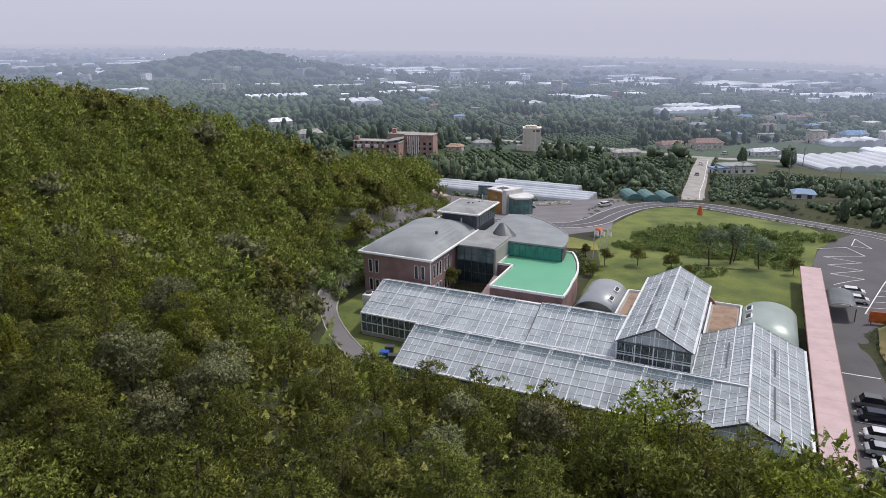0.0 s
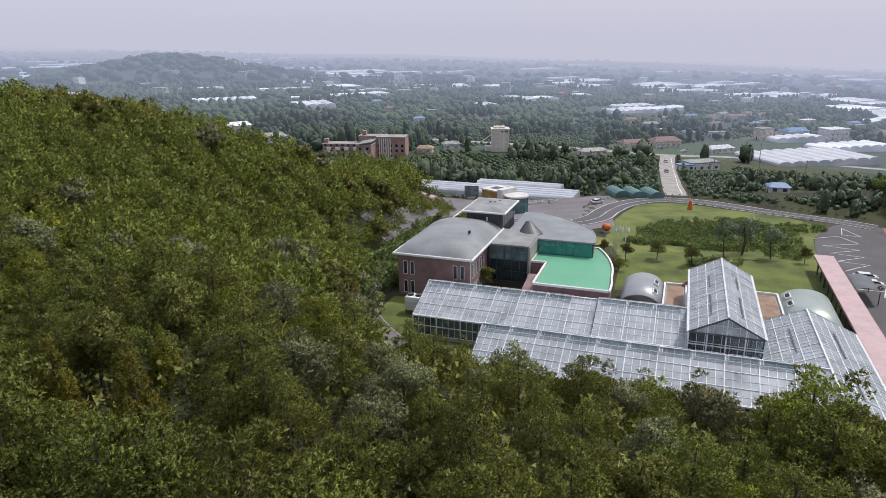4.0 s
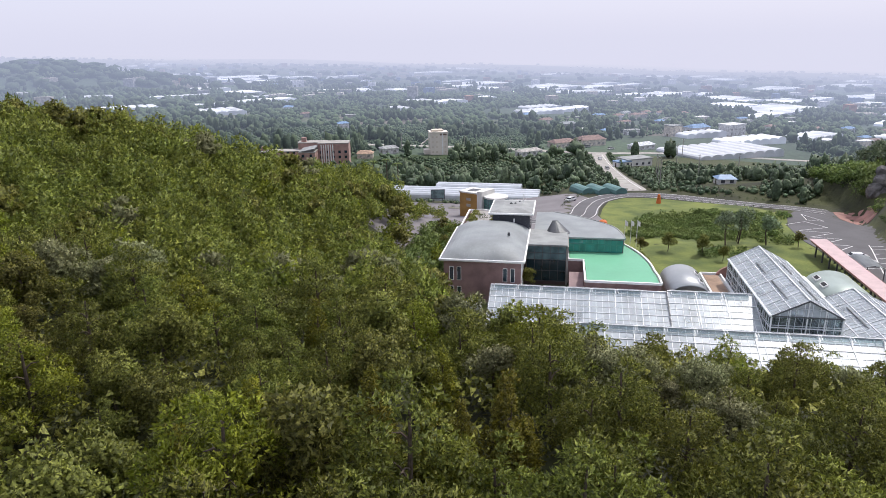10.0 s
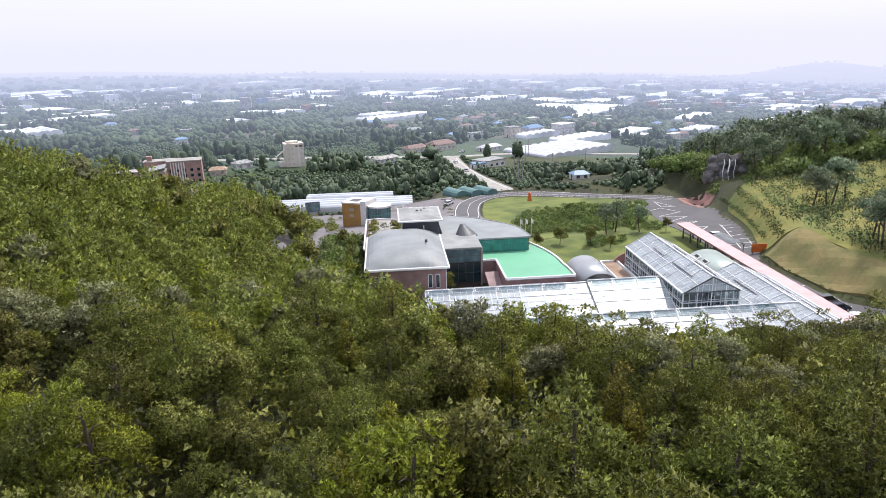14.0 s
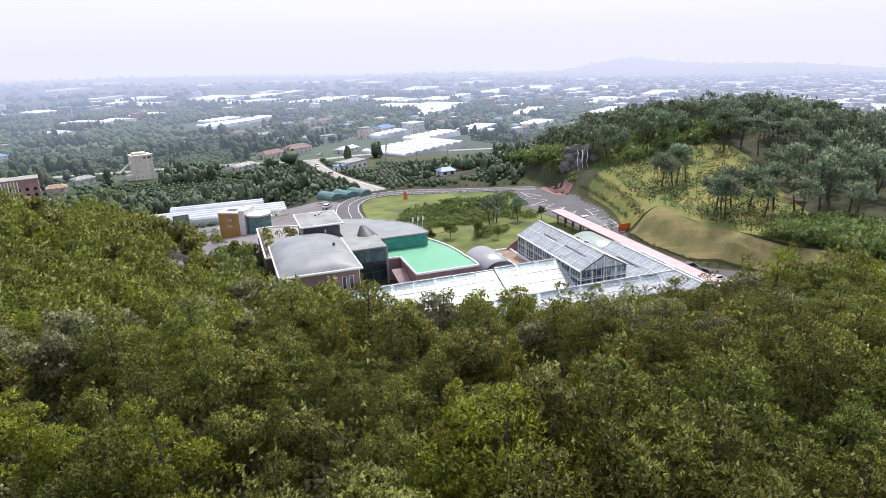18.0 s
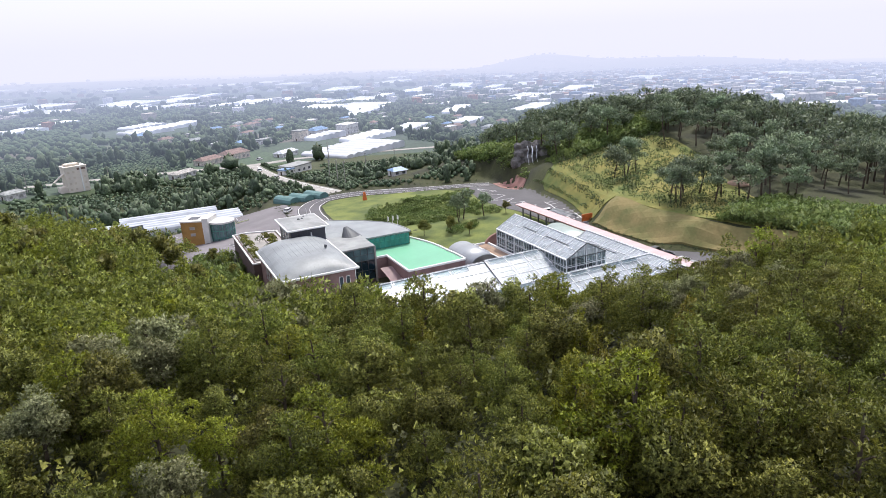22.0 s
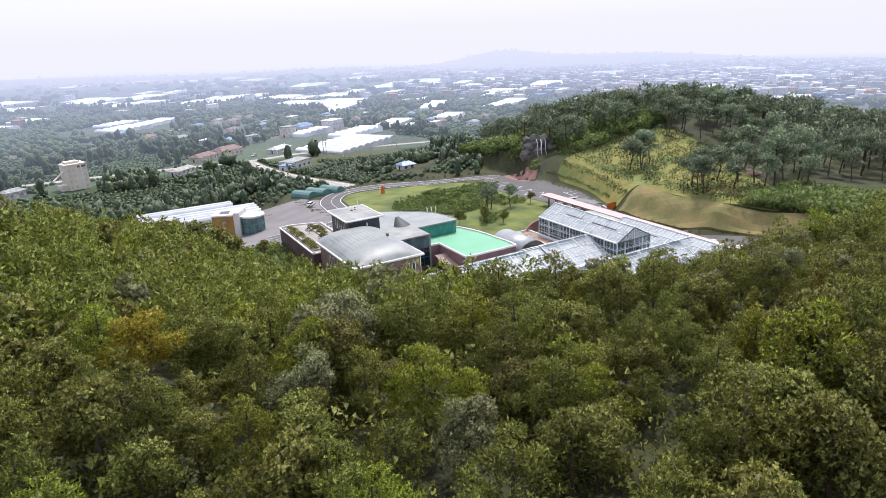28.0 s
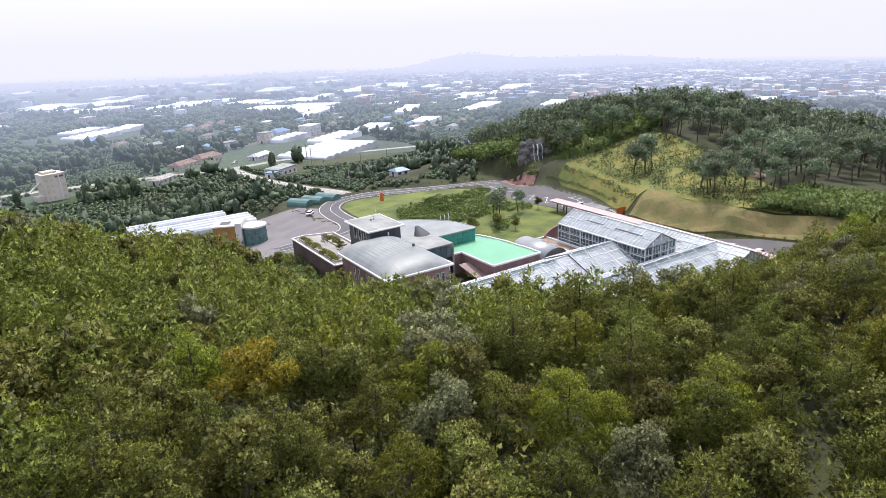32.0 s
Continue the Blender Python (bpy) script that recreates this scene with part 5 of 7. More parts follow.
hillp, singles = [], []
for i in range(-7, 29):
    for j in range(-8, 31):
        x, y = 70 + i * 7.1 + rng.uniform(-2.9, 2.9), 8 + j * 7.1 + rng.uniform(-2.9, 2.9)
        u, v = local(x, y)
        e = u - float(np.interp(v, LOT_V, LOT_E))
        if e < 9 or x > 262 or y > 215 or (v > 112 and u < 80 + (v - 112) * 0.5) or float(seg(x, y, 117, 145, 70, 100)) < 7:
            continue
        o = orchard_at(u, v, e)
        if v < 84 and -40 < v and 9 < e < 26 and not o:
            continue
        if v < 4 and 26 < e < 72 and rng.random() > 0.55:
            continue
        if o and rng.random() > 0.03:
            continue
        if e < 60 and v < 60 and rng.random() < 0.3:
            continue
        s = rng.uniform(1.25, 1.9)
        p = ("redpine", x, y, s, rng.uniform(0, 6.28))
        if e < 74 and v < 90 and len(singles) < 110:
            singles.append(p)
        else:
            hillp.append(p)
for (x, y, sz) in ((99.7, 105.8, 1.5), (103.5, 103.2, 1.6), (105.6, 101.3, 1.45), (98, 101.5, 1.3), (80.2, 81.6, 1.5), (77, 79, 1.35), (74.5, 77, 1.55), (84, 79.5, 1.6), (87.3, 76.4, 1.5), (81.4, 70.7, 1.4), (88, 71, 1.6), (90, 67, 1.5), (83.3, 63.5, 1.45), (92, 60, 1.6), (96, 57, 1.5), (90, 54, 1.4)):
    singles.append(("redpine", x, y, sz, x))
for p in singles:
    plant(*p, label="tall dark pine with bare trunk on the orchard hill", group="orchard hill pines")
woods("hill_woodland", hillp, "dark pine wood on the orchard hill", ("redpine",))
stems("hill_stems", hillp, "bare pine stems of the hill wood")

# ---- the plain: glasshouses, houses, fields ----
BUSY = [(48, 357, 14), (-25, 334, 25), (30, 255, 6), (117, 206, 8), (70, 218, 14), (134, 297, 14), (205, 335, 62), (245, 375, 45), (215, 590, 55), (140, 345, 26)]


def free(x, y, pad=0.0):
    return all((x - a) ** 2 + (y - b) ** 2 > (r + pad) ** 2 for a, b, r in BUSY)


def vault_mesh(name, w, l, wall, rise, material, n=6):
    """One tunnel span with side walls and closed ends, l long along y."""
    pr = [(-w / 2, 0), (-w / 2, wall)] + [(-w / 2 * math.cos(math.pi * i / n), wall + rise * math.sin(math.pi * i / n)) for i in range(1, n)] + [(w / 2, wall), (w / 2, 0)]
    k = len(pr)
    v = [(x, y, z) for y in (-l / 2, l / 2) for x, z in pr]
    f = [(i, i + 1, k + i + 1, k + i) for i in range(k - 1)] + [tuple(range(k))[::-1], tuple(range(k, 2 * k))]
    me = bpy.data.meshes.new(name)
    me.from_pydata(v, [], f)
    me.materials.append(material)
    return me


def tunnels(x, y, width, length, turn, label, span=7.0, wall=2.2, rise=1.5, material=None, name="vinyl_greenhouse", group="vinyl greenhouses"):
    """A block of joined tunnel spans, width across and length along, on the ground."""
    th = new(name)
    z = min(h(x + a, y + b) for a in (-width / 3, 0, width / 3) for b in (-length / 3, 0, length / 3)) - 0.2
    th.matrix_world = Matrix.Translation((x, y, z)) @ Matrix.Rotation(radians(turn), 4, "Z")
    n = max(1, round(width / span))
    # far blocks get the vinyl with haze painted in
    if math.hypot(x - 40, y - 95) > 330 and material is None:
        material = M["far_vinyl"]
    me = vault_mesh("span", width / n, length, wall, rise, material or M["vinyl"])
    for i in range(n):
        o = new("span", me)
        o.parent = th
        o.location = (-width / 2 + width / n * (i + 0.5), 0, 0)
    for k in range(7):
        a, b = (0, length * (k - 3) / 7) if length > width else (width * (k - 3) / 7, 0)
        c, sn = math.cos(radians(turn)), math.sin(radians(turn))
        BUSY.append((x + c * a - sn * b, y + sn * a + c * b, min(width, length) * 0.55 + 2))
    return tagged(th, label, "greenhouse", group=group)


# glasshouse block below the forecourt: stepped front
M["ribbed"] = mat("grey_white_film", (0.50, 0.53, 0.57), 0.4, var=0.1, scale=0.2, fine=1.0)
tunnels(20.9, 253.5, 14.0, 76, 62.2, "long ribbed white greenhouse block beside the forecourt", 3.5, 2.8, 1.7, M["ribbed"], name="ribbed_greenhouse")
tunnels(37.4, 256.6, 6.4, 34.4, 62.2, "shorter ribbed white greenhouse behind the long block", 3.2, 3.4, 1.7, M["ribbed"], name="ribbed_greenhouse")
for i, (dx, w) in enumerate(((0, 1), (5.2, 1), (10.6, 1.1))):
    tunnels(63.5 + dx, 219 - 0.4 * dx, 5.0, 9, 3, "dark green net tunnel beside the road", 5.0, 1.2, 1.7, M["vinylg"], "net_tunnel", "net tunnels")
tunnels(207, 327, 60, 36, 6, "large white vinyl greenhouse with scalloped roof", 7.5, 3.0, 1.6)
tunnels(262, 368, 46, 18, 7, "white vinyl greenhouse block with scalloped roof", 7.5, 3.0, 1.6)
tunnels(250, 402, 36, 13, 8, "white vinyl greenhouse block beside the village", 7.5, 3.0, 1.6)
for (x, y, w, l, a) in ((213, 592, 40, 26, 13), (236, 640, 40, 22, 14), (133, 720, 24, 34, 17), (87, 625, 16, 22, 16), (-73, 610, 34, 40, 15), (-157, 645, 60, 30, 16), (402, 907, 44, 40, 21), (330, 384, 40, 20, 17), (395, 373, 36, 18, 12)):
    tunnels(x, y, w, l, a, "white vinyl greenhouse on the plain", 8.0, 2.6, 1.4)
far_lot = random.Random(11)
FARW = [(456, 1070, 84, 60, 24), (540, 1080, 92, 60, 24), (453, 927, 42, 44, 21), (518, 852, 112, 46, 19), (570, 772, 40, 40, 17), (488, 662, 40, 46, 15), (501, 620, 100, 60, 12), (632, 730, 54, 50, 8), (578, 790, 52, 40, 8),
        (91, 917, 34, 44, 23), (157, 940, 28, 40, 23), (305, 990, 52, 44, 23), (-488, 943, 70, 60, 26), (-97, 940, 40, 40, 24), (-53, 870, 34, 50, 22), (885, 832, 90, 60, 1), (757, 525, 60, 40, 5)]
for k in range(64):
    az = radians(far_lot.uniform(-38, 98))
    r = far_lot.uniform(1000, 2700)
    FARW.append((40 + r * math.sin(az), 95 + r * math.cos(az), far_lot.uniform(50, 150), far_lot.uniform(30, 80), far_lot.uniform(10, 35)))
for k in range(56):
    az = radians(far_lot.uniform(-38, 92))
    r = far_lot.uniform(560, 1300)
    FARW.append((40 + r * math.sin(az), 95 + r * math.cos(az), far_lot.uniform(26, 80), far_lot.uniform(12, 26), far_lot.uniform(5, 30)))
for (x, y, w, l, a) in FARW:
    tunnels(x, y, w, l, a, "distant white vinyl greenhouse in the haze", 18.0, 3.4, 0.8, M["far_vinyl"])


HAZED = {}


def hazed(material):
    """The same paint with the haze glow mixed in, for a house far out on the plain."""
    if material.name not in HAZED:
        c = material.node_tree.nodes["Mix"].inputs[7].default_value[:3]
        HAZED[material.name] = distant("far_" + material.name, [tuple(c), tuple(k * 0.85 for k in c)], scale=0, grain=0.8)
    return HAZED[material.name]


def house(x, y, w, d, hgt, turn, wall, roof, label, gable=True, floors=1):
    th = new("house")
    pane = M["slate"]
    # far walls, roofs and panes get colours with haze painted in
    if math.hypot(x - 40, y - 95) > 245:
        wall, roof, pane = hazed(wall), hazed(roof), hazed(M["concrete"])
    th.matrix_world = Matrix.Translation((x, y, h(x, y) - 0.2)) @ Matrix.Rotation(radians(turn), 4, "Z")
    part("wall", box(bmesh.new(), -w / 2, w / 2, -d / 2, d / 2, 0, hgt), wall, th)
    bm = bmesh.new()
    o = 0.5
    if gable:
        rz = hgt + d * 0.22
        vs = [bm.verts.new(p) for p in ((-w / 2 - o, -d / 2 - o, hgt), (w / 2 + o, -d / 2 - o, hgt), (w / 2 + o, d / 2 + o, hgt), (-w / 2 - o, d / 2 + o, hgt), (-w / 2 + d * 0.22, 0, rz), (w / 2 - d * 0.22, 0, rz))]
        for f in ((0, 1, 5, 4), (2, 3, 4, 5), (1, 2, 5), (3, 0, 4), (3, 2, 1, 0)):
            bm.faces.new([vs[i] for i in f])
    else:
        box(bm, -w / 2 - 0.3, w / 2 + 0.3, -d / 2 - 0.3, d / 2 + 0.3, hgt, hgt + 0.5)
    part("roof", bm, roof, th)
    for fl in range(floors):
        z0 = 0.9 + fl * 3.0
        for i in range(max(2, int(w / 3.2))):
            px = -w / 2 + w * (i + 0.5) / max(2, int(w / 3.2))
            part("window", box(bmesh.new(), px - 0.7, px + 0.7, -d / 2 - 0.06, -d / 2 + 0.05, z0, z0 + 1.2), pane, th)
    part("door", box(bmesh.new(), -w / 2 - 0.06, -w / 2 + 0.05, -0.5, 0.5, 0, 2.1), M["bark"], th)
    BUSY.append((x, y, max(w, d) * 0.8))
    return tagged(th, label, "house", group="houses on the plain")


M["cream"] = mat("cream_render", (0.62, 0.55, 0.45), 0.8, var=0.08)
M["redtile"] = mat("red_roof_tile", (0.22, 0.15, 0.125), 0.8, var=0.15)
M["blueroof"] = mat("blue_metal_roof", (0.17, 0.27, 0.42), 0.5, var=0.1)
M["palewall"] = mat("pale_wall", (0.66, 0.65, 0.62), 0.8, var=0.08)
M["redbrick"] = mat("red_school_brick", (0.40, 0.255, 0.22), 0.85, var=0.12)
house(118.5, 212, 6.4, 5.6, 2.4, -20, M["palewall"], M["blueroof"], "small house with a bright blue metal roof")
house(134, 298, 15, 9, 3.6, 6, M["palewall"], M["roof2"], "flat-roofed pale roadside building", False, 1)
house(124.5, 294, 7, 5, 2.6, 6, M["palewall"], M["blueroof"], "low annexe with a light blue roof", False)
house(96, 343, 14, 6, 2.8, 15, M["palewall"], M["concrete"], "long low pale house beside the junction")
house(128, 368, 15, 8, 3.2, 10, M["cream"], M["redtile"], "low house with a red tile roof at the junction")
house(150, 374, 16, 10, 3.8, 4, M["cream"], M["redtile"], "cream house with a red tile roof")
house(172, 352, 15, 7, 2.8, 12, M["palewall"], M["vinyl"], "long white-roofed shed at the junction")
house(284, 412, 15, 11, 7.5, 8, M["palewall"], M["white"], "two-storey white house in the village", False, 2)
house(268, 430, 16, 10, 4, 8, M["palewall"], M["blueroof"], "village house with a blue roof")
house(232, 408, 9, 8, 7.5, 5, M["cream"], M["roof2"], "narrow cream house in the village", False, 2)
house(-75, 378, 13, 9, 3.6, 20, M["palewall"], M["concrete"], "white house at the edge of the fields")
house(-103, 427, 14, 9, 4, 20, M["palewall"], M["white"], "white farmhouse among trees")
house(22, 362, 9, 6, 3.0, 10, M["palewall"], M["roof2"], "grey-roofed house beside the white tower")
house(7, 350, 8, 6, 2.8, -15, M["cream"], M["soil"], "brown-roofed house near the brick school")
vill = random.Random(5)
WALLS = ("cream", "palewall", "palewall", "concrete")
ROOFS = (("redtile", "red tile"), ("blueroof", "blue metal"), ("roof2", "grey flat"), ("white", "white flat"), ("roof", "grey"), ("redtile", "orange tile"))
n_h = 0
while n_h < 40:
    az, r = radians(vill.uniform(-8, 78)), vill.uniform(330, 640)
    x, y = 40 + r * math.sin(az), 95 + r * math.cos(az)
    if vill.random() < 0.93 and not (170 < x < 420 and 330 < y < 560):
        continue
    if not free(x, y, 8):
        continue
    rk, rl = vill.choice(ROOFS)
    house(x, y, vill.uniform(7, 11), vill.uniform(5, 7), vill.uniform(2.8, 4.2), vill.uniform(-15, 30), M[vill.choice(WALLS)], M[rk], "small house with a %s roof on the plain" % rl, rk not in ("roof2", "white"))
    n_h += 1


M["tower"] = mat("cream_white_render", (0.70, 0.64, 0.56), 0.8, var=0.07, scale=0.2)


def white_tower():
    th = empty("tower_block", 48.5, 357, h(48, 357) - 0.3, radians(-8), True)
    part("wall", box(bmesh.new(), -4.8, 4.8, -4, 4, 0, 11.9), M["tower"], th)
    part("roof_parapet", box(bmesh.new(), -5.0, 5.0, -4.2, 4.2, 11.9, 12.5), M["tower"], th)
    part("roof_room", box(bmesh.new(), -3.5, 2.5, -2, 3, 12.5, 13.4), M["cream"], th)
    part("corner_pier", box(bmesh.new(), 1.6, 2.2, -4.35, -3.9, 0, 11.9), M["white"], th)
    part("brand_sign", box(bmesh.new(), 0.5, 4.2, -4.15, -4.0, 10.6, 11.5), M["redtile"], th)
    for i in range(4):
        for x in (-3.4, -1.2, 3.4):
            part("window", box(bmesh.new(), x - 0.45, x + 0.45, -4.06, -3.95, 1.2 + i * 2.7, 2.2 + i * 2.7), M["cream"], th)
    part("stair", bar(bmesh.new(), (-9.5, 0, 5.5), (-4.8, 0, 9.0), 1.6, 0.4), M["tower"], th)
    part("side_wing", box(bmesh.new(), -8, -4.8, -3, 2, 0, 3), M["tower"], th)
    tagged(th, "pale windowless tower block with roof sign", "building")


white_tower()


def school():
    th = empty("brick_complex", -25, 332, h(-25, 332) - 0.5, radians(-14), True)
    th.matrix_world = th.matrix_world @ Matrix.Diagonal((0.74, 0.74, 0.74, 1))
    tagged(th, "red brick institution with white canopies and grey roofs", "building")
    for k, (x0, x1, y0, y1, z1) in enumerate(((-30, -2, 4, 14, 9.5), (-2, 8, -12, 8, 11.0), (8, 28, 2, 14, 14.5), (-6, 12, 10, 20, 14.0))):
        w = part("brick_wall", box(bmesh.new(), x0, x1, y0, y1, -1, z1), M["redbrick"], th)
        part("roof_edge", box(bmesh.new(), x0 - 0.3, x1 + 0.3, y0 - 0.3, y1 + 0.3, z1, z1 + 0.5), M["concrete"], th)
        for j in range(3):
            m = int((x1 - x0) / 3.6)
            for i in range(m):
                x = x0 + (x1 - x0) * (i + 0.5) / m
                part("window", box(bmesh.new(), x - 0.8, x + 0.8, y0 - 0.1, y0 + 0.05, 1.5 + j * 3.4, 3.2 + j * 3.4), M["tealdark"], w)
    for i in range(4):
        part("white_canopy", box(bmesh.new(), -27 + i * 6.2, -24 + i * 6.2, 2.6, 4.2, 5.6, 7.6), M["white"], th)
    for i in range(6):
        part("white_fin", box(bmesh.new(), 10 + i * 1.5, 10.6 + i * 1.5, 1.4, 2.0, 1, 14), M["white"], th)
    part("slanted_roof", bar(bmesh.new(), (-2, -3, 11.6), (8, -3, 13.4), 18, 0.5), M["roof2"], th)
    part("roof_house", box(bmesh.new(), -4, -1, 12, 15, 14.5, 17.5), M["redbrick"], th)
    part("roof_house", box(bmesh.new(), -30, -27, 7, 10, 10, 12.6), M["redbrick"], th)


school()

# town in the haze, uncounted
tv, tf = [], []
tr = random.Random(21)
for k in range(4300):
    if k < 3700:
        az, r = radians(tr.gauss(80, 13)), 600 + 2000 * tr.random() ** 0.9
    else:
        az, r = radians(tr.uniform(-38, 105)), tr.uniform(640, 2300)
    x, y = 40 + r * math.sin(az), 95 + r * math.cos(az)
    if not free(x, y, 4):
        continue
    w, d, z1 = tr.uniform(7, 17), tr.uniform(7, 13), tr.choice((3.5, 4, 6, 7, 7, 10)) * (1.6 if tr.random() < 0.03 else 1)
    a, z, b = tr.uniform(-0.4, 0.6), h(x, y) - 1, len(tv)
    c, s = math.cos(a), math.sin(a)
    for zz in (0, z1 + 1):
        tv += [(x + c * p - s * q, y + s * p + c * q, z + zz) for p, q in ((-w / 2, -d / 2), (w / 2, -d / 2), (w / 2, d / 2), (-w / 2, d / 2))]
    tf += [(b + 4, b + 5, b + 6, b + 7)] + [(b + i, b + (i + 1) % 4, b + 4 + (i + 1) % 4, b + 4 + i) for i in range(4)]
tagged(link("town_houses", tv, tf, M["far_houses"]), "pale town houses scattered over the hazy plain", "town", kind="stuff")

# windbreaks, woods and orchards of the plain
def ball(level):
    bm = bmesh.new()
    bmesh.ops.create_icosphere(bm, subdivisions=level, radius=1.0)
    v = np.array([p.co[:] for p in bm.verts])
    f = np.array([[p.index for p in q.verts] for q in bm.faces])
    bm.free()
    return v, f


def lumpy(lobes, rough=0.3):
    """A crown of uneven lobes, as vertices and triangles."""
    vs, fs, n = [], [], 0
    for (cx, cy, cz, rx, ry, rz, level) in lobes:
        v, f = ball(level)
        d = 1 + NRNG.normal(scale=rough, size=(len(v), 1)).clip(-0.5, 0.6)
        vs.append(v * d * np.array([rx, ry, rz]) + np.array([cx, cy, cz]))
        fs.append(f + n)
        n += len(v)
    return np.concatenate(vs), np.concatenate(fs)


U = NRNG.uniform
M["far_orchard"] = distant("hazed_orchards", [(0.066, 0.105, 0.052), (0.078, 0.118, 0.056), (0.058, 0.094, 0.048), (0.086, 0.122, 0.06)], scale=0, grain=0.6)
CLUMP = [lumpy([(0, 0, 3.3, 1.9, 1.9, 3.1, 2), (U(0.8, 1.6), U(-1, 1), 2.2, 1.5, 1.5, 1.8, 1), (U(-1.5, -0.7), U(-1, 1), 2.6, 1.4, 1.4, 2.0, 1)], 0.22) for _ in range(5)]
CLUMP += [lumpy([(0, 0, 3.9, 1.5, 1.5, 4.0, 2), (U(-0.8, 0.8), U(-0.8, 0.8), 1.9, 1.7, 1.7, 1.8, 1)], 0.2) for _ in range(4)]
CLUMP += [lumpy([(0, 0, 2.6, 2.6, 2.6, 2.2, 2), (U(1, 2), U(-1, 1), 2.0, 1.8, 1.8, 1.6, 1), (U(-1, 1), U(1, 2), 2.2, 1.6, 1.6, 1.6, 1)], 0.2) for _ in range(4)]
SPRIG = [leaf_cloud(NRNG, [(0, 0, 3.4, 2.0, 2.0, 3.1)], 0.28, 0.6) for _ in range(5)]
BUSH = [lumpy([(0, 0, 0.8, 1.45, 1.35, 1.15, 1)], 0.2) for _ in range(6)]
BIG = [lumpy([(0, 0, 3, 7, 7, 4.5, 1)], 0.3) for _ in range(4)]


def solids(name, stock, pts, material, label):
    """Uncounted lumpy crowns joined into one object."""
    vs, fs, n = [], [], 0
    for (x, y, s, a) in pts:
        v, f = stock[int(abs(x * 3 + y * 7)) % len(stock)]
        c, sn = math.cos(a), math.sin(a)
        vs.append(np.stack([(v[:, 0] * c - v[:, 1] * sn) * s + x, (v[:, 0] * sn + v[:, 1] * c) * s + y, v[:, 2] * s + h(x, y)], 1))
        fs.append(f + n)
        n += len(v)
    if not vs:
        return
    vs, fs = np.concatenate(vs), np.concatenate(fs)
    me = bpy.data.meshes.new(name)
    me.vertices.add(len(vs))
    me.vertices.foreach_set("co", vs.reshape(-1).astype(np.float32))
    me.loops.add(len(fs) * 3)
    me.loops.foreach_set("vertex_index", fs.reshape(-1).astype(np.int32))
    me.polygons.add(len(fs))
    me.polygons.foreach_set("loop_start", np.arange(0, len(fs) * 3, 3, dtype=np.int32))
    me.polygons.foreach_set("use_smooth", np.ones(len(fs), dtype=bool))
    me.materials.append(material)
    me.update(calc_edges=True)
    tagged(new(name, me), label, "vegetation", kind="stuff")


def scatter(name, stock, pts, material, label):
    qs = []
    for (x, y, s, a) in pts:
        qs.append(moved(stock[int(abs(x * 3 + y)) % len(stock)], s, a, x, y, h(x, y)))
    if qs:
        tagged(new(name, cloud_mesh(name, np.concatenate(qs), material)), label, "vegetation", kind="stuff")


ROADS = [(83, 214, 136, 340), (-60, 420, 95, 362), (95, 362, 230, 300), (230, 300, 290, 262), (42, 178, 116, 163), (60, 205, 116, 163)]
fr = random.Random(33)


def plain_ok(x, y, pad=3.0):
    u, v = local(x, y)
    if v < 112 or (u < 60 and v < 132 and u > -75):
        if math.hypot(x - 40, y - 95) < 175:
            return False
    if math.hypot(x - 40, y - 95) < 185:
        if min(float(seg(x, y, *p, *q)) for p, q in zip(road_pts, road_pts[1:])) < 9 or (x < 66 and y < 240 - 0.2 * x):
            return False
    if not free(x, y, 1.5):
        return False
    if min(float(seg(x, y, *r)) for r in ROADS) < 5 + pad * 2.5:
        return False
    return not (x < -60 and y < 265)


trees_p, bush_p, big_p = [], [], []
BASE = radians(14)
spot = lambda az, r: (40 + r * math.sin(az), 95 + r * math.cos(az))


def clearing(x, y):
    """Open fields between the orchards: few, in blocks."""
    return noise.noise((x * 0.021, y * 0.021, 5.5)) > 0.48


# hedge lines and small woods in the fields' own directions
for k in range(760):
    az, r = radians(fr.uniform(-42, 102)), 205 + 900 * fr.random() ** 0.75
    cx, cy = spot(az, r)
    w, d = fr.uniform(24, 70), fr.uniform(24, 60)
    a = BASE + fr.choice((0, 0, 0.25, -0.3))
    c, s = math.cos(a), math.sin(a)
    step = 4.2 if r < 420 else 7.5
    for (p0, q0, p1, q1) in ((-w / 2, -d / 2, w / 2, -d / 2), (w / 2, -d / 2, w / 2, d / 2)):
        if fr.random() < 0.35:
            continue
        m = int(math.hypot(p1 - p0, q1 - q0) / step)
        tall = fr.uniform(0.45, 1.05)
        for i in range(m):
            p, q = p0 + (p1 - p0) * i / m + fr.uniform(-1, 1), q0 + (q1 - q0) * i / m + fr.uniform(-1, 1)
            x, y = cx + c * p - s * q, cy + s * p + c * q
            if plain_ok(x, y) and fr.random() < 0.85:
                trees_p.append((x, y, tall * fr.uniform(0.75, 1.25), fr.uniform(0, 6.28)))
    if fr.random() < 0.3:
        rx, ry = fr.uniform(8, 22), fr.uniform(6, 14)
        for i in range(int(rx * ry * 0.14)):
            b, q = fr.uniform(0, 6.28), math.sqrt(fr.random())
            x, y = cx + rx * q * math.cos(b), cy + ry * q * math.sin(b)
            if plain_ok(x, y):
                trees_p.append((x, y, fr.uniform(0.7, 1.35), b))
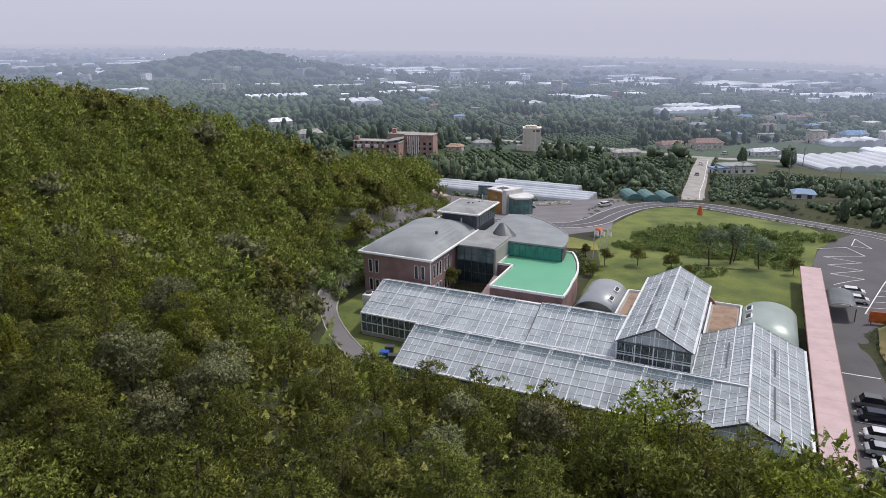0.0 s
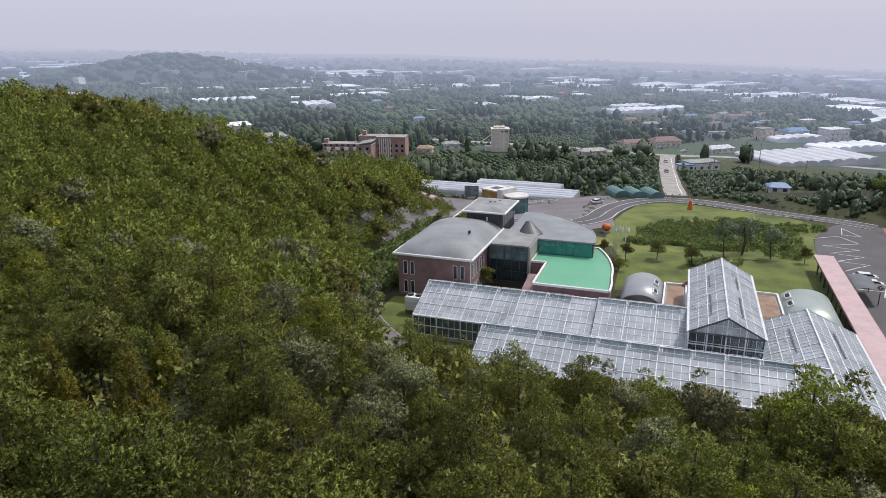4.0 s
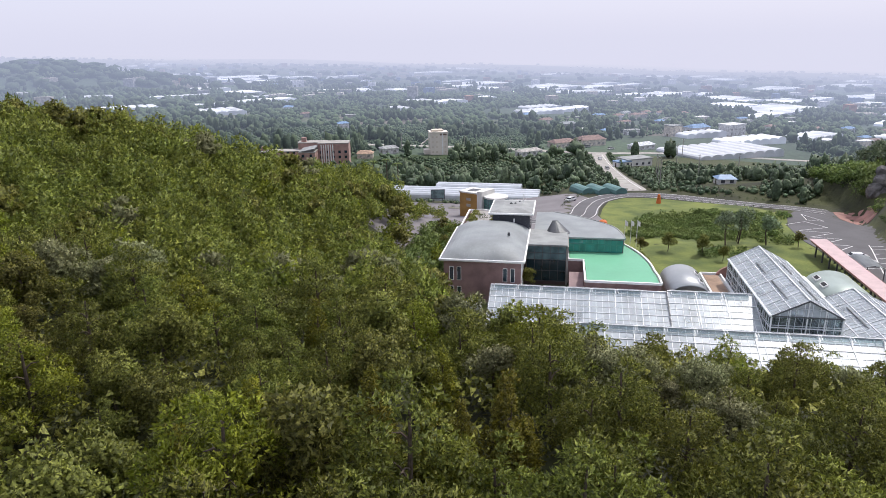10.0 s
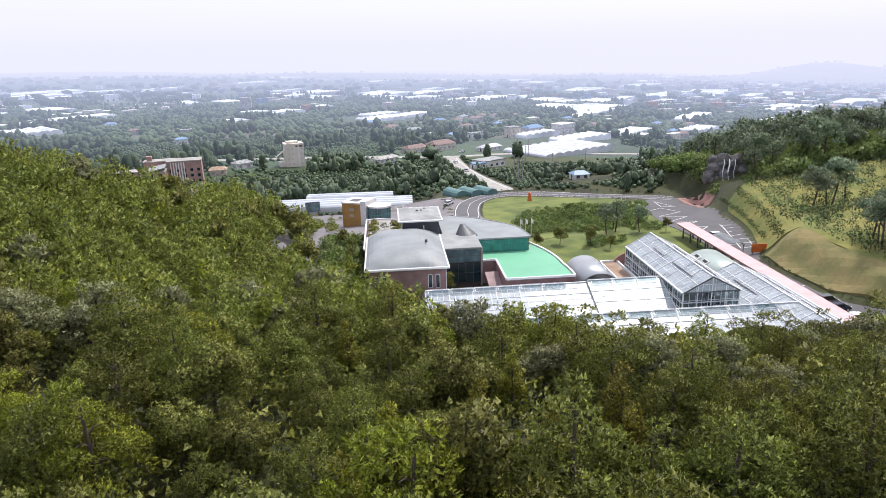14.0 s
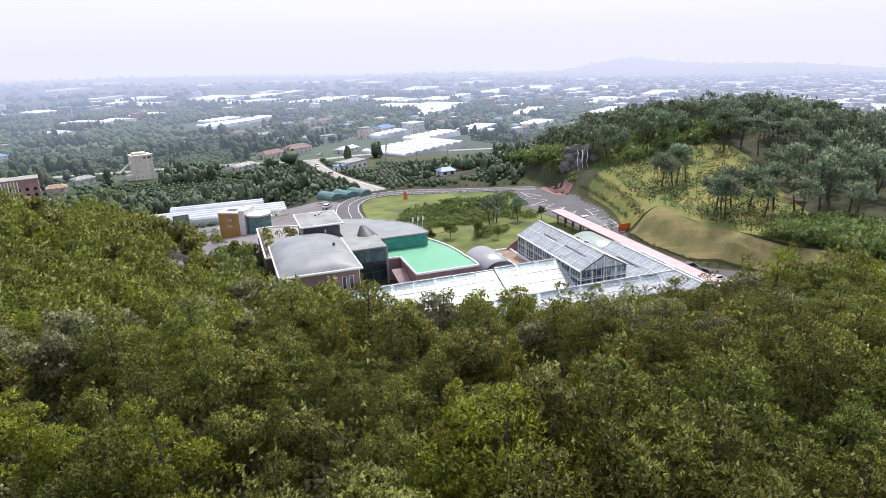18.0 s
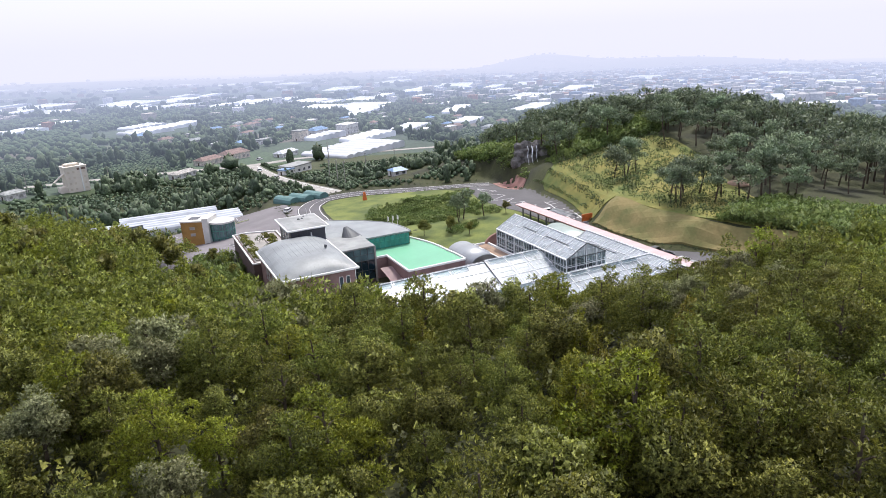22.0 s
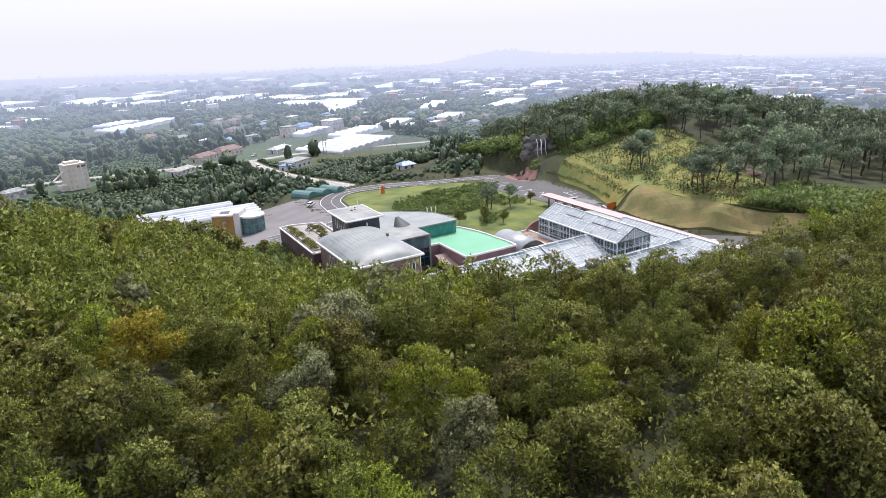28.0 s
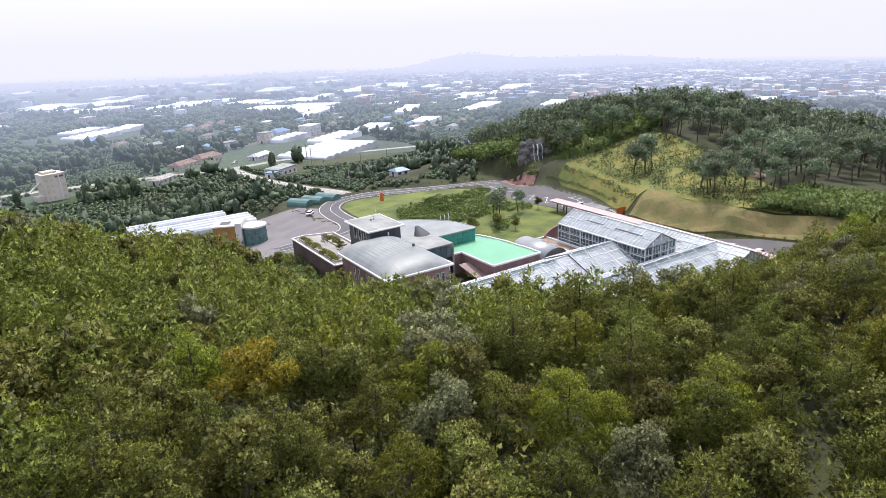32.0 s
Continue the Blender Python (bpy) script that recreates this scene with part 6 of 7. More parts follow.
# citrus orchards in rows over the nearer plain
for i in range(-110, 170):
    for j in range(-40, 150):
        p, q = i * 3.3, j * 2.9
        x, y = 40 + p * math.cos(BASE) - q * math.sin(BASE), 95 + p * math.sin(BASE) + q * math.cos(BASE)
        r = math.hypot(x - 40, y - 95)
        az = math.degrees(math.atan2(x - 40, y - 95))
        if not (118 < r < 400 and -40 < az < 98) or clearing(x, y) or i % 14 == 0 or j % 17 == 0:
            continue
        if plain_ok(x, y, 0):
            bush_p.append((x + fr.uniform(-0.4, 0.4), y + fr.uniform(-0.4, 0.4), fr.uniform(0.55, 0.95), fr.uniform(0, 6.28)))
# orchards farther out, in coarser clumps
for i in range(-110, 140):
    for j in range(-20, 120):
        p, q = i * 7.6, j * 7.2
        x, y = 40 + p * math.cos(BASE) - q * math.sin(BASE), 95 + p * math.sin(BASE) + q * math.cos(BASE)
        r = math.hypot(x - 40, y - 95)
        az = math.degrees(math.atan2(x - 40, y - 95))
        if 396 < r < 820 and -40 < az < 98 and not clearing(x, y) and fr.random() < 0.8 and free(x, y, 2):
            bush_p.append((x + fr.uniform(-2, 2), y + fr.uniform(-2, 2), fr.uniform(1.5, 2.6), fr.uniform(0, 6.28)))
# wooded hill on the skyline
for i in range(330):
    a, r = fr.uniform(0, 6.28), math.sqrt(-2 * math.log(max(1e-6, fr.random())))
    big_p.append((-330 + 100 * r * math.cos(a), 1030 + 85 * r * math.sin(a), fr.uniform(0.9, 1.5), a))
for i in range(40):
    t = i / 39
    for off in (-6.4, 6.4):
        trees_p.append((86 + 48 * t + off * 0.92, 220 + 116 * t - off * 0.38, fr.uniform(0.25, 0.5), t * 40))


def grove(n, x0, x1, y0, y1, lo, hi, line=None, wide=24):
    for k in range(n):
        x, y = fr.uniform(x0, x1), fr.uniform(y0, y1)
        if plain_ok(x, y) and (line is None or float(seg(x, y, *line)) < wide):
            trees_p.append((x, y, fr.uniform(lo, hi), fr.uniform(0, 6.28)))


# windbreak wood behind the ribbed greenhouses, trees round the school, the tower and the junction
grove(470, -30, 112, 232, 330, 0.65, 1.12, (-8, 292, 92, 244), 15)
grove(150, -60, 24, 272, 300, 0.7, 1.35)
grove(70, -70, 10, 345, 385, 0.8, 1.5)
grove(60, 58, 120, 325, 380, 0.5, 1.0)
grove(150, 130, 250, 290, 420, 0.5, 1.2)
grove(60, -110, -50, 300, 420, 0.6, 1.2)
grove(150, 110, 185, 176, 245, 0.35, 0.9)
for (x, y, s) in ((121, 336, 1.5), (124, 340, 1.3), (168, 318, 1.5), (172, 322, 1.35), (30, 352, 1.1), (60, 350, 1.0), (64, 356, 1.2)):
    trees_p.append((x, y, s, x))
far_of = lambda p: math.hypot(p[0] - 40, p[1] - 95) > 262
nearp = [p for p in trees_p if not far_of(p)]
solids("plain_trees", CLUMP, nearp, LEAF["far"], "windbreak trees and small woods on the plain")
scatter("tree_sprays", SPRIG, nearp, LEAF["far"], "ragged outer foliage of the windbreak trees")
mid_of = lambda p: math.hypot(p[0] - 40, p[1] - 95) < 420
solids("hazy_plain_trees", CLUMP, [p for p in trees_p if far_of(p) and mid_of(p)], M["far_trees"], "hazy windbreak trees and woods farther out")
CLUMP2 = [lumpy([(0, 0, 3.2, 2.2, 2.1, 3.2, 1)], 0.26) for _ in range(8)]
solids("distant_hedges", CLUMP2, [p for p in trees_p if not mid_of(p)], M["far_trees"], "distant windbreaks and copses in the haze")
solids("plain_orchards", BUSH, [p for p in bush_p if not far_of(p)], LEAF["far"], "rows of low dark citrus bushes on the plain")
BUSHN = [leaf_cloud(NRNG, [(0, 0, 0.85, 1.6, 1.6, 1.2)], 2.6, 0.30) for _ in range(5)]
scatter("orchard_leaves", BUSHN, [p for p in bush_p if math.hypot(p[0] - 40, p[1] - 95) < 250], LEAF["far"], "leafy outer growth of the citrus rows")
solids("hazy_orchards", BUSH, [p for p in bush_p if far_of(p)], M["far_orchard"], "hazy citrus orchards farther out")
for k in range(5600):
    az, r = radians(fr.uniform(-44, 104)), 560 + 2800 * fr.random() ** 1.3
    x, y = spot(az, r)
    if noise.noise((x * 0.006, y * 0.006, 2)) < 0.0 + 0.1 * fr.random():
        continue
    if free(x, y, 6):
        sc = fr.uniform(0.6, 1.3) * (0.7 if r < 1000 else 1)
        big_p.append((x, y, sc, fr.uniform(0, 6.28)))
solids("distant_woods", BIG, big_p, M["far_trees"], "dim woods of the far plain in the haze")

# ---- planting of the site ----
M["lawn"] = mat("lawn_grass", (0.150, 0.176, 0.038), 0.95, var=0.28, scale=0.13, fine=2.0, bump=0.6, col2=(0.062, 0.088, 0.02), fdist=0.08)
M["dry_grass"] = mat("orchard_grass", (0.235, 0.215, 0.055), 0.95, var=0.2, scale=0.12, fine=1.8, bump=0.5, col2=(0.12, 0.15, 0.035), fdist=0.08)
M["straw"] = mat("bare_grass_slope", (0.225, 0.18, 0.072), 0.95, var=0.2, scale=0.18, fine=1.6, bump=0.5, col2=(0.135, 0.135, 0.045), fdist=0.08)


def edge_uv(e, v):
    return at(float(np.interp(v, LOT_V, LOT_E)) + e, v)


sheet("lawn", W((15, 27), (56, 27), (55.6, 62), (58, 84), (64, 98)) + [(100, 177), (90, 189), (80, 200), (71, 203.4), (63, 199), (54, 187), (47, 176)] + W((9, 64), (14.5, 46)), M["lawn"], 0.04, 3.0, "bright green lawn hollow inside the road bend", "lawn")
sheet("greenhouse_lawn", W((-24.5, -20), (-0.8, -20), (-0.8, -5), (-14.8, -5), (-14.8, 11), (-24.5, 11)), M["lawn"], 0.03, 3.0, "strip of lawn beside the greenhouses", "lawn")
sheet("orchard_meadow", [edge_uv(e, v) for e, v in ((8.5, -8), (8.5, 8), (8.5, 24), (8.5, 31), (0.8, 33), (0.8, 48), (0.8, 60), (0.8, 72), (2, 77), (26, 77), (48, 74), (52, 66), (51, 50), (44, 30), (34, 8), (24, -8))], M["dry_grass"], 0.3, 2.6, "yellow-green orchard meadow on the hill", "meadow")
sheet("cut_slope", [edge_uv(e, v) for e, v in ((0.6, -34), (0.6, -20), (0.6, -6), (0.6, 8), (0.6, 20), (0.6, 30), (8.3, 30), (8.3, 16), (8.3, 0), (9, -18), (10, -34))], M["straw"], 0.5, 1.6, "bare straw-coloured cut slope", "slope")
sheet("red_plaza", W((81, 92), (85, 94), (87, 104), (83, 110), (79, 109), (78, 101)), M["paver"], 0.11, 3.0, "red paved plaza below the waterfall", "paving")
sheet("garden_path", W((12, 56), (9.5, 64), (3, 66), (-6, 64), (-12, 62), (-12, 56), (0, 54)), M["dry_grass"], 0.07, 3.0, "sandy grass forecourt of the building", "ground")

SHRUBS = []
for i in range(5):
    q = leaf_cloud(NRNG, [(0, 0, 0.75, 0.75, 0.75, 0.7), (0.3, 0.2, 0.9, 0.5, 0.5, 0.5)], 17, 0.12)
    SHRUBS.append(cloud_mesh("foliage", q, LEAF["citrus"]))
STEM = trunk_mesh(NRNG, 1.3, 0.05, 2)


def shrub(x, y, s, label, group, name="shrub", lift=None):
    t = new(name)
    z = h(x, y) if lift is None else lift
    t.matrix_world = Matrix.LocRotScale((x, y, z), Euler((0, 0, x * 3)), Vector((s, s, s)))
    for n, me in (("stem", STEM), ("foliage", SHRUBS[int(abs(x * 11 + y * 5)) % 5])):
        o = new(n, me)
        o.parent = t
    return tagged(t, label, "shrub" if name == "shrub" else "tree", group=group)


pr = random.Random(8)
# young orchard trees in rows up the hill
k = 0
for i in range(18):
    for j in range(14):
        v = -3 + i * 4.5 + pr.uniform(-0.35, 0.35)
        e = (10.5 if v < 33 else 4.0) + j * 3.5 + pr.uniform(-0.4, 0.4)
        if e > min(49.0, 26 + 0.55 * v) or v > 74 or k >= 290 or pr.random() < 0.05:
            continue
        x, y = edge_uv(e, v)
        shrub(x, y, pr.uniform(1.5, 2.15), "small dark young citrus tree in an orchard row", "orchard trees", "young_tree")
        k += 1
# clipped shrubs along the car park's edge and the road
for v in np.arange(-34, 33, 2.3):
    x, y = edge_uv(0.7, float(v))
    shrub(x, y, pr.uniform(0.55, 0.75), "small clipped shrub along the car park kerb", "kerb shrubs")
for v in np.arange(40, 84, 1.9):
    x, y = edge_uv(1.6, float(v))
    shrub(x, y, pr.uniform(0.7, 1.3), "dark shrub along the car park", "car park shrubs")
for (x, y) in smooth_line([(103, 171), (94, 182.5), (82, 197.5)], 2.6):
    shrub(x, y, 0.6, "low planter shrub along the road bend", "road planters")
for (x, y) in smooth_line([(120, 172), (110, 183), (100, 195), (88, 211), (72, 216), (55, 208), (44, 195)], 2.4):
    shrub(x, y, pr.uniform(0.5, 0.9), "low shrub along the outer road edge", "outer road shrubs")
# thickets on the lawn and below the orchard
thick = []
for (cx, cy, rx, ry, n) in ((46, 149, 7, 2.6, 60), (60, 153, 12, 6, 190), (66, 168, 10, 6, 90), (76, 163, 8, 4, 90), (92, 160, 7, 4, 80), (28, 136, 3.5, 7, 40), (62, 160, 15, 9, 120), (52, 129, 6, 3, 40), (72, 137, 5, 7, 60), (80, 150, 4, 6, 50)):
    for i in range(n):
        a, r = pr.uniform(0, 6.28), math.sqrt(pr.random())
        thick.append((cx + rx * r * math.cos(a), cy + ry * r * math.sin(a), pr.uniform(0.3, 0.75), a))
for i in range(900):
    a, r = pr.uniform(0, 6.28), math.sqrt(pr.random())
    x, y = 70 + 24 * r * math.cos(a), 156 + 16 * r * math.sin(a)
    if min(float(seg(x, y, *p, *q)) for p, q in zip(road_pts, road_pts[1:])) > 7 and local(x, y)[0] < 54:
        thick.append((x, y, pr.uniform(0.3, 0.7) * (1.5 if noise.noise((x * 0.12, y * 0.12, 1.0)) > 0.1 else 0.8), a))
for i in range(760):
    e, v = pr.uniform(9, 30), pr.uniform(-36, 0)
    x, y = edge_uv(e, v)
    thick.append((x, y, pr.uniform(0.8, 1.9), e))
for i in range(500):
    e, v = pr.uniform(22, 66), pr.uniform(-50, -18)
    x, y = edge_uv(e, v)
    thick.append((x, y, pr.uniform(0.8, 2.0), e))
for i in range(2300):
    x, y = pr.uniform(98, 180), pr.uniform(112, 200)
    u, v = local(x, y)
    e = u - float(np.interp(v, LOT_V, LOT_E))
    if e > 2.5 and float(seg(x, y, 125.5, 149, 103, 131)) > 3.4 and math.hypot(x - 128.5, y - 151.5) > 6.5 and v > 75:
        thick.append((x, y, pr.uniform(0.9, 2.4) * (1.0 if float(seg(x, y, 125.5, 149, 103, 131)) > 8 else 0.45), v))
for i in range(160):
    u, v = pr.uniform(-36, -25.5), pr.uniform(4, 60)
    x, y = at(u, v)
    thick.append((x, y, pr.uniform(0.8, 1.7), v))
for i in range(260):
    u, v = pr.uniform(58, 76), pr.uniform(-60, -36)
    x, y = at(u, v)
    thick.append((x, y, pr.uniform(1.0, 2.4), v))
BUSH2 = [leaf_cloud(NRNG, [(0, 0, 0.9, 1.25, 1.25, 1.0), (0.6, 0.3, 1.2, 0.8, 0.8, 0.8)], 5.0, 0.26, 0.4, 1, 0.9) for _ in range(4)]
UNDER = [leaf_cloud(NRNG, [(0, 0, 0.9, 1.7, 1.7, 1.0)], 3.4, 0.15, 0.4, 1, 0.9) for _ in range(4)]
under = [(p[2] + pr.uniform(-2.6, 2.6), p[3] + pr.uniform(-2.6, 2.6), pr.uniform(1.0, 2.2), p[5]) for p in wood_pts[:900] for _ in range(3)]
scatter("undergrowth", UNDER, [p for p in under if wood_mask(p[0], p[1])], LEAF["oak"], "leafy undergrowth filling the gaps of the wood")
scatter("thicket", BUSH2, thick, LEAF["shrub"], "dense green bushes and undergrowth")
for (x, y, s) in ((56.2, 133.5, 1.15), (61.9, 136, 1.3), (66, 131.5, 1.1), (64, 139, 0.9)):
    plant("redpine", x, y, s, x, "wide-crowned garden pine with leaning bare trunk on the lawn", "lawn pines")
for (x, y, s, kd) in ((41, 134, 0.7, "oak"), (46.5, 129, 0.75, "oak"), (34, 134.5, 0.62, "oak"), (31, 140, 0.5, "oak"), (30, 128, 0.5, "pine"), (71, 127, 0.6, "oak"), (1.0, 121.5, 0.72, "oak"), (48, 124, 0.55, "oak")):
    plant(kd, x, y, s, x, "rounded garden tree beside the building", "garden trees")
for (x, y, s) in ((-2, 276, 1.3), (3, 273, 1.4), (7, 270, 1.25)):
    t = new("palm_tree")
    t.matrix_world = Matrix.Translation((x, y, h(x, y)))
    bm = bmesh.new()
    tube(bm, [(0, 0, 0), (0.1, 0, 5 * s), (0, 0.1, 9 * s)], [0.28, 0.2, 0.17], 7)
    part("trunk", bm, M["bark"], t)
    for i in range(14):
        a = i * 0.449
        bm = bmesh.new()
        tip = 9 * s
        pts = [(math.cos(a) * r, math.sin(a) * r, tip + z) for r, z in ((0, 0), (0.9, 0.5), (1.7, 0.35), (2.3, -0.4))]
        for p, q in zip(pts, pts[1:]):
            bar(bm, p, q, 0.5, 0.04)
        part("frond", bm, LEAF["shrub"], t)
    tagged(t, "tall palm with a bare trunk beside the greenhouse block", "palm", group="palms")


# ---- roof garden, court and yard things ----
for (u0, u1, v0, v1) in ((-24.6, -22.8, 36, 58), (-19.5, -17, 46, 56)):
    hd = [(u0 + (u1 - u0) * pr.random(), v0 + (v1 - v0) * pr.random()) for _ in range(int((u1 - u0) * (v1 - v0) * 2))]
    qs = []
    for (u, v) in hd:
        x, y = at(u, v)
        qs.append(moved(BUSH2[int(u * 7) % 4], 0.42, u, x, y, 5.6))
    bed = empty("roof_garden_bed", (u0 + u1) / 2, (v0 + v1) / 2, 5.66)
    part("planter", box(bmesh.new(), (u0 - u1) / 2, (u1 - u0) / 2, (v0 - v1) / 2, (v1 - v0) / 2, 0, 0.35, 0.04), M["concrete"], bed)
    f = new("hedge", cloud_mesh("hedge", np.concatenate(qs), LEAF["oak"]))
    f.parent = bed
    f.matrix_parent_inverse = bed.matrix_world.inverted()
    tagged(bed, "clipped hedge in a roof garden planter", "planter", group="roof garden")
for (u, v, s) in ((-20.5, 42, 0.9), (-21.0, 50, 1.0)):
    x, y = at(u, v)
    shrub(x, y, s * 1.3, "small round tree on the roof garden", "roof garden", lift=5.66)


def cooling_unit(u, v):
    th = empty("cooling_unit", u, v, hu(u, v))
    part("casing", box(bmesh.new(), -1.5, 1.5, -1.1, 1.1, 0.9, 3.4, 0.08), M["white"], th)
    for x in (-0.75, 0.75):
        bm = bmesh.new()
        bmesh.ops.create_cone(bm, cap_ends=True, segments=16, radius1=0.6, radius2=0.55, depth=0.3)
        bmesh.ops.translate(bm, vec=(x, 0, 3.55), verts=bm.verts)
        part("fan_guard", bm, M["alu_dark"], th)
    for x in (-1.3, 1.3):
        for y in (-0.9, 0.9):
            part("leg", bar(bmesh.new(), (x, y, 0), (x, y, 1), 0.12), M["alu_dark"], th)
    part("louvre", box(bmesh.new(), -1.3, 1.3, -1.14, -1.08, 1.2, 2.6), M["alu"], th)
    tagged(th, "white rooftop-style cooling unit on steel legs", "machine")


cooling_unit(-17.6, 4.5)


def bin_blue(u, v, m, label):
    th = empty("waste_bin", u, v, hu(u, v), GRID + 0.3)
    bm = bmesh.new()
    box(bm, -0.7, 0.7, -0.5, 0.5, 0.1, 1.1, 0.06)
    for p in bm.verts:
        if p.co.z < 0.5:
            p.co.x *= 0.85
            p.co.y *= 0.85
    part("tub", bm, m, th)
    part("lid", box(bmesh.new(), -0.75, 0.75, -0.55, 0.55, 1.1, 1.22, 0.04), m, th)
    for x in (-0.5, 0.5):
        part("wheel", box(bmesh.new(), x - 0.06, x + 0.06, 0.42, 0.6, 0, 0.2, 0.03), M["rubber"], th)
    tagged(th, label, "bin", group="bins")


bin_blue(-6.2, -10.8, M["blue"], "bright blue plastic waste bin on the lawn")
bin_blue(-4.4, -11.2, M["slate"], "dark waste bin beside the greenhouse")
bin_blue(-6.4, -8.8, M["alu_dark"], "dark green barrel-like bin on the lawn")


# ---- cars ----
def car_meshes():
    bm = bmesh.new()
    prof = [(-2.2, 0.35), (-2.22, 0.8), (-1.9, 0.98), (-0.9, 1.04), (0.95, 1.06), (1.9, 0.95), (2.2, 0.75), (2.2, 0.35)]
    n = len(prof)
    L = [bm.verts.new((x, -0.86, z)) for x, z in prof]
    R = [bm.verts.new((x, 0.86, z)) for x, z in prof]
    bm.faces.new(L), bm.faces.new(R[::-1])
    for i in range(n):
        bm.faces.new((L[i], R[i], R[(i + 1) % n], L[(i + 1) % n]))
    bmesh.ops.recalc_face_normals(bm, faces=bm.faces)
    bmesh.ops.bevel(bm, geom=bm.edges[:], offset=0.07, segments=2, affect="EDGES")
    return bm


def cabin_bm(z0, z1, k0, k1, w0, w1):
    bm = bmesh.new()
    a = [bm.verts.new(p) for p in ((-k0, -w0, z0), (k0 * 0.85, -w0, z0), (k0 * 0.85, w0, z0), (-k0, w0, z0))]
    b = [bm.verts.new(p) for p in ((-k1, -w1, z1), (k1 * 0.6, -w1, z1), (k1 * 0.6, w1, z1), (-k1, w1, z1))]
    bm.faces.new(b), bm.faces.new(a[::-1])
    for i in range(4):
        bm.faces.new((a[i], a[(i + 1) % 4], b[(i + 1) % 4], b[i]))
    return bm


def car(x, y, turn, paint, label, suv=False):
    th = new("car")
    th.matrix_world = Matrix.Translation((x, y, h(x, y) + 0.07)) @ Matrix.Rotation(turn, 4, "Z")
    part("body", car_meshes(), paint, th)
    top = 1.75 if suv else 1.45
    part("cabin_glass", cabin_bm(1.0, top - 0.05, 1.75, 1.3, 0.8, 0.64), M["carglass"], th)
    bm = bmesh.new()
    box(bm, -1.32, 0.8, -0.66, 0.66, top - 0.06, top + 0.02, 0.03)
    part("roof", bm, paint, th)
    for sx in (-1.35, 1.35):
        for sy in (-0.8, 0.8):
            bm = bmesh.new()
            bmesh.ops.create_cone(bm, cap_ends=True, segments=16, radius1=0.32, radius2=0.32, depth=0.2)
            bmesh.ops.rotate(bm, cent=(0, 0, 0), matrix=Matrix.Rotation(math.pi / 2, 3, "X"), verts=bm.verts)
            bmesh.ops.translate(bm, vec=(sx, sy, 0.32), verts=bm.verts)
            wh = part("wheel", bm, M["rubber"], th)
            bm = bmesh.new()
            bmesh.ops.create_cone(bm, cap_ends=True, segments=10, radius1=0.2, radius2=0.18, depth=0.22)
            bmesh.ops.rotate(bm, cent=(0, 0, 0), matrix=Matrix.Rotation(math.pi / 2, 3, "X"), verts=bm.verts)
            bmesh.ops.translate(bm, vec=(sx, sy, 0.32), verts=bm.verts)
            part("rim", bm, M["alu"], wh)
    for sy in (-0.6, 0.6):
        part("headlight", box(bmesh.new(), 2.1, 2.2, sy - 0.2, sy + 0.2, 0.68, 0.82), M["white"], th)
        part("tail_light", box(bmesh.new(), -2.24, -2.16, sy - 0.2, sy + 0.2, 0.72, 0.86), M["redtile"], th)
    tagged(th, label, "car", group="parked cars")


def paint(name, c):
    return mat(name, c, 0.22, 0.1, var=0.03, bump=0, spec=0.7)


P_W, P_S, P_D, P_N = paint("white_car_paint", (0.72, 0.72, 0.72)), paint("silver_car_paint", (0.4, 0.41, 0.42)), paint("grey_car_paint", (0.12, 0.125, 0.13)), paint("navy_car_paint", (0.02, 0.025, 0.045))
for (u, v, p, lab, suv) in ((61.6, 47.6, P_W, "white saloon parked in a marked bay", False), (61.8, 43.4, P_W, "white saloon parked beside the shelter", False), (60.3, 3.0, P_D, "dark grey estate car in the car park", True), (60.3, -0.4, P_N, "dark navy saloon in the car park", False),
                            (60.4, -5.2, P_W, "white hatchback in the car park", False), (60.2, -8.6, P_S, "silver saloon in the car park", False), (60.6, -12.2, P_W, "white car at the end of the row", True), (60.4, -16.0, P_D, "dark car behind the trees", False)):
    x, y = at(u, v)
    car(x, y, GRID + 0.05, p, lab, suv)
for (x, y, a, p, lab) in ((51, 203, 0.4, P_W, "white van-like car on the forecourt"), (28, 213, 0.2, P_D, "dark car beside the visitor building"), (126, 318, 1.2, P_W, "white car on the straight road"), (112, 286, 1.2, P_S, "silver car on the straight road"), (152, 352, 0.3, P_W, "white car at the junction"), (142, 362, 0.2, P_S, "silver car at the junction")):
    car(x, y, a, p, lab)
for (u, v) in ((-28.6, 40), (-28.6, 44), (-28.8, 48), (-29, 52)):
    x, y = at(u, v)
    car(x, y, GRID + 0.1, P_W if v < 45 else P_S, "pale car parked beside the garden wing")


# ---- road paint ----
def stripe(pts, w=0.16, name="road_marking", label="white painted bay line", lift=0.1):
    o = ribbon(name, pts, w, M["line"], lift, 2.0, 0.02, "structure", label, "marking")
    return o


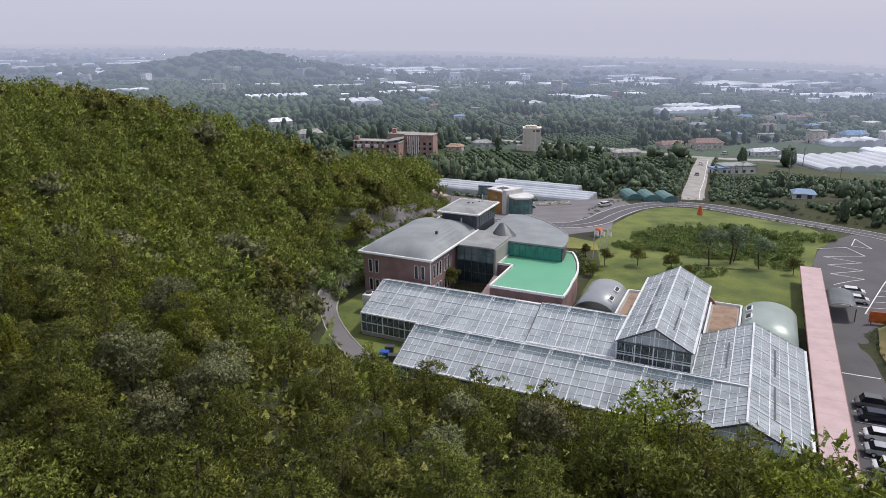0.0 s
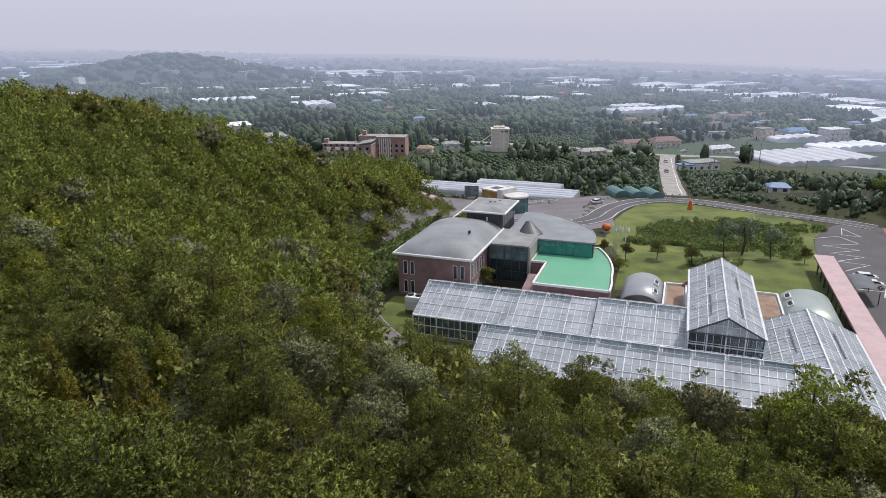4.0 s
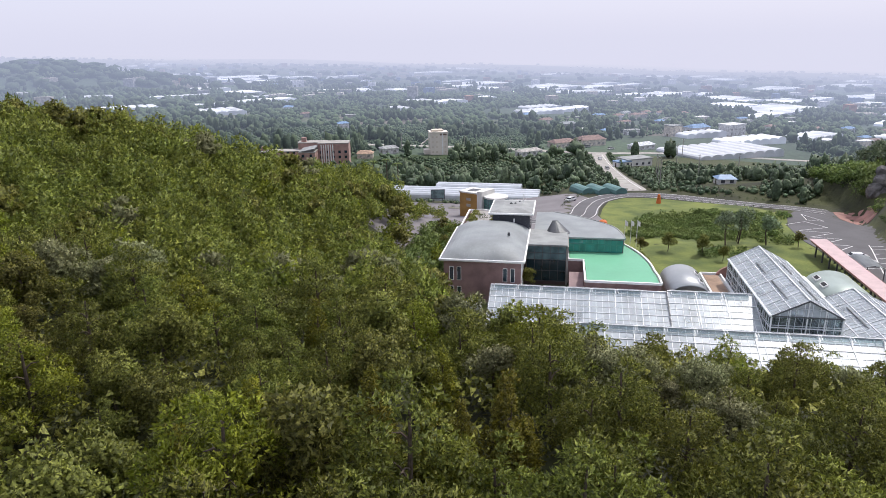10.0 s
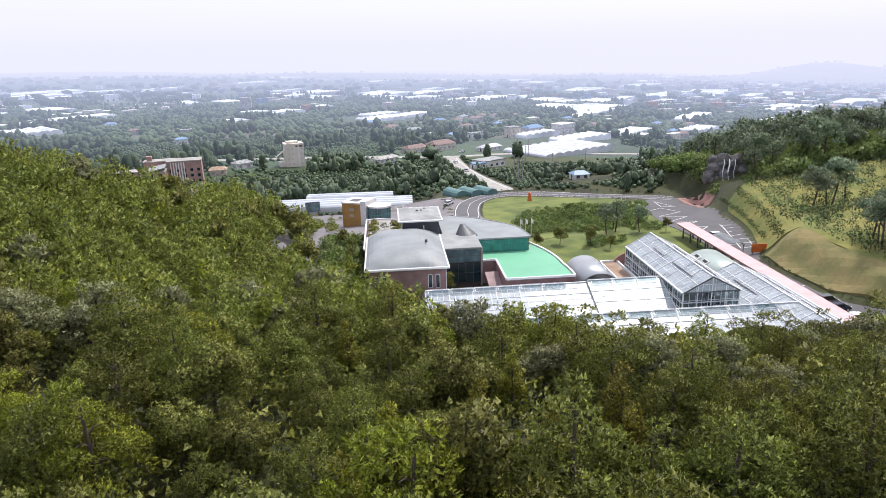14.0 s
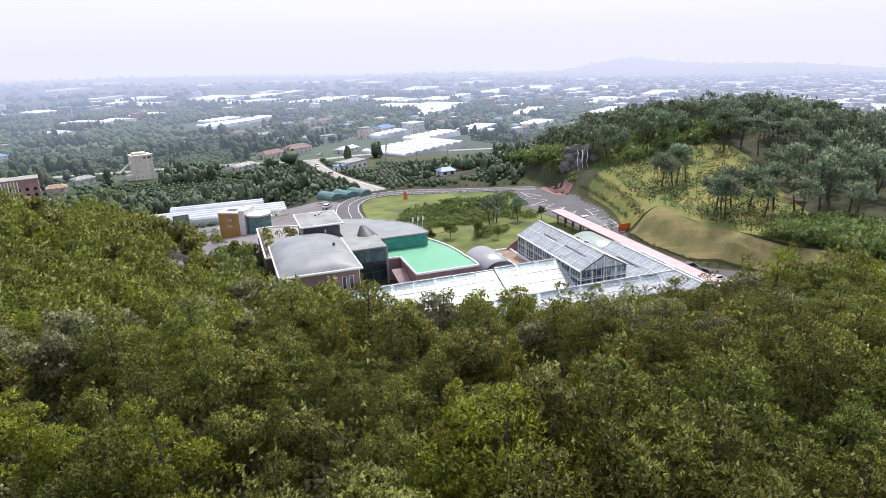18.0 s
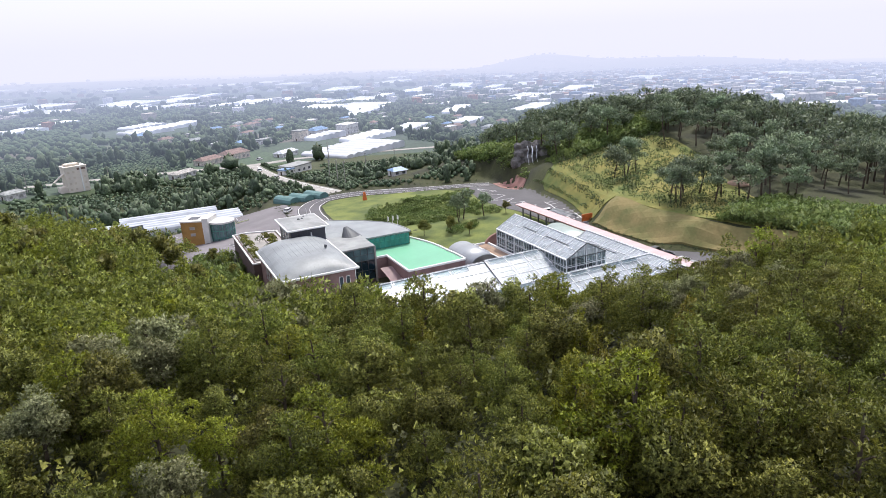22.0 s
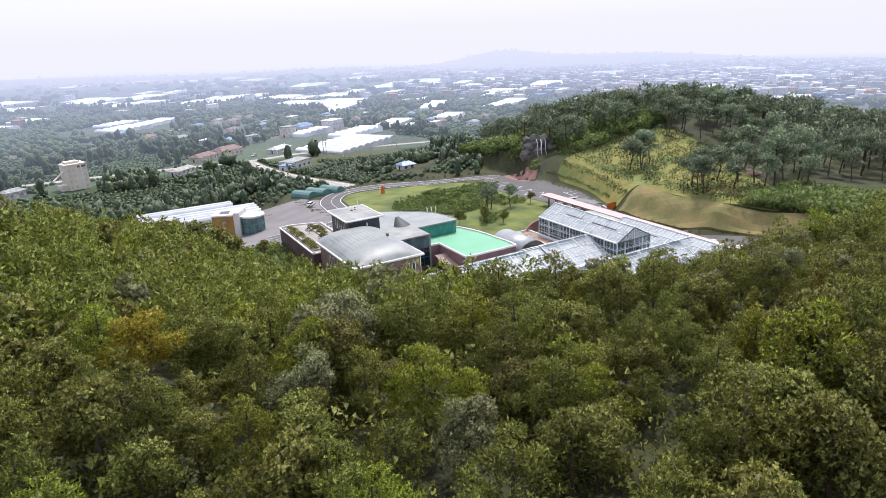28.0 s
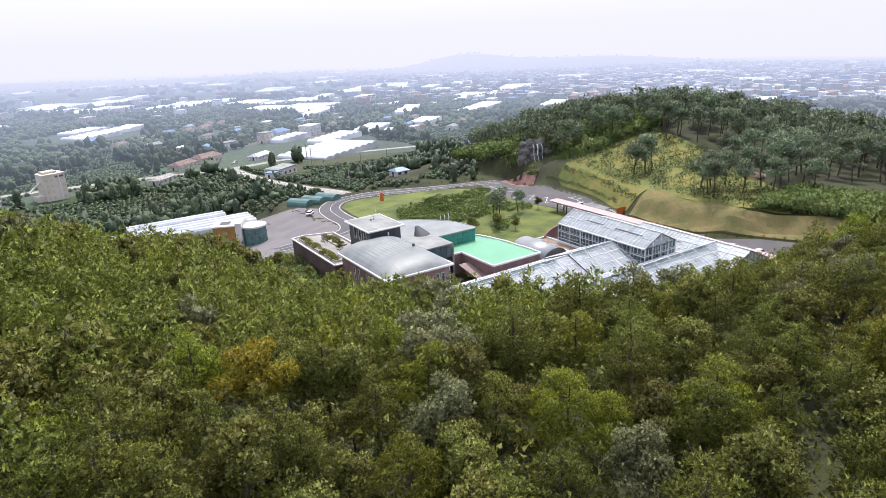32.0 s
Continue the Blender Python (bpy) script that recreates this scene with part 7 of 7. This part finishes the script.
for off in (-3.6, 3.6, 0.3):
    ln = smooth_line(road_pts, 3.0)
    tg = np.gradient(ln, axis=0)
    tg /= np.linalg.norm(tg, axis=1)[:, None]
    stripe([tuple(p) for p in ln + np.stack([-tg[:, 1], tg[:, 0]], 1) * off], 0.2 if off != 0.3 else 0.14, label="white painted road line", lift=0.13)
zig = [(58, 84), (64.5, 89), (67.5, 81), (58.8, 76), (66, 73.4), (59, 68), (65.4, 66), (59, 60), (64.8, 58.4), (59, 52)]
for a, b in zip(zig, zig[1:]):
    stripe(W(a, b), 0.18)
for a, b in (((65.8, 91.4), (70, 90.6)), ((70, 90.6), (67.5, 101.2)), ((67.5, 101.2), (65.8, 91.4)), ((57, 12.3), (62.2, 12.3))):
    stripe(W(a, b), 0.2)
for v in (49.8, 45.5, 41.3):
    stripe(W((59, v), (64, v)), 0.18)
for v in np.arange(-18, 6, 2.75):
    stripe(W((58, float(v)), (63, float(v))), 0.15)
rowE = [edge_uv(-1.0, v) for v in (36, 42, 48, 54, 60)]
stripe(rowE, 0.18), stripe([edge_uv(-4.6, v) for v in (38, 44, 50, 56, 60)], 0.2)
for v in np.arange(38, 60, 3.4):
    stripe([edge_uv(-4.6, float(v)), edge_uv(-1.0, float(v) + 0.8)], 0.16)
stripe([(86, 216), (94, 236), (108, 268), (124, 306), (136, 334)], 0.25, label="white centre line of the straight road", lift=0.18)
ax, ay, nx, ny = 0.885, -0.466, 0.466, 0.885


def court(a, n):
    """A place on the forecourt, along and away from the ribbed greenhouse's front."""
    return ax * (a - 100) + nx * (228 - n), -ay * 0 + (-0.466) * (a - 100) + ny * (228 - n)


for a0, a1, n0, n1 in ((-34, -14, 6.5, 11.0), (14, 36, 10, 14.6), (-30, -8, 19, 23.4)):
    stripe([court(a0, n1), court(a1, n1)], 0.18)
    for i in range(int((a1 - a0) / 2.6) + 1):
        stripe([court(a0 + 2.6 * i, n0), court(a0 + 2.6 * i, n1)], 0.16)
for (a0, a1, n0) in ((-36, 40, 3.0), (-30, -6, 25.5), (8, 38, 19.0)):
    for nn in (n0 - 0.75, n0 + 0.75):
        ribbon("kerb", [court(a0, nn), court((a0 + a1) / 2, nn), court(a1, nn)], 0.25, M["concrete"], 0.2, 3.0, 0.3, label="pale concrete kerb of a planting strip", cat="kerb")
    ribbon("planting_strip", [court(a0, n0), court((a0 + a1) / 2, n0), court(a1, n0)], 1.25, M["lawn"], 0.16, 3.0, 0.2, label="planted strip between the kerbs of the forecourt", cat="planting")
    for i in range(int((a1 - a0) / 3.4)):
        x, y = court(a0 + 1.5 + 3.4 * i + pr.uniform(-0.5, 0.5), n0)
        shrub(x, y, pr.uniform(0.45, 0.9), "small round shrub in a forecourt planting strip", "forecourt shrubs")


def covered_ramp():
    a, b = court(-20, 13.0), court(-7, 22.0)
    th = empty("covered_ramp", a[0], a[1], h(*a), math.atan2(b[1] - a[1], b[0] - a[0]), True)
    l = math.hypot(b[0] - a[0], b[1] - a[1])
    bm = bmesh.new()
    bmesh.ops.create_cone(bm, cap_ends=True, segments=16, radius1=1.6, radius2=1.6, depth=l)
    bmesh.ops.rotate(bm, verts=bm.verts, matrix=Matrix.Rotation(radians(90), 3, "Y"))
    bmesh.ops.scale(bm, vec=(1, 1, 0.45), verts=bm.verts)
    bmesh.ops.translate(bm, vec=(l / 2, 0, 1.9), verts=bm.verts)
    part("vaulted_roof", bm, M["pink"], th)
    for k in range(5):
        for w in (-1.4, 1.4):
            part("post", bar(bmesh.new(), (0.4 + k * (l - 0.8) / 4, w, -0.3), (0.4 + k * (l - 0.8) / 4, w, 1.9), 0.14), M["alu_dark"], th)
    part("ramp_wall", box(bmesh.new(), 0, l, -1.5, -1.3, -0.3, 0.9), M["concrete"], th)
    tagged(th, "low vaulted pink canopy over a ramp", "canopy")


covered_ramp()


# ---- signs, statues, waterfall, visitor building ----
def visitor_building():
    z = h(19, 208) - 0.2
    th = empty("visitor_building", 19, 208, z, radians(-52), True)
    tagged(th, "ochre visitor building with white fin and teal glass drum", "building")
    part("ochre_block", box(bmesh.new(), -3.4, 3.2, -3.4, 3.4, 0, 8.0, 0.06), M["ochre"], th)
    part("parapet", box(bmesh.new(), -3.6, 3.4, -3.6, 3.6, 8.0, 8.4), M["palewall"], th)
    part("roof_well", box(bmesh.new(), -1.6, 1.4, -1.6, 1.6, 8.42, 8.5), M["alu_dark"], th)
    for zz in (3.6, 5.6):
        part("window", box(bmesh.new(), -3.46, -3.38, -0.8, 0.8, zz, zz + 0.9), M["concrete"], th)
        part("window", box(bmesh.new(), -0.8, 0.8, -3.46, -3.38, zz, zz + 0.9), M["concrete"], th)
    part("white_fin", prism(bmesh.new(), [(3.2, -3.4), (5.0, -3.4), (5.6, 3.4), (3.2, 3.4)], 0.6, 8.9), M["palewall"], th, "pale grey slanted fin wall")
    bm = bmesh.new()
    bmesh.ops.create_cone(bm, cap_ends=True, segments=28, radius1=3.6, radius2=3.6, depth=6.8)
    bmesh.ops.translate(bm, vec=(8.2, 0, 3.6), verts=bm.verts)
    dr = part("glass_drum", bm, M["tealpale"], th, "round teal glass drum")
    for i in range(20):
        a = i * 0.314
        part("mullion", bar(bmesh.new(), (8.2 + 3.65 * math.cos(a), 3.65 * math.sin(a), 0.4), (8.2 + 3.65 * math.cos(a), 3.65 * math.sin(a), 7), 0.1), M["tealframe"], dr)
    bm = bmesh.new()
    bmesh.ops.create_cone(bm, cap_ends=True, segments=28, radius1=3.9, radius2=3.9, depth=0.5)
    bmesh.ops.translate(bm, vec=(8.2, 0, 7.2), verts=bm.verts)
    part("drum_roof", bm, M["palewall"], th)
    for zz in (2.6, 4.8):
        bm = bmesh.new()
        bmesh.ops.create_cone(bm, cap_ends=False, segments=28, radius1=3.68, radius2=3.68, depth=0.18)
        bmesh.ops.translate(bm, vec=(8.2, 0, zz), verts=bm.verts)
        part("transom_ring", bm, M["tealframe"], dr)


visitor_building()


def screen_board(x, y, turn):
    th = empty("display_board", x, y, h(x, y), turn, True)
    for a in (-1.8, 1.8):
        part("post", bar(bmesh.new(), (a, 0, -0.2), (a, 0, 2.0), 0.25), M["alu_dark"], th)
    part("casing", box(bmesh.new(), -2.6, 2.6, -0.25, 0.25, 1.6, 5.2, 0.06), M["slate"], th)
    part("display", box(bmesh.new(), -2.35, 2.35, -0.3, -0.26, 1.9, 4.9), M["tealpale"], th, "pale teal display face")
    tagged(th, "dark-framed display board on two posts", "sign")


screen_board(15.5, 240, radians(-14))


def orange_statue(x, y):
    bm = bmesh.new()
    prof = [(0.0, 0.95), (0.5, 1.0), (1.4, 0.9), (2.2, 0.78), (2.9, 0.72), (3.3, 0.6), (3.7, 0.62), (4.2, 0.5), (4.5, 0.15)]
    tube(bm, [(0, 0, z) for z, r in prof], [r for z, r in prof], 12)
    ob = part("stone_marker", bm, M["orange"], None)
    ob.location, ob.scale = (x, y, h(x, y)), (0.8, 0.8, 0.7)
    tagged(ob, "orange-brown standing stone marker on the lawn", "statue")


orange_statue(76.4, 190.8)


def ball(x, y, r):
    th = empty("orange_ball_sculpture", x, y, h(x, y), 0, True)
    part("plinth", box(bmesh.new(), -0.8, 0.8, -0.8, 0.8, 0, 0.6, 0.05), M["concrete"], th)
    bm = bmesh.new()
    bmesh.ops.create_uvsphere(bm, u_segments=20, v_segments=14, radius=r)
    for p in bm.verts:
        p.co.z *= 0.86
    bmesh.ops.translate(bm, vec=(0, 0, 0.6 + r * 0.84), verts=bm.verts)
    o = part("orange", bm, M["orange"], th, "orange fruit-shaped ball")
    for p in o.data.polygons:
        p.use_smooth = True
    part("leaf", bar(bmesh.new(), (0, 0, 0.6 + r * 1.7), (0.5, 0.1, 0.75 + r * 1.7), 0.3, 0.04), LEAF["oak"], th)
    tagged(th, "orange fruit sculpture on a low plinth", "sculpture")


ball(38.5, 159.5, 1.15)


def orange_sign(u, v):
    th = empty("orange_sign", u, v, hu(u, v))
    part("panel", box(bmesh.new(), -1.8, 1.8, -0.12, 0.12, 0.4, 2.4, 0.05), M["orange"], th)
    for a in (-1.4, 1.4):
        part("post", bar(bmesh.new(), (a, 0, -0.2), (a, 0, 0.5), 0.15), M["alu_dark"], th)
    tagged(th, "orange sign panel on short posts beside the car park", "sign")


orange_sign(64.6, 33.4)


def flag(x, y):
    th = empty("flagpole", x, y, h(x, y), 0.4, True)
    part("pole", bar(bmesh.new(), (0, 0, 0), (0, 0, 7), 0.1), M["white"], th)
    bm = bmesh.new()
    vs = [[bm.verts.new((0.05 + i * 0.2, 0.12 * math.sin(i * 1.2), 6.9 - z - i * 0.12)) for z in (0, 1.1)] for i in range(7)]
    for a, b in zip(vs, vs[1:]):
        bm.faces.new((a[0], b[0], b[1], a[1]))
    part("flag", bm, M["white"], th)
    tagged(th, "white flag hanging on a white pole", "flag", group="flagpoles")


for k in range(3):
    flag(32.5 + k * 1.3, 139 - k * 0.5)


def red_arch():
    """Pink arched end wall behind the tall greenhouse."""
    th = empty("arched_wall", 33.1, 24.6, 0)
    bm = bmesh.new()
    prism(bm, [(-6, 0), (6, 0), (6, 0.5), (-6, 0.5)], -0.4, 2.6)
    part("wall_base", bm, M["pink"], th)
    bm = bmesh.new()
    pts = [(6 * math.cos(t), 2.6 + 2.9 * math.sin(t)) for t in np.linspace(0, math.pi, 20)]
    A = [bm.verts.new((x, 0, z)) for x, z in pts]
    B = [bm.verts.new((x, 0.5, z)) for x, z in pts]
    bm.faces.new(A), bm.faces.new(B[::-1])
    for i in range(len(pts) - 1):
        bm.faces.new((A[i], A[i + 1], B[i + 1], B[i]))
    part("arch_top", bm, M["paver"], th)
    tagged(th, "dull red arched wall behind the tall greenhouse", "wall")


red_arch()


def waterfall(x, y):
    th = empty("rock_waterfall", x, y, h(x, y) - 0.5, radians(-50), True)
    th.scale = (1.25, 1.25, 1.3)
    rr = random.Random(4)
    for i in range(60):
        a, zz = rr.uniform(-5.6, 5.6), rr.uniform(0, 5.6)
        s = rr.uniform(0.8, 1.9)
        bm = bmesh.new()
        bmesh.ops.create_icosphere(bm, subdivisions=2, radius=s)
        for p in bm.verts:
            p.co *= 1 + 0.5 * noise.noise(p.co * 1.3 + Vector((i, 0, 0)))
            p.co.z *= 1.1
        bmesh.ops.translate(bm, vec=(a * (1 - zz * 0.05), 2.5 + zz * 0.45, zz - 0.5), verts=bm.verts)
        part("boulder", bm, M["rock"], th)
    for k, (a, w) in enumerate(((-1.3, 0.18), (0.0, 0.3), (1.4, 0.16))):
        bm = bmesh.new()
        pts = [(a, 2.4, 5.4), (a + 0.15, 1.6, 4.4), (a - 0.2, 0.7, 2.4), (a + 0.1, 0.2, 0.2)]
        for p, q in zip(pts, pts[1:]):
            bar(bm, p, q, w, 0.12)
        part("water_fall", bm, M["water"], th, "white falling water")
    tagged(th, "grey rock waterfall set into the wooded bank", "waterfall")


waterfall(127.5, 150.5)


def pole(x, y, z1):
    th = empty("utility_pole", x, y, h(x, y), 0.3, True)
    bm = bmesh.new()
    tube(bm, [(0, 0, -0.3), (0, 0, z1)], [0.2, 0.13], 8)
    part("mast", bm, M["concrete"], th)
    for zz in (z1 - 0.4, z1 - 1.4):
        part("cross_arm", bar(bmesh.new(), (-1.0, 0, zz), (1.0, 0, zz), 0.1), M["alu_dark"], th)
    for a in (-0.9, 0, 0.9):
        part("insulator", box(bmesh.new(), a - 0.06, a + 0.06, -0.06, 0.06, z1 - 0.38, z1 - 0.15), M["white"], th)
    tagged(th, "grey concrete utility pole with cross arms", "pole", group="utility poles")


for (x, y) in ((99, 224), (106, 236), (116, 252), (128, 240), (146, 238), (84, 340), (62, 352), (30, 366), (160, 300), (176, 318), (-10, 380)):
    pole(x, y, 10)


def mounds():
    th = empty("stone_mound", 100, 70, h(100, 70), 0.3, True)
    bm = bmesh.new()
    bmesh.ops.create_uvsphere(bm, u_segments=18, v_segments=10, radius=3.2)
    for p in bm.verts:
        p.co.z = max(p.co.z, -1.2) * 0.28 + 0.04 * noise.noise(p.co)
    part("mound", bm, M["soil"], th)
    tagged(th, "low grassy earth mound in the orchard", "mound")


mounds()
